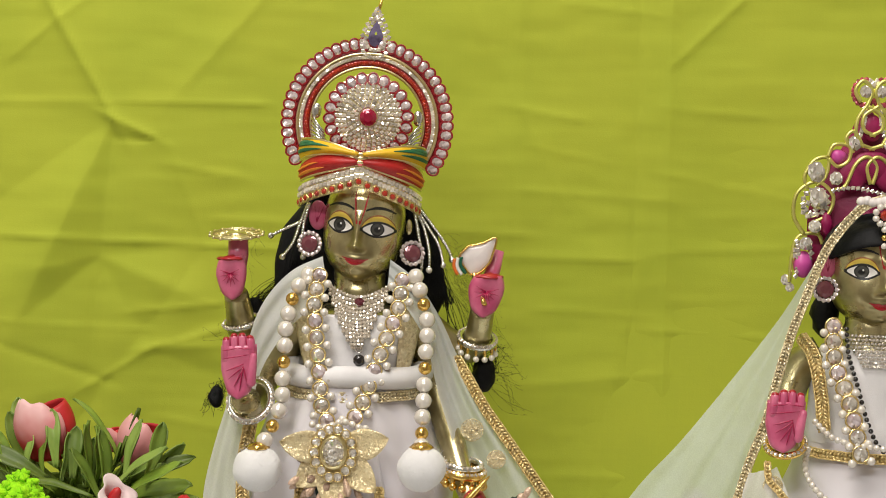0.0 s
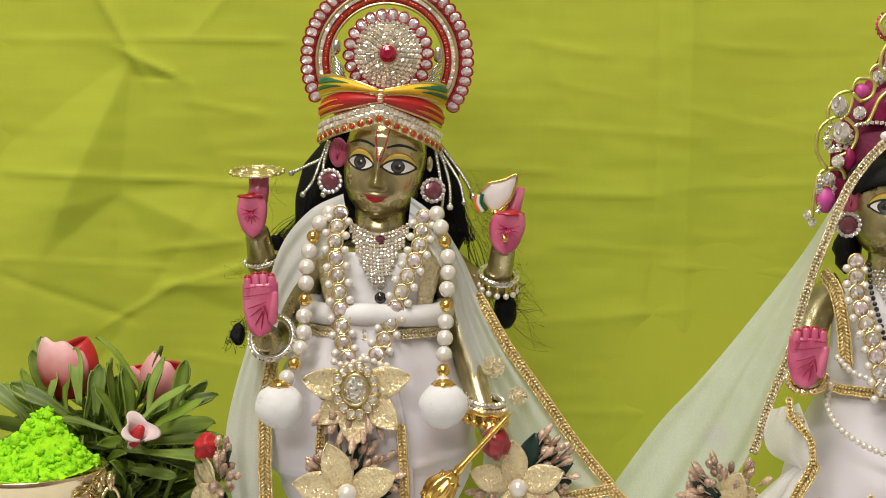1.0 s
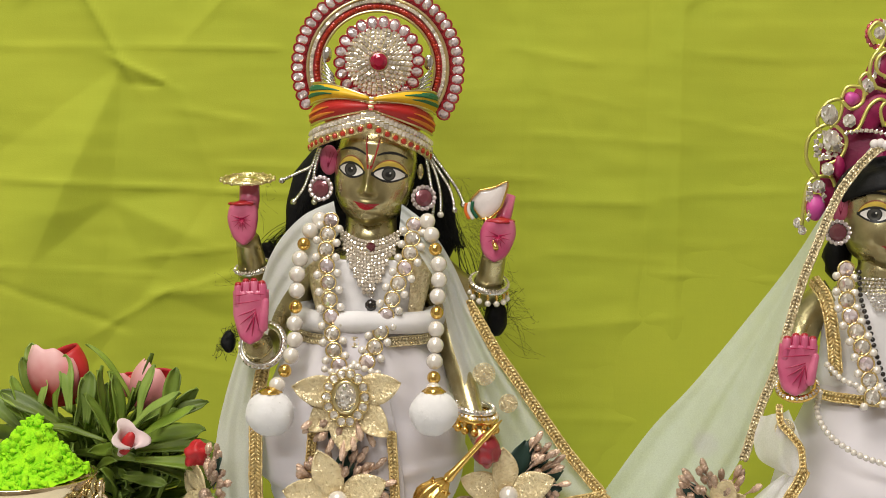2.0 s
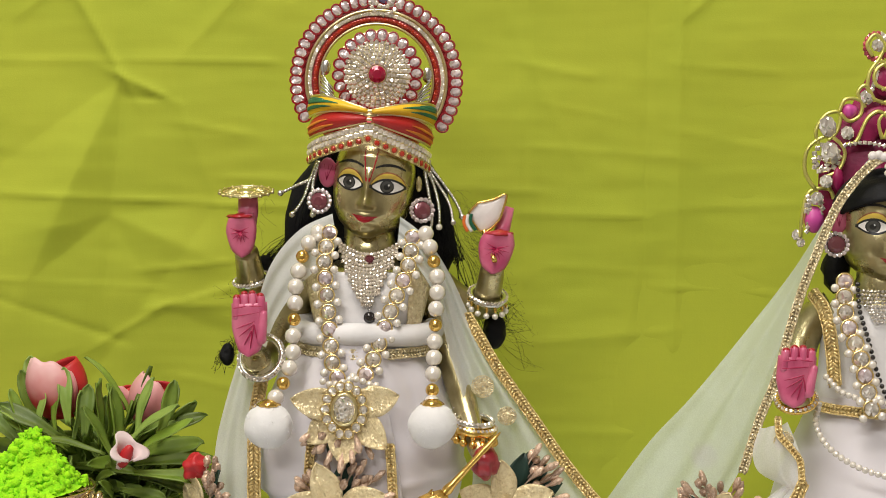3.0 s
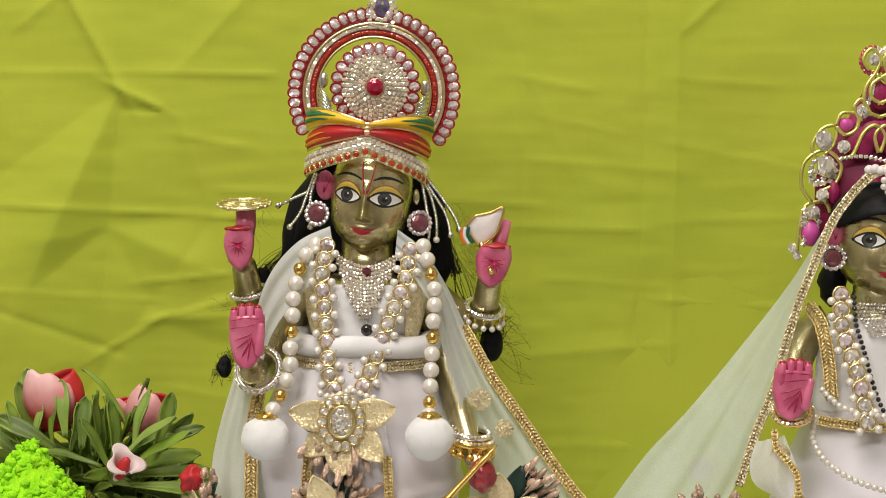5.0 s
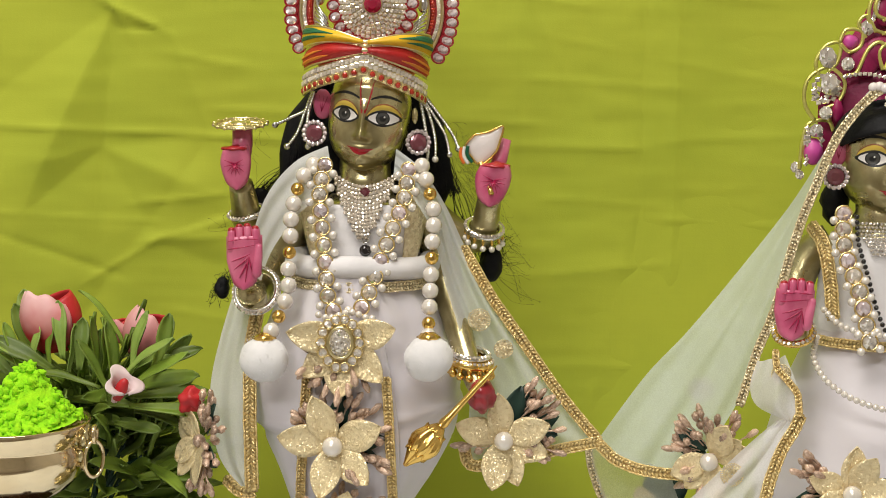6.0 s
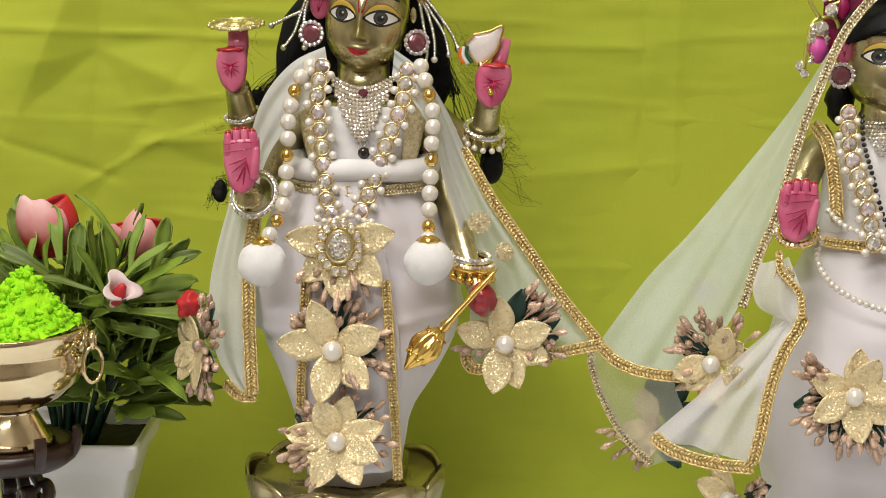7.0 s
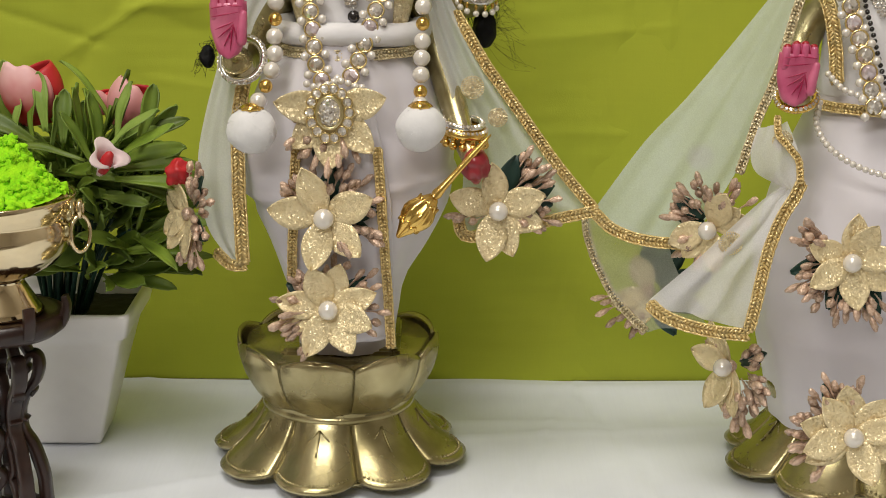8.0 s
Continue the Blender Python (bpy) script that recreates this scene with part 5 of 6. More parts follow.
bangle((-47.0, -44, 217.5), (-0.25, -0.85, 0.45), 10.8, 2.0, "silver bangle set with clear stones on the raised wrist")
bangle((64.8, -9, 246.0), (0.15, -0.45, 1), 9.0, 1.8, "silver bangle with hanging beads on the upper wrist", True)
bangle((58.5, -41, 183.5), (0.12, -0.12, 1), 9.6, 2.3, "silver and gold bangle with hanging gold beads", True, GOLD)
bangle((58.0, -40.5, 187.0), (0.12, -0.12, 1), 9.0, 1.7, "silver bangle set with clear stones above the gold one")
bangle((-56.5, -6, 252.0), (-0.2, -0.3, 1), 8.6, 1.5, "silver bangle set with clear stones behind the shawl")

# ---- disc, shell and mace ----
disc = thing("discus", (-58, -19, 296), "gold filigree discus held flat on a raised finger", "discus")
m = facing((-58, -19, 298.2), (-0.02, -0.17, 1))
bm = bmesh.new()
for r, t in ((12.6, 0.75), (9.0, 0.6), (4.5, 0.8)):
    tube(bm, [m @ Vector((r * math.cos(a), r * math.sin(a), 0)) for a in [2 * math.pi * k / 40 for k in range(40)]], t, 7, True)
ball(bm, m @ Vector((0, 0, 0)), (5, 5, 1.3), 14, 7)
lathe(bm, [(2, -0.5), (12.2, -0.5), (12.4, 0.1), (2, 0.2)], seg=32)
bm.verts.ensure_lookup_table()
for q in bm.verts[-128:]:
    q.co = m @ q.co
part("rim", bm, PALE_GOLD, disc)
for k in range(16):
    a = 2 * math.pi * k / 16
    bm = bmesh.new()
    tube(bm, [m @ Vector((r * math.cos(a + b), r * math.sin(a + b), z)) for r, b, z in ((3, 0, 0), (7, 0.12, 0.3), (12.4, 0, 0))], 0.5, 5)
    ball(bm, m @ Vector((13.4 * math.cos(a), 13.4 * math.sin(a), 0)), 0.95, 8, 6)
    part("spoke", bm, PALE_GOLD, disc)

shell = thing("conch_shell", (64, -22, 279), "flat white enamel conch emblem with gold rim and coloured end", "conch")
edge = curve([(59, -23, 294.5), (66, -23, 296), (73, -23, 298.8), (71.5, -23, 291), (69, -23, 285), (62, -23, 279.5), (57, -23, 284), (54.5, -23, 289), (59, -23, 294.5)], 40)
mid = Vector((63.5, -23.4, 289))
bm = bmesh.new()
lay(bm, [[mid.lerp(q, f) + Vector((0, 0.4 + 0.9 * f ** 6, 0)) for q in edge[:-1]] for f in (0.02, 0.3, 0.6, 0.85, 1.0)] + [[q + Vector((0, 3, 0)) for q in edge[:-1]], [mid.lerp(q, 0.02) + Vector((0, 5, 0)) for q in edge[:-1]]], closed=True)
part("body", bm, ENAMEL, shell)
bm = bmesh.new()
tube(bm, edge[:-1], 0.55, 6, True)
tube(bm, [(62, -24, 281), (63, -24, 277), (66, -27, 270), (67.5, -32.5, 266)], [1.4, 1.2, 1.3, 1.3], 8)
part("rim", bm, GOLD, shell)
for m_, pts in ((ORANGE_ENAMEL, ((52.5, -24, 288), (52, -24, 284), (54, -24, 280))), (GREEN_ENAMEL, ((55.6, -24.4, 289), (55.4, -24.4, 284.5), (58, -24.4, 280.6))), (WHITE_PAINT, ((54, -24.2, 288.5), (53.6, -24.2, 284.2), (56, -24.2, 280)))):
    bm = bmesh.new()
    tube(bm, curve(pts, 8), 0.9, 7)
    part("end_band", bm, m_, shell)

mace = thing("mace", (27, -62, 136), "small polished gold mace with a ribbed bud head", "mace")
a, b = v3((71, -57, 184.5)), v3((26.6, -63, 135.6))
axis = (b - a).to_track_quat("Z", "Y").to_matrix().to_4x4()
n = (b - a).length
bm = bmesh.new()
lathe(bm, [(0.3, 0), (1.3, 6), (1.7, 12), (1.5, 24), (1.9, 34), (2.6, 38), (2.0, 40), (3.4, 42)], (0, 0), 16)
bm.transform(Matrix.Translation(a) @ axis)
part("shaft", bm, GOLD, mace)
bm = bmesh.new()
lathe(bm, [(2.6, 40), (3.8, 42), (5.6, 45), (7.3, 49.5), (7.6, 52), (6.6, 55.5), (4.6, 59), (2.6, 62.5), (1.0, n - 0.5), (0.3, n)], (0, 0), 48, shape=lambda t, z: 1 + 0.10 * math.cos(8 * t) * min(1, max(0, (z - 40) / 6)))
bm.transform(Matrix.Translation(a) @ axis)
head = part("bud_head", bm, GOLD, mace)
for z, r in ((44.5, 5.6), (57.5, 5.7)):
    bm = bmesh.new()
    tube(bm, [Matrix.Translation(a) @ axis @ Vector((r * math.cos(t), r * math.sin(t), z + 1.3 * math.cos(8 * t))) for t in [2 * math.pi * k / 48 for k in range(48)]], 0.5, 5, True)
    part("bud_ring", bm, GOLD, head)

# ---- glitter flowers ----
def petal_rows(length, width, cup, n=12, k=6, tip=1.0):
    rows = []
    for i in range(n + 1):
        s = i / n
        w = width / 2 * (math.sin(math.pi * (0.06 + 0.94 * s) ** 1.02) ** 0.78 + 0.015)
        fold = lambda q: cup * (0.25 + s) * q * q + 0.8 * math.sin(math.pi * s * 0.9) + 1.0 * s * s * tip - 0.7 * math.exp(-(q / 0.22) ** 2) * (1 - s) + 0.25 * math.sin(7 * s + 3 * q)
        rows.append([(w * (2 * j / k - 1), s * length, fold(2 * j / k - 1)) for j in range(k + 1)])
    return rows


def petal_build(width, cup, tip):
    def build(bm):
        slab(bm, petal_rows(25.5, width, cup * 0.7, tip=tip), 0.6)
    return build


PETALS = [mesh_of("petal", PETAL, petal_build(w, c, t)) for w, c, t in ((15.6, 1.4, 1.0), (14.6, 2.4, -2.0), (16.4, 0.8, 2.2))]


def bud_build(bm):
    tube(bm, [(0, 0, 0), (0.2, 0, 4), (0, 0, 7), (0, 0, 9)], [0.5, 0.6, 1.0, 1.9], 6)
    ball(bm, (0, 0, 11), (2.4, 2.4, 4.4), 10, 8, wob=0.7, ws=0.7)


def bud_round(bm):
    tube(bm, [(0, 0, 0), (0.2, 0, 4), (0, 0, 7)], 0.5, 5)
    ball(bm, (0, 0, 8), (2.8, 2.8, 3.0), 10, 8, wob=0.9, ws=0.8)


BUDS = [mesh_of("bud", BUD, bud_build), mesh_of("bud", BUD, bud_round)]


def sprig_leaf(bm):
    slab(bm, [[((j / 2 - 1) * 5.0 * math.sin(math.pi * (0.06 + 0.9 * i / 8)), i * 2.6, 1.2 * (j / 2 - 1) ** 2 + 1.5 * math.sin(i / 3)) for j in range(5)] for i in range(9)], 0.5)


SPRIG_LEAF = mesh_of("sprig_leaf", LEAF_DARK, sprig_leaf)


def glitter_flower(c, angles, size=1.0, normal=(0, -1, 0.05), sprays=(), leaves=(), pearl=True, label="champagne glitter flower with a pearl centre and rose buds", lift=0.0):
    flower = thing("glitter_flower", c, label, "flower ornament", "glitter flowers")
    q = facing(c, normal)
    # local y is kept as near to upright as it can be
    up = q.to_3x3().inverted() @ Vector((0, 0, 1))
    q = q @ Matrix.Rotation(math.atan2(up.y, up.x) - math.pi / 2, 4, "Z")
    for i, a in enumerate(angles):
        m = q @ Matrix.Rotation(radians(a - 90), 4, "Z") @ Matrix.Rotation(radians(random.uniform(4, 14) + lift), 4, "X") @ Matrix.Translation((0, 1.5, 0.15 * i)) @ Matrix.Scale(size * random.uniform(0.95, 1.05), 4)
        piece("petal", PETALS[i % 3], flower, m)
    if pearl:
        piece("pearl", PEARL_BALL, flower, q @ Matrix.Translation((0, 0, 5.2)) @ Matrix.Scale(5.0 * size ** 0.5, 4))
    bm = bmesh.new()
    ball(bm, q @ Vector((0, 0, 0.5)), 3.4, 10, 7)
    part("hub", bm, BUD, flower)
    for a, n, reach in sprays:
        for i in range(int(n * 1.35)):
            b = radians(a + random.uniform(-24, 24))
            r0 = reach * random.uniform(0.3, 0.72)
            d = Vector((math.cos(b), math.sin(b), random.uniform(-0.15, 0.5))).normalized()
            base = Vector((r0 * math.cos(b), r0 * math.sin(b), random.uniform(-2.5, 2)))
            m = q @ Matrix.Translation(base) @ d.to_track_quat("Z", "Y").to_matrix().to_4x4() @ Matrix.Diagonal((0.7, 0.7, random.uniform(0.7, 1.0), 1))
            piece("bud", BUDS[i % 2], flower, m)
    for a, s in leaves:
        m = q @ Matrix.Rotation(radians(a - 90), 4, "Z") @ Matrix.Rotation(radians(random.uniform(-12, 8)), 4, "X") @ Matrix.Translation((0, 5, -3)) @ Matrix.Scale(s, 4)
        piece("sprig_leaf", SPRIG_LEAF, flower, m)
    return flower


glitter_flower((-3, -63.5, 197), (16, -46, -94, -138, 170), 1.0, (0, -1, 0.0), ((-85, 10, 24), (-125, 8, 24), (200, 5, 24)), ((-70, 1.0), (-110, 1.0)), pearl=False, label="champagne glitter flower behind the jewelled brooch")
glitter_flower((-8, -62, 145.5), (169, 112, 24, -47, -104), 1.0, (0, -1, 0.02), ((140, 9, 24), (60, 8, 26), (-5, 9, 26), (-40, 8, 26), (80, 5, 22)), ((80, 1.0), (5, 1.0), (60, 1.0), (-20, 0.9)))
glitter_flower((-6.5, -61, 99.5), (196, 170, 112, 75, 20, -20, -60, -115), 0.92, (0, -1, 0.12), ((205, 8, 24), (45, 8, 26), (-10, 8, 25), (150, 7, 24), (-140, 6, 26), (90, 4, 22)), ((40, 0.9), (150, 0.9)))
glitter_flower((74.5, -44, 145), (160, 97, 20, -20, -72, -105), 0.92, (0.15, -1, 0.05), ((28, 9, 32), (-12, 9, 30), (50, 6, 32), (-160, 3, 18)), ((40, 1.2), (20, 1.3), (70, 1.1), (5, 1.1), (60, 1.3)), label="champagne glitter flower with pearl and dark sprig leaves on the shawl")
glitter_flower((-75, -44, 142), (140, 165, -60, -120, 215), 0.85, (-0.84, -0.54, 0.12), ((75, 8, 24), (40, 6, 18), (-40, 5, 22), (0, 5, 14), (-75, 6, 24)), ((60, 0.9), (-20, 0.9)), pearl=False, label="champagne glitter flower seen edge on among rose buds on the shawl")

# ---- the second figure ----
bm = bmesh.new()
HEAD_B = Matrix.Translation((261.5, -22, 284)) @ Matrix.Rotation(radians(3), 4, "Z")
statue_head(bm, HEAD_B)
lathe(bm, [(17, 225), (15, 248), (13.2, 250), (14.2, 252), (13.0, 254.5), (13.8, 256.5), (12.6, 259), (13, 268)], (263, -22), 40)
tube(bm, [(263, -22, z) for z in (60, 100, 150, 190, 205, 222, 240, 248)], [20, 22, 26, 22, 20, 21, 20, 14], 24)
for pts, rr in ((((240, -18, 243), (228, -16, 234), (222, -22, 220), (219, -40, 204), (214, -58, 202)), (10, 9.5, 8.5, 7, 6)), (((286, -18, 243), (300, -14, 230), (306, -24, 212), (312, -44, 206), (314, -56, 212)), (10, 9.5, 8.5, 7, 6))):
    line = curve(pts, 20)
    tube(bm, line, [float(np.interp(i / 20, np.linspace(0, 1, len(rr)), rr)) for i in range(21)], 18)
palm(bm, (212, -66, 216.5), 18.5, 31, 10, 2)
palm(bm, (316, -66, 216.5), 18.5, 31, 10, 3, -1)
solo("deity_statue", bm, PAINTS, (264, -20, 60), "brass deity statue with a painted face and raised pink palms", "statue", "deity statues")

bm = bmesh.new()
skull = lambda x, z, o: HEAD_B @ Vector((x, head_shape(x, z) - o, z))
rows = []
for k in range(37):
    a = -math.pi / 2 * 1.15 + math.pi * 1.15 * k / 36
    row = []
    for j in range(13):
        f = j / 12
        z = 11 + 4.5 * math.cos(a) + (27 - 11) * f
        w, d = head_half(min(z, 26.5))
        row.append(HEAD_B @ Vector(((w + 3.0) * math.sin(a), -(d + 3.4) * math.cos(a) + 0.4 * math.sin(40 * a), z - 5.0 * abs(math.sin(a)) ** 3 * (1 - f))))
    rows.append(row)
slab(bm, rows, 1.6)
ball(bm, HEAD_B @ Vector((0, 6, 6)), (23.5, 20, 24), 30, 16)
ball(bm, (243, -8, 262), (7, 8, 12), 16, 10, wob=1.5, ws=0.3)
solo("wig", bm, HAIR, (263, -10, 258), "short parted black doll wig under the veil", "wig")
earring((237.6, -30, 276.5), (-0.25, -1, 0.05), "round earring with a dark plum stone and pale stone rim")
earring((286.0, -30, 276.5), (0.25, -1, 0.05), "round earring with a dark plum stone and pale stone rim")

tikka = thing("forehead_jewel", (261, -49, 306), "pearl flower forehead jewel with a pink centre", "jewellery")
for k in range(9):
    a = 2 * math.pi * k / 9
    piece("pearl", PEARL_BALL, tikka, Matrix.Translation((261 + 4.6 * math.cos(a), -49.5, 314.5 + 4.6 * math.sin(a))) @ Matrix.Scale(1.7, 4))
piece("centre_gem", STONE_RED, tikka, facing((261, -50, 314.5), (0, -1, 0), 0, 2.6))
for z in (307.5, 303.5, 299.5):
    piece("drop_pearl", PEARL_BALL if z != 303.5 else GOLD_BALL, tikka, Matrix.Translation((261, -49.5, z)) @ Matrix.Scale(1.6, 4))
ball_bm = bmesh.new()
for k in range(7):
    ball(ball_bm, (251 + 2.6 * k, -43 - 1.1 * k, 321 + 0.5 * math.sin(2 * k)), (2.6, 2.2, 2.4), 10, 7)
part("hair_flower", ball_bm, ENAMEL, tikka, "small white flower clasp")

# paisley crown: padded satin, wire loops, cut stones
paisley = thing("paisley_crown", (264, 2, 278), "magenta satin crown with gold wire paisleys and clear stones", "crown")


def both(points):
    """The points, and their mirror about the head's middle."""
    return (points, [(2 * 265.5 - x, y, z) for x, y, z in points])


bm = bmesh.new()
edge = curve([(239, 2, 281), (236, 3, 300), (237, 3, 320), (245, 3, 336), (254, 3, 350), (262, 3, 366), (268, 3, 366), (277, 3, 350), (286, 3, 336), (294, 3, 320), (295, 3, 300), (292, 2, 281)], 60)
lay(bm, [[Vector((265.5, -4, 310)).lerp(q, f) + Vector((0, 3 * f, 0)) for q in edge] for f in (0.05, 0.5, 0.8, 1.0)] + [[q + Vector((0, 4, 0)) for q in edge], [Vector((265.5, 9, 310)).lerp(q, 0.05) for q in edge]], closed=True)
part("padding", bm, MAGENTA, paisley)
for c, r, m in (((256.5, -3, 334), (7.5, 2.2, 9), MAGENTA), ((248.5, -2, 343), (4.5, 3.5, 3.8), ROSE), ((265, -2, 358), (5, 2.2, 7), MAGENTA), ((232.5, -1, 287), (4.8, 4, 7), ROSE), ((243.5, -3, 308), (3.0, 2.4, 6), MAGENTA), ((264, -3, 338), (9, 2.6, 8), MAGENTA)):
    for q in both([c]):
        bm = bmesh.new()
        ball(bm, q[0], r, 20, 12, wob=0.6, ws=0.2)
        part("satin_puff", bm, m, paisley)
SIDE_LOOPS = (
    ((232, -3, 303), (226.5, -3, 312), (228, -3, 324), (238, -3, 330), (246.5, -3, 323), (244, -3, 313), (236, -3, 308), (240, -3, 303)),
    ((225.5, -2, 278), (226.5, -2, 292), (229.5, -2, 301.5), (239, -2, 303), (242, -2, 298)),
    ((233, -3, 326), (231.5, -3, 333), (236.5, -3, 341), (243.5, -3, 342), (242.5, -3, 333), (238, -3, 328)),
    ((243, -4, 343), (246, -4, 349), (254, -4, 348), (253.5, -4, 341), (248, -4, 338), (243.5, -4, 342)),
)
TOP_LOOPS = (
    ((247, -5, 326), (252, -5, 328), (257, -5, 339), (263, -5, 343), (268, -5, 338), (266, -5, 329)),
    ((256, -4, 345), (252, -4, 352), (256, -4, 356), (261, -4, 348)),
    ((267, -4, 347), (258, -4, 351), (257.5, -4, 362), (262.5, -4, 370), (264.5, -4, 377), (260, -4, 382), (256, -4, 377), (259, -4, 371)),
    ((268, -4, 369), (261, -4, 364), (261, -4, 357), (267, -4, 354)),
)
for loop in SIDE_LOOPS + TOP_LOOPS:
    for pts in both(loop):
        bm = bmesh.new()
        tube(bm, curve(pts, 40), 1.05, 7)
        part("wire_loop", bm, LIME_GOLD, paisley, "lime gold wire")
for c, size, sq in (((239, -3.5, 321.5), 4.9, 1.25), ((237.3, -3.5, 335), 4.6, 1.25), ((247, -6, 331.8), 3.6, 1), ((237, -5.5, 307), 3.5, 1), ((233, -4, 298), 3.6, 1), ((256.5, -4, 350), 3.6, 1.1), ((224, -1, 279), 3.0, 1), ((226, -1, 275), 2.4, 1)):
    for q in both([c]):
        piece("cut_stone", STONE, paisley, facing(q[0], (0.08, -1, 0.1), 15, (size, size * sq, size)))
for cx, cz, r, n in ((237.5, 319.5, 6.4, 13), (234.5, 315.5, 3.4, 7), (232, 293, 4.2, 9)):
    for k in range(n):
        a = 2 * math.pi * k / n
        for q in both([(cx + r * math.cos(a), -3.0, cz + r * math.sin(a))]):
            piece("chip_stone", CHIP, paisley, facing(q[0], (random.uniform(-0.3, 0.3), -1, random.uniform(-0.3, 0.3)), 10 * k, 1.5))
for loop in ((228.5, -3, 281, 228.5, 299), (258.5, -4, 352, 261, 368)):
    for k in range(9):
        x, z = loop[0] + (loop[3] - loop[0]) * k / 8 + 1.2 * math.sin(k / 8 * 3), loop[2] + (loop[4] - loop[2]) * k / 8
        for q in both([(x, loop[1], z)]):
            piece("chip_stone", CHIP, paisley, facing(q[0], (0, -1, 0), 10 * k, 1.3))
for k in range(14):
    a = radians(40 + 280 * k / 13)
    for q in both([(261 + 5.6 * math.cos(a), -3, 376 + 6.5 * math.sin(a))]):
        piece("chip_stone", CHIP_ROSE if k > 1 else CHIP, paisley, facing(q[0], (random.uniform(-0.3, 0.3), -1, random.uniform(-0.3, 0.3)), 10 * k, 1.7))
for q in both([(261.5, -4, 376.5)]):
    piece("cut_stone", STONE, paisley, facing(q[0], (0, -1, 0.1), 10, 3.4))
for k in range(16):
    piece("chip_stone", CHIP, paisley, facing((246 + 2.5 * k, -6, 325.5 + 1.5 * math.sin(k * 0.4)), (0, -1, 0), 10 * k, 1.2))

# skirt and blouse
skirt = thing("skirt", (266, -16, 30), "long white satin bell skirt", "garment")
rows = []
for z in np.arange(30, 203, 3.0):
    w = float(np.interp(z, [30, 55, 80, 120, 150, 175, 192, 203], [46, 51, 57, 59, 53, 45, 37, 35]))
    rows.append([(266 + w * q * math.cos(a), -18 + w * 0.92 * q * math.sin(a), z) for a, q in [(2 * math.pi * k / 96, 1 + 0.018 * math.sin(11 * 2 * math.pi * k / 96 + z * 0.01) * (1 - z / 260) + 0.03 * noise.noise((2 * math.cos(k * 0.065), 2 * math.sin(k * 0.065), z * 0.02))) for k in range(96)]])
bm = bmesh.new()
lay(bm, rows, closed=True)
part("cloth", bm, SATIN, skirt)
bm = bmesh.new()
ribbon(bm, [(266 + 39 * math.cos(a), -18 + 36 * math.sin(a), 195.5) for a in [math.pi + math.pi * k / 20 for k in range(21)]], 5, (0, -0.98, 0.2))
part("belt_braid", bm, TRIM, skirt, "gold sequin belt")
blouse = thing("blouse", (264, -20, 200), "white velvet blouse with gold braided straps", "garment")
bm = bmesh.new()
rows = []
for z in np.arange(200, 250, 2.5):
    w = float(np.interp(z, [200, 215, 235, 250], [33, 31, 30, 24]))
    rows.append([(264 + w * math.cos(a), -21 + w * 0.82 * math.sin(a), z) for a in [2 * math.pi * k / 60 for k in range(60)]])
lay(bm, rows, closed=True)
part("bodice", bm, VELVET, blouse)
for s in (-1, 1):
    bm = bmesh.new()
    ribbon(bm, [(264 + s * 37, -28, 252), (264 + s * 33, -40, 243), (264 + s * 29.5, -42, 225), (264 + s * 28, -44, 207)], 7, (s * 0.4, -1, 0.1))
    part("strap_braid", bm, TRIM, blouse, "gold sequin strap")

rani = thing("gem_necklace", (264, -70, 190), "long necklace of gold bezel set clear gems", "necklace", "gem necklaces")
gem_strand(rani, [(240, -40, 259), (239, -47, 246), (240.5, -52, 236), (244, -57, 226), (246.5, -60, 215), (248.5, -63, 204), (250, -65, 194)], 8.2, 3.6, 4.6)
gem_strand(rani, [(288, -40, 259), (289, -47, 246), (287.5, -52, 236), (284, -57, 226), (281.5, -60, 215), (279.5, -63, 204), (278, -65, 194)], 8.2, 3.6, 4.6)
black = thing("bead_necklace", (264, -56, 205), "fine necklace of small black beads", "necklace")
for q in even([(246, -42, 258), (246, -47, 246), (249, -54, 232), (253, -58, 216), (258, -60, 204), (264, -61, 198)], 2.9):
    for p in both([tuple(q)]):
        piece("black_bead", mesh_of("black_ball", BLACK_BEAD, lambda bm: ball(bm, (0, 0, 0), 1.0, 8, 6)), black, Matrix.Translation(p[0]) @ Matrix.Scale(1.25, 4))
bib = thing("bib_necklace", (264, -46, 236), "crystal bib necklace close to the throat", "necklace")
bm = bmesh.new()
for r in range(9):
    for k in range(20 - r):
        x = 264 + (k - (19 - r) / 2) * 1.8
        cut = bmesh.new()
        cut_stone(cut, 1.0, 6)
        cut.transform(facing((x, -38 - 1.1 * r + 0.012 * (x - 264) ** 2, 254 - 1.75 * r), (random.uniform(-0.3, 0.3), -1, 0.4 + random.uniform(-0.3, 0.3)), 0, 0.95))
        data = bpy.data.meshes.new("tmp")
        cut.to_mesh(data)
        cut.free()
        bm.from_mesh(data)
        bpy.data.meshes.remove(data)
part("crystal_mesh", bm, CRYSTAL, bib, smooth=False, kind="stuff")
strings = thing("waist_pearls", (264, -80, 170), "string of small white pearls looped at the waist", "pearl string")
for pts in ([(230, -50, 213), (236, -58, 207), (246, -62, 204), (264, -64, 202)], [(226, -54, 200), (223, -62, 192), (226, -70, 184), (233, -76, 178), (244, -80, 173), (264, -82, 168)]):
    for q in even(pts, 3.1):
        for p in both([tuple(q)]):
            piece("pearl", PEARL_BALL, strings, Matrix.Translation(p[0]) @ Matrix.Scale(1.6, 4))
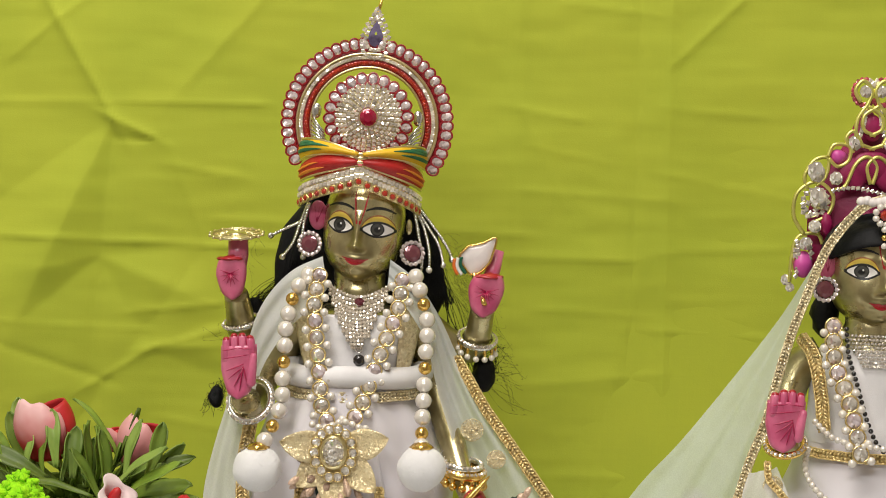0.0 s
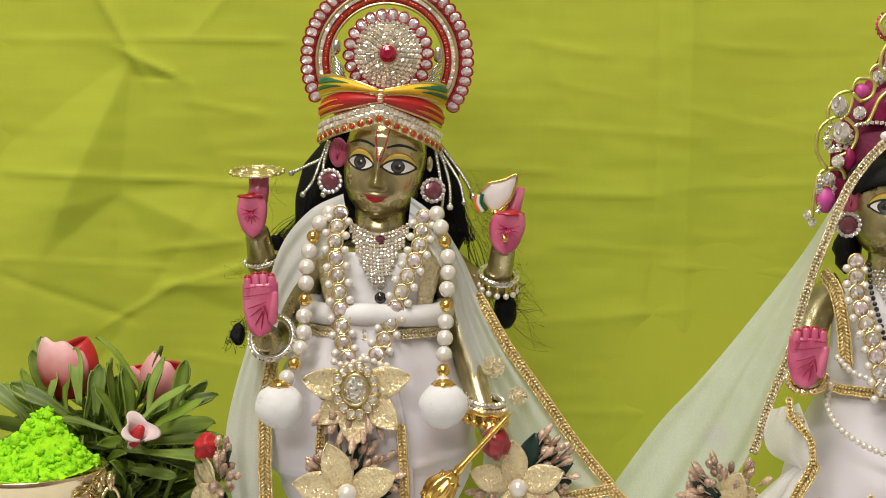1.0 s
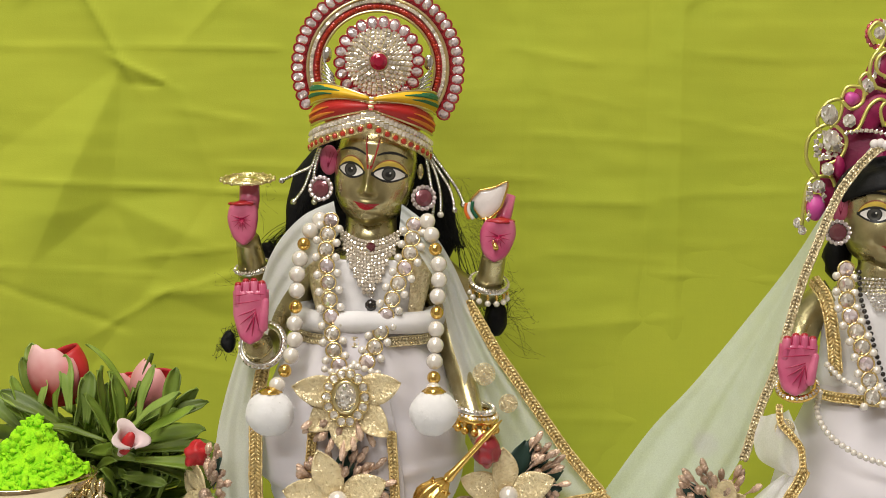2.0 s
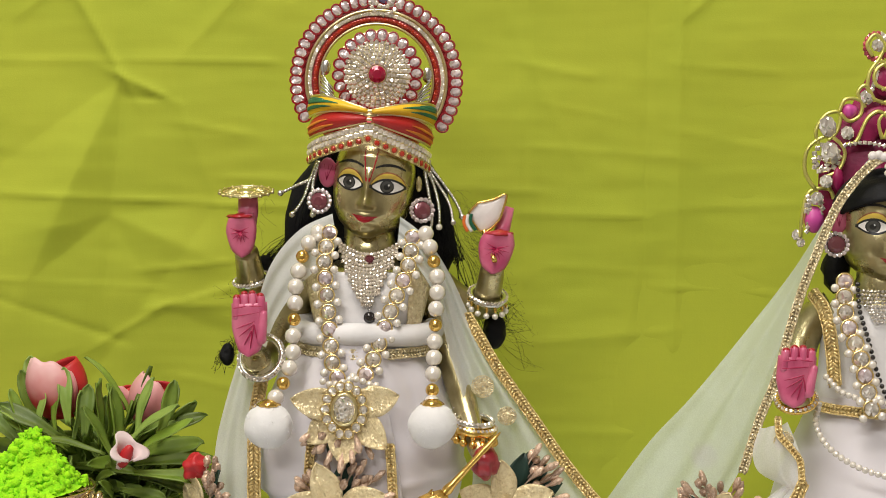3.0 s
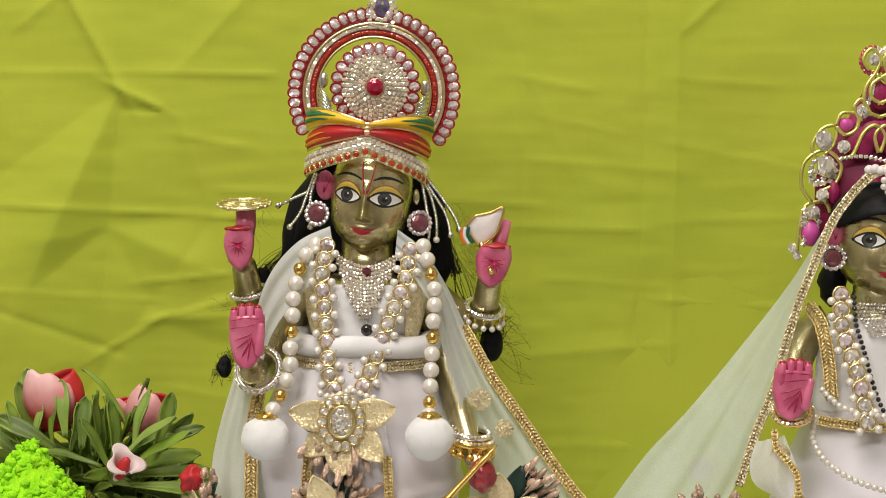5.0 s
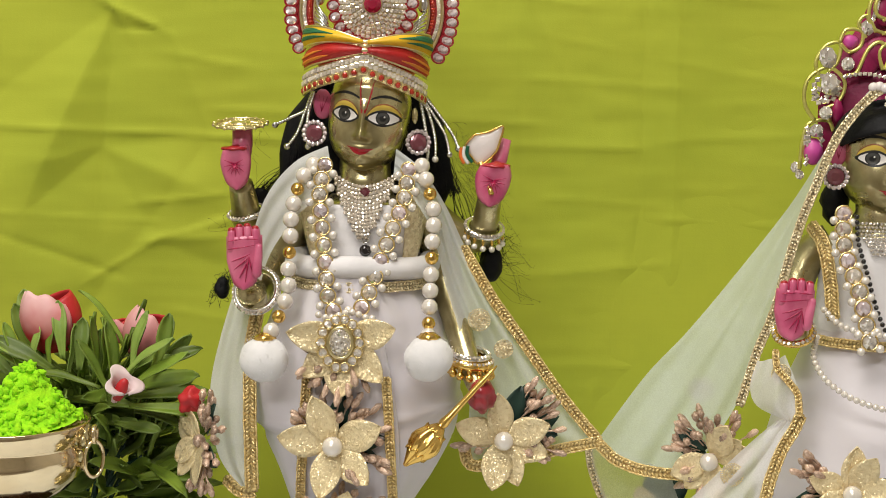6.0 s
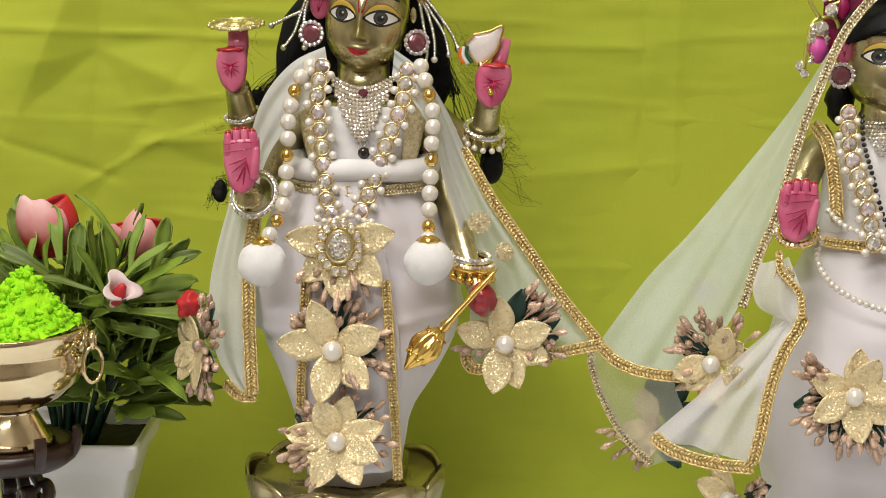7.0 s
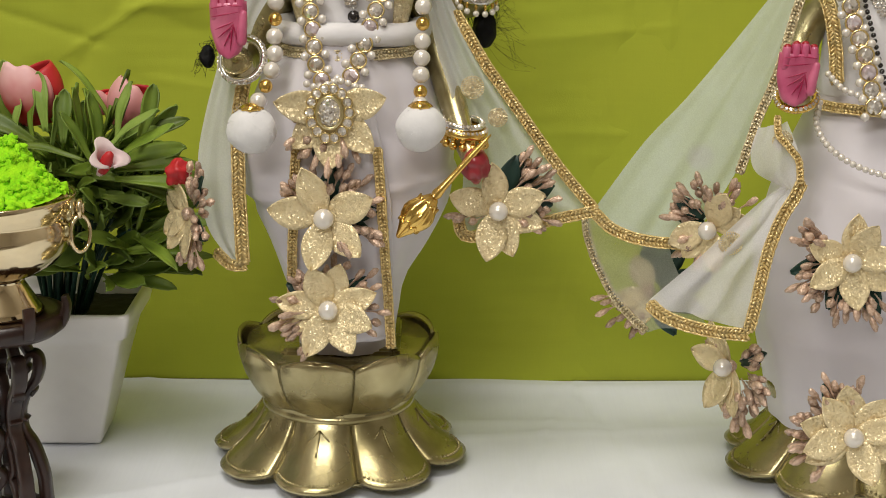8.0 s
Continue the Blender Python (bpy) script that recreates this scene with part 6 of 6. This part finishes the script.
bangle((213.5, -60, 203.5), (-0.2, -0.6, 1), 9.0, 1.8, "gold bangle set with clear stones on the raised wrist", False, GOLD)
bangle((315, -60, 203.5), (0.2, -0.6, 1), 9.0, 1.8, "gold bangle set with clear stones on the raised wrist", False, GOLD)

# veil
veil = thing("veil", (190, -20, 72), "sheer mint veil with gold sequin borders sweeping from the crown", "veil")
V_OUT = [(249, -38, 318), (240, -34, 303), (233, -18, 286), (218, -12, 259), (194, -10, 226), (169.5, -10, 195), (148.5, -10, 171.5), (124.5, -18, 140)]
V_IN = [(254, -36, 322), (246, -36, 312), (234, -38, 294), (222, -41, 262), (211, -43, 228), (203, -43, 200), (193, -42, 168), (172, -42, 131)]
bm = bmesh.new()
lay(bm, loft(V_OUT, V_IN, 30, 70, lambda u, v: v3(wave(5, 2.4)(u, v)) - Vector((0, 0, 9 * math.sin(math.pi * u) * v ** 6))))
part("sweep", bm, SHEER, veil)
bm = bmesh.new()
ribbon(bm, [(262, -46, 322.5), (253, -44, 319), (245, -42, 311), (235, -42, 297), (227, -43, 278), (216, -45, 248), (207, -45, 212), (199, -45, 190), (191.5, -45, 164)], 4.3, (-0.3, -1, 0.1))
part("border", bm, SPANGLE, veil, "pale gold sequin border")
bm = bmesh.new()
ribbon(bm, [(124, -29, 140), (130, -30, 134), (138, -32, 130), (150, -38, 128), (166, -44, 128)], 6)
part("hem", bm, TRIM, veil, "gold sequin hem")
bm = bmesh.new()
lay(bm, loft([(121, -6, 136), (122, -5, 122), (129, -5, 104), (140, -5, 86), (155, -6, 71)], [(160, -36, 128), (162, -32, 120), (166, -26, 110), (174, -20, 95), (184, -16, 78)], 16, 30, wave(3, 2)))
part("under_layer", bm, SHEER_THIN, veil)
bm = bmesh.new()
ribbon(bm, [(121, -7, 136), (122.5, -6, 122), (129.5, -6, 104), (140, -6, 86), (155, -7, 71)], 4)
part("under_border", bm, SPANGLE, veil, "dull gold border")
bm = bmesh.new()
lay(bm, loft([(212.5, -66, 165.8), (200.2, -68, 157.4), (184.1, -69, 142.6), (167.2, -70, 125.0), (145.4, -72, 105.7)], [(213.3, -73, 163.0), (205.1, -76, 146.2), (200.9, -78, 127.4), (197.3, -79, 109.6), (192.9, -80, 95.6)], 60, 50, lambda u, v: (0.5 * math.sin(19 * u), -(0.6 + 1.2 * v) * math.sin(11 * u + 5 * noise.noise((u * 2, v * 2, 1))) - 3.4 * (0.25 + 0.75 * v) * noise.noise((u * 5, v * 1.6, 7)), 0)))
part("front_fall", bm, SHEER_WHITE, veil)
bm = bmesh.new()
ribbon(bm, [(215, -75, 166), (212, -76.5, 160), (205, -79, 148), (199, -81, 130), (196, -82, 112), (192.5, -82, 95)], 6)
part("border", bm, TRIM, veil, "gold sequin border")
bm = bmesh.new()
ribbon(bm, [(147, -72, 106), (155, -74, 100), (168, -77, 96), (180, -80, 94.5), (193, -82, 94)], 6.5)
part("hem", bm, TRIM, veil, "gold sequin hem")
bm = bmesh.new()
ribbon(bm, [(203, -70, 196), (203.5, -72, 188), (208, -74, 183), (213, -75, 176), (214, -76, 166)], 3)
part("thin_border", bm, TRIM, veil, "thin gold border")
bm = bmesh.new()
lay(bm, loft([(195.9, -62, 189.5), (192.6, -63, 178.2), (195.7, -66, 168.5), (208.4, -70, 162.3)], [(208.4, -68, 193.4), (212.3, -71, 183.2), (214.9, -73, 172.9), (213.4, -75, 162.4)], 30, 24, lambda u, v: (0, -5.0 * math.sin(math.pi * u) * math.sin(math.pi * (0.15 + 0.8 * v)) - 1.3 * math.sin(11 * u + 5 * v), 0)))
part("gathered_fold", bm, SHEER_WHITE, veil)
motif(veil, (176, -22, 167), 7.0)
motif(veil, (184, -72, 136), 6.0)
motif(veil, (206, -70, 185), 5.0)

glitter_flower((178, -52, 139), (38, 20, 205, 230, -80, 62), 0.85, (-0.5, -0.8, -0.2), ((150, 12, 22), (60, 10, 24), (-130, 7, 22), (100, 8, 24)), ((140, 0.9), (170, 0.8)), label="champagne glitter flower half folded on the veil with rose buds")
glitter_flower((238, -84, 131), (158, 85, 60, 10, -35, -80, -150), 0.82, (-0.05, -1, 0.03), ((155, 12, 28), (205, 9, 27), (-75, 10, 30), (-110, 8, 28)), ((195, 1.1), (-60, 1.2), (-110, 1.0), (10, 1.0)), label="champagne glitter flower with pearl and rose buds on the skirt")
glitter_flower((243.5, -88, 46), (165, 128, 100, 50, 15, -20, -65, -150, 195), 0.95, (-0.05, -1, 0.1), ((130, 10, 28), (180, 12, 29), (90, 8, 27), (215, 7, 27)), ((120, 1.1), (170, 1.0)), label="large champagne glitter flower with a pearl centre low on the skirt")
glitter_flower((191, -52, 68), (-70, -95, -110, 170, 120), 0.9, (-0.9, -0.5, 0.0), ((-30, 18, 26), (-70, 12, 30), (150, 6, 20), (20, 10, 24)), ((30, 1.0),), label="champagne glitter flower hanging edge on from the veil hem")
glitter_flower((156, -2, 92), (110, 200, 250), 0.8, (-0.2, -1, 0.0), ((-120, 14, 24), (-150, 8, 24)), ((60, 1.4), (20, 1.4), (-20, 1.2), (90, 1.2), (-60, 1.1)), pearl=False, label="glitter flower with dark sprig leaves behind the thin net")

# ---- brass bowl with powder on its carved stand ----
BX, BY = -159.5, -80
stand = thing("bowl_stand", (BX, BY, 0), "dark carved wooden fretwork stand under the brass bowl", "stand")
bm = bmesh.new()
lathe(bm, [(10, 92.5), (26, 93), (30, 96), (30.6, 100), (29.8, 103), (26, 104), (25, 102.4), (4, 102.4)], (BX, BY), 48)
part("top_plate", bm, WOOD, stand)


def board(bm, line, widths, thick):
    """A sawn scroll: a strip of board that follows a line in its own plane."""
    pts = curve([(x, 0, z) for x, z in line], 8 * (len(line) - 1))
    rr = [float(np.interp(i / (len(pts) - 1), np.linspace(0, 1, len(widths)), widths)) for i in range(len(pts))]
    rows = []
    for i, p in enumerate(pts):
        d = (pts[min(i + 1, len(pts) - 1)] - pts[max(i - 1, 0)]).normalized()
        s = Vector((d.z, 0, -d.x)) * rr[i]
        y = Vector((0, thick / 2, 0))
        rows.append([p - s - y * 0.8, p - s * 0.85 - y, p + s * 0.85 - y, p + s - y * 0.8, p + s + y * 0.8, p + s * 0.85 + y, p - s * 0.85 + y, p - s + y * 0.8])
    vs = lay(bm, rows, closed=True)
    bm.faces.new(vs[0]), bm.faces.new(vs[-1])


SCROLL = ((11.1, 75.4), (10.2, 78.2), (13.2, 82.9), (16.2, 82.0), (16.8, 77.3), (15.0, 70.4), (10.6, 64.2), (7.2, 57.5), (6.3, 51.7), (7.6, 44.0), (11.4, 37.3), (14.0, 29.5), (16.1, 20.7), (16.6, 10.9))
INNER_SCROLL = ((7.4, 46.0), (3.0, 39.2), (5.8, 31.4), (6.5, 25.1), (3.3, 20.2), (7.4, 13.8), (9.0, 8.9))
SPURS = (((10.5, 64.2), (13.7, 65.1), (13.0, 62.1)), ((7.1, 55.6), (7.2, 51.2), (10.3, 50.0)), ((11.4, 37.3), (10.7, 40.2), (10.0, 42.1)), ((11.1, 75.1), (12.6, 75.4)))


def fret_leg(ang):
    m = Matrix.Translation((BX, BY, 0)) @ Matrix.Rotation(radians(ang), 4, "Z")
    bm = bmesh.new()
    foot = SCROLL[-1]
    board(bm, SCROLL + ((foot[0] + 1, foot[1] - 8), (foot[0] + 5, 3), (foot[0] + 9, 2)), (2.2, 1.6, 1.6, 2.0, 2.6, 2.4, 2.2, 2.6, 2.4, 2.3, 2.6, 2.8, 2.8, 2.8, 3.0, 3.0, 2.0), 6.4)
    board(bm, INNER_SCROLL + ((16, 6), (20, 3)), (2.2, 1.9, 1.9, 2.0, 1.9, 1.8, 2.1, 2.2, 1.5), 6.0)
    for spur in SPURS:
        board(bm, spur, (2.0, 1.7, 0.5), 6.2)
    board(bm, ((3, 92), (8, 90), (12, 84), (SCROLL[3][0] - 3, SCROLL[3][1] - 1)), (2.4, 2.2, 2.2, 1.6), 4.9)
    board(bm, ((6, 95), (20, 94.5), (28, 98), (31.5, 106), (31.0, 112)), (2.6, 2.6, 2.6, 2.0, 1.2), 5.2)
    bm.transform(m)
    part("fret_leg", bm, WOOD, stand)


for ang in (-4, -52, 116, 190):
    fret_leg(ang)

bowl = thing("brass_bowl", (BX, BY, 102.5), "polished brass footed bowl with ring handles", "bowl")
bm = bmesh.new()
lathe(bm, [(r, 102.6 + (z - 98.2) * 0.885) for r, z in [(4, 98.2), (19.5, 98.2), (20, 100), (18.5, 102.5), (14.5, 110), (12, 115), (11.5, 117.5), (13.5, 119), (20, 121.5), (27, 126.5), (33, 134), (35.8, 142), (36, 147), (34.8, 150.5),
           (34.6, 152), (36.4, 152.8), (36.8, 160), (37.8, 162.5), (37.2, 163.4), (35.4, 162), (34.5, 152), (30, 140)]], (BX, BY), 72)
part("body", bm, BOWL, bowl)
for s in (-1, 1):
    bm = bmesh.new()
    ball(bm, (BX + s * 36.5, BY - 2, 153.5), (2.8, 5.5, 6.5), 14, 10, wob=1.2, ws=0.4)
    for k in range(9):
        ball(bm, (BX + s * (35 + 1.2 * math.sin(k)), BY - 9 + 2.0 * k * 0.7, 145 + 7 * math.sin(k * 1.9)), (1.8, 2.4, 3.0), 8, 6)
    lug = part("handle_lug", bm, BRASS, bowl, "cast scroll lug")
    bm = bmesh.new()
    tube(bm, [(BX + s * 40.5, BY - 3 + 3.2 * math.cos(a), 154 + 3.6 * math.sin(a)) for a in [2 * math.pi * k / 18 for k in range(18)]], 1.4, 7, True)
    tube(bm, [(BX + s * (40.5 + 0.25 * math.cos(a)) + 4.2 * math.cos(a) * s * 0.8, BY - 5 + 4.0 * math.cos(a), 142.5 + 8.6 * math.sin(a)) for a in [2 * math.pi * k / 28 for k in range(28)]], 0.95, 7, True)
    part("ring_handle", bm, BOWL, lug)

bm = bmesh.new()
random.seed(5)
rows = []
for i in range(46):
    r = 34.2 * i / 45 + 0.05
    row = []
    for k in range(120):
        a = 2 * math.pi * k / 120
        x, y = r * math.cos(a), r * math.sin(a)
        crown_h = 25 * math.exp(-(((x - 9) / 13) ** 2 + ((y + 2) / 15) ** 2)) + 10 * math.exp(-((x + 14) / 16) ** 2 - ((y + 6) / 18) ** 2) + 6 * math.exp(-((x - 22) / 12) ** 2 - ((y + 6) / 14) ** 2)
        lump = 4.4 * abs(noise.noise((x * 0.16, y * 0.16, 1.0))) + 2.0 * abs(noise.noise((x * 0.4, y * 0.4, 3.0))) + 0.9 * noise.noise((x * 0.9, y * 0.9, 5))
        row.append((BX + x, BY + y, 158.5 + crown_h + lump * (0.4 + 0.6 * min(1, (35 - r) / 8)) - 1.0))
    rows.append(row)
lay(bm, rows, closed=True)
for _ in range(800):
    a, r = random.uniform(0, 2 * math.pi), 33 * math.sqrt(random.random())
    x, y = r * math.cos(a), r * math.sin(a)
    crown_h = 25 * math.exp(-(((x - 9) / 13) ** 2 + ((y + 2) / 15) ** 2)) + 10 * math.exp(-((x + 14) / 16) ** 2 - ((y + 6) / 18) ** 2) + 6 * math.exp(-((x - 22) / 12) ** 2 - ((y + 6) / 14) ** 2)
    size = random.choice((0.8, 1.1, 1.5, 2.2, 2.8))
    ball(bm, (BX + x, BY + y, 159 + crown_h), [random.uniform(0.5, 1.0) * size for _ in range(3)], 8, 6, wob=1.5, ws=0.9)
solo("lime_powder", bm, POWDER, (BX, BY, 157), "heaped clumpy neon lime colour powder in the bowl", "powder", kind="stuff")

# ---- planter ----
PX, PY = -154.5, 31
pot = thing("planter_pot", (PX, PY, 0), "white glazed square tapered planter with a dark inside", "planter")


def square(z, half, rnd=4.0, n=5):
    out = []
    for cx, cy, a0 in ((1, 1, 0), (-1, 1, 90), (-1, -1, 180), (1, -1, 270)):
        for i in range(n):
            a = radians(a0 + 90 * i / (n - 1))
            out.append((PX + cx * (half - rnd) + rnd * math.cos(a), PY + cy * (half - rnd) + rnd * math.sin(a), z))
    return out


bm = bmesh.new()
vs = lay(bm, [square(*q) for q in ((0.2, 16, 2), (0.2, 18.5, 2), (2, 19.4, 2.5), (30, 26.2, 2.5), (60, 34.2, 2.5), (64, 35.6, 2.5), (66, 38.6, 2.5), (77, 41.2, 2.5), (79, 40.8, 2.5), (79, 38.2, 2.5), (72, 36.4, 2.5), (66, 35, 2.5))], closed=True)
bm.faces.new(vs[0])
bm.faces.new(vs[-1])
part("body", bm, POT, pot)
bm = bmesh.new()
lay(bm, [[(PX - 34 + 68 * i / 24, PY - 34 + 68 * j / 24, 69 + 1.5 * noise.noise((i * 0.7, j * 0.7, 1))) for i in range(25)] for j in range(25)])
part("soil", bm, SOIL, pot)

plant = thing("artificial_plant", (PX, PY, 69), "green artificial plant with red and pink flowers in the planter", "plant")


def leaf_build(length, width, droop):
    def build(bm):
        rows = []
        for i in range(13):
            s = i / 12
            w = width / 2 * (0.34 + 0.66 * min(1.0, s / 0.6) ** 1.2) * math.sqrt(max(0.012, 1 - max(0.0, (s - 0.62) / 0.38) ** 2.2))
            z = droop * s * s * length * 0.5
            y = s * length * (1 - 0.12 * abs(droop) * s)
            rows.append([(w * (j / 3 - 1), y, -z + 1.3 * (abs(j / 3 - 1) ** 1.3) - (0.35 if j == 3 else 0) + 0.5 * math.sin(9 * s + width)) for j in range(7)])
        slab(bm, rows, 0.6)
    return build


LEAVES = [mesh_of("leaf", LEAF if i % 3 else LEAF_PALE, leaf_build(*q)) for i, q in enumerate(((38, 9.5, 0.35), (34, 8.6, 0.1), (42, 8.2, 0.55), (30, 9.4, 0.2), (46, 6.6, 0.8), (40, 10.4, 0.3)))]


def leaf_at(base, way, kind, size=1.0, roll=0.0, flip=0.0):
    """A leaf from base along way; its face looks up and outward."""
    y = v3(way).normalized()
    z = Vector((0.15 * roll, -0.75, 0.65))
    z = (z - y * z.dot(y)).normalized()
    m = Matrix((y.cross(z), y, z)).transposed().to_4x4()
    piece("leaf", LEAVES[kind], plant, Matrix.Translation(v3(base)) @ m @ Matrix.Rotation(radians(roll), 4, "Y") @ Matrix.Scale(size, 4))


random.seed(11)
heads = []
for k in range(26):
    a = 2 * math.pi * k * 0.618 + 0.4
    r = 32 * math.sqrt((k + 0.5) / 26)
    top = Vector((-140 + r * 1.15 * math.cos(a), 18 + r * 0.9 * math.sin(a), 158 - 0.022 * r * r * 1.5 + random.uniform(-6, 6)))
    root = Vector((PX + 10 * math.cos(a), PY + 10 * math.sin(a), 69))
    bm = bmesh.new()
    tube(bm, curve([root, root.lerp(top, 0.5) + Vector((0, 0, 12)), top], 8), 1.3, 6)
    # stems borrow the dark leaf colour to put shade inside the plant
    part("stem", bm, LEAF_DARK, plant, "stem coloured dark for the shade inside the plant")
    heads.append((top, a, r))
for top, a, r in heads:
    for i in range(9):
        if top.z < 140 and i % 3 == 0:
            continue
        b = 2 * math.pi * i / 9 + random.uniform(-0.3, 0.3)
        out = Vector((math.cos(a) * r / 34, math.sin(a) * r / 34, 0))
        way = Vector((math.cos(b), math.sin(b), random.uniform(0.35, 1.5) if i % 3 else random.uniform(-0.1, 0.6))) + out * 0.9
        leaf_at(top - Vector((0, 0, 6 * (i % 3))), way, random.randrange(6), random.uniform(0.8, 1.1), random.uniform(-25, 25))
for k in range(52):
    a = radians(random.uniform(-160, 60))
    base = Vector((-136 + 14 * math.cos(a), 18 + 12 * math.sin(a), random.uniform(92, 136)))
    leaf_at(base, (math.cos(a), math.sin(a), random.uniform(0.1, 0.7)), random.randrange(6), random.uniform(0.8, 1.1), random.uniform(-20, 20))
# a fan of leaves round the crown of the plant, and leaves before the blooms
for k in range(30):
    a = radians(-10 + 200 * k / 29 + random.uniform(-5, 5))
    leaf_at((-137 + 20 * math.cos(a), random.uniform(-16, 10), 158 + 8 * math.sin(a)), (1.25 * math.cos(a), random.uniform(-0.5, 0.1), 0.25 + 0.9 * math.sin(a)), random.randrange(6), random.uniform(0.8, 1.1), random.uniform(-20, 20))
for x, tilt in ((-170, -0.3), (-163, 0.05), (-154, -0.1), (-146, 0.25), (-120, -0.25), (-113, 0.1), (-103, 0.35)):
    leaf_at((x, -20, 171), (tilt, 0.05, 1), random.choice((0, 1, 3, 5)), random.uniform(0.72, 0.9), random.uniform(-12, 12))
# leaves that stand clear in front
FRONT_LEAVES = (
    ((-122, -30, 160), (-0.45, 0, 0.9), 1, 1.0, 10), ((-121, -26, 160), (-0.08, 0.1, 1.0), 1, 1.15, 8), ((-118, -32, 168), (0.65, -0.1, 0.75), 0, 1.0, -10), ((-114, -34, 163), (0.8, -0.1, 0.7), 5, 1.0, -10),
    ((-127, -34, 165), (-0.9, -0.1, 0.5), 2, 0.85, 15), ((-112, -30, 160), (0.97, 0, 0.22), 2, 1.0, 0), ((-112, -34, 156), (1, 0, 0.06), 2, 1.05, -6), ((-110, -30, 153), (1, 0.1, -0.15), 4, 0.8, 0))
TOP_LEAVES = (
    ((-148, -20, 178), (-0.1, 0, 1), 0, 0.8, 0), ((-140, -18, 172), (0.05, 0, 1), 3, 0.9, 0), ((-152, -22, 172), (-0.85, -0.1, 0.55), 5, 0.9, 0), ((-108, 0, 160), (0.25, 0, 0.98), 0, 1.05, 0),
    ((-116, 4, 172), (0.12, 0, 1), 1, 1.0, -20), ((-122, 6, 176), (-0.25, 0, 1), 4, 0.9, 10))
LOW_LEAVES = (
    ((-108, -6, 125), (0.35, -0.2, 0.9), 0, 0.95, 10), ((-106, -10, 112), (0.75, -0.2, 0.5), 5, 0.95, 0),
    ((-104, 0, 118), (0.9, 0, 0.4), 2, 1.1, 0), ((-112, -12, 114), (0.95, -0.1, 0.2), 5, 1.0, 0), ((-112, -6, 106), (0.95, -0.1, 0.3), 4, 0.95, 0), ((-120, -26, 146), (0.8, -0.4, 0.0), 1, 0.8, 0),
    ((-165, -10, 172), (-0.3, 0, 1), 1, 1.0, 0), ((-168, 0, 178), (-0.15, 0, 1), 3, 1.1, 0), ((-174, -10, 165), (-0.7, 0, 0.7), 0, 1.0, 0))
for base, way, kind, size, roll in FRONT_LEAVES + TOP_LEAVES + LOW_LEAVES:
    leaf_at(base, way, kind, size, roll)


def calla(c, size, lean, colours, name_label, spread=0.9, spadix=True):
    """A wrapped spathe round a thick spadix."""
    m = Matrix.Translation(v3(c)) @ Matrix.Rotation(radians(lean[0]), 4, "X") @ Matrix.Rotation(radians(lean[1]), 4, "Y") @ Matrix.Rotation(radians(lean[2]), 4, "Z") @ Matrix.Scale(size, 4)
    bm = bmesh.new()
    rows = []
    for i in range(17):
        s = i / 16
        row = []
        for k in range(37):
            q = k / 18 - 1
            a = q * math.pi * 0.93 + math.pi / 2
            r = 2.0 + 10 * s ** 1.3 + spread * 5 * max(0, s - 0.7) / 0.3 * (0.35 + 0.65 * math.cos(3 * q * math.pi))
            z = 26 * s - 9 * s * s * abs(q) ** 1.5 - 3.0 * spread * max(0, s - 0.8) / 0.2
            row.append(m @ Vector((r * math.cos(a), r * math.sin(a) * 0.85, z)))
        rows.append(row)
    slab(bm, rows, 0.7 * size)
    spathe = part("flower", bm, colours[0], plant, name_label)
    if spadix:
        bm = bmesh.new()
        tube(bm, [m @ Vector((0, -1, z)) for z in (4, 10, 16, 21, 23)], [3.4 * size, 4.6 * size, 4.4 * size, 3.0 * size, 0.8 * size], 12)
        part("spadix", bm, colours[1], spathe)
    return spathe


def bud_flower(c, size, lean, label, petal):
    """A half-open bloom: red cup inside a pale rolled outer petal."""
    m = Matrix.Translation(v3(c)) @ Matrix.Rotation(radians(lean), 4, "Y") @ Matrix.Scale(size, 4)
    rows, inner = [], []
    for i in range(15):
        s = i / 14
        r = 13.0 * math.sin(math.pi * (0.12 + 0.66 * s)) ** 0.7
        row, row2 = [], []
        for k in range(29):
            a = radians(110 + 205 * k / 28)
            row.append(m @ Vector((r * 1.05 * math.cos(a), r * 0.8 * math.sin(a), -13 + 27 * s - 6.5 * s * s * (k / 14 - 1) ** 2 + 0.8 * s * math.sin(0.9 * k))))
            b = radians(-95 + 250 * k / 28)
            row2.append(m @ Vector((r * 0.93 * math.cos(b), r * 0.72 * math.sin(b), -13 + 25 * s - 6.0 * s * s * (k / 14 - 1) ** 2)))
        rows.append(row)
        inner.append(row2)
    bm = bmesh.new()
    slab(bm, rows, 0.8)
    out = part("flower", bm, petal, plant, label)
    bm = bmesh.new()
    slab(bm, inner, 0.8)
    part("inner_petal", bm, FLOWER_RED, out, "deep red inner petal")


bud_flower((-156, -6, 195), 1.2, -8, "pink and red half open flower", FLOWER_PINK)
bud_flower((-110, 8, 186), 0.95, 18, "pink and red half open flower", FLOWER_PINK_LOW)
bud_flower((-128, 20, 186), 0.5, 0, "pink and red half open flower", FLOWER_PINK_LOW)
calla((-118, -42, 161), 0.68, (24, 26, 40), (FLOWER_WHITE, FLOWER_RED), "white calla flower with a red spadix", 1.2)
bm = bmesh.new()
ball(bm, (-80.3, -38, 161.2), (5.5, 5, 6), 22, 16, wob=3.5, ws=0.28)
part("flower", bm, FLOWER_RED, plant, "small deep red flower")
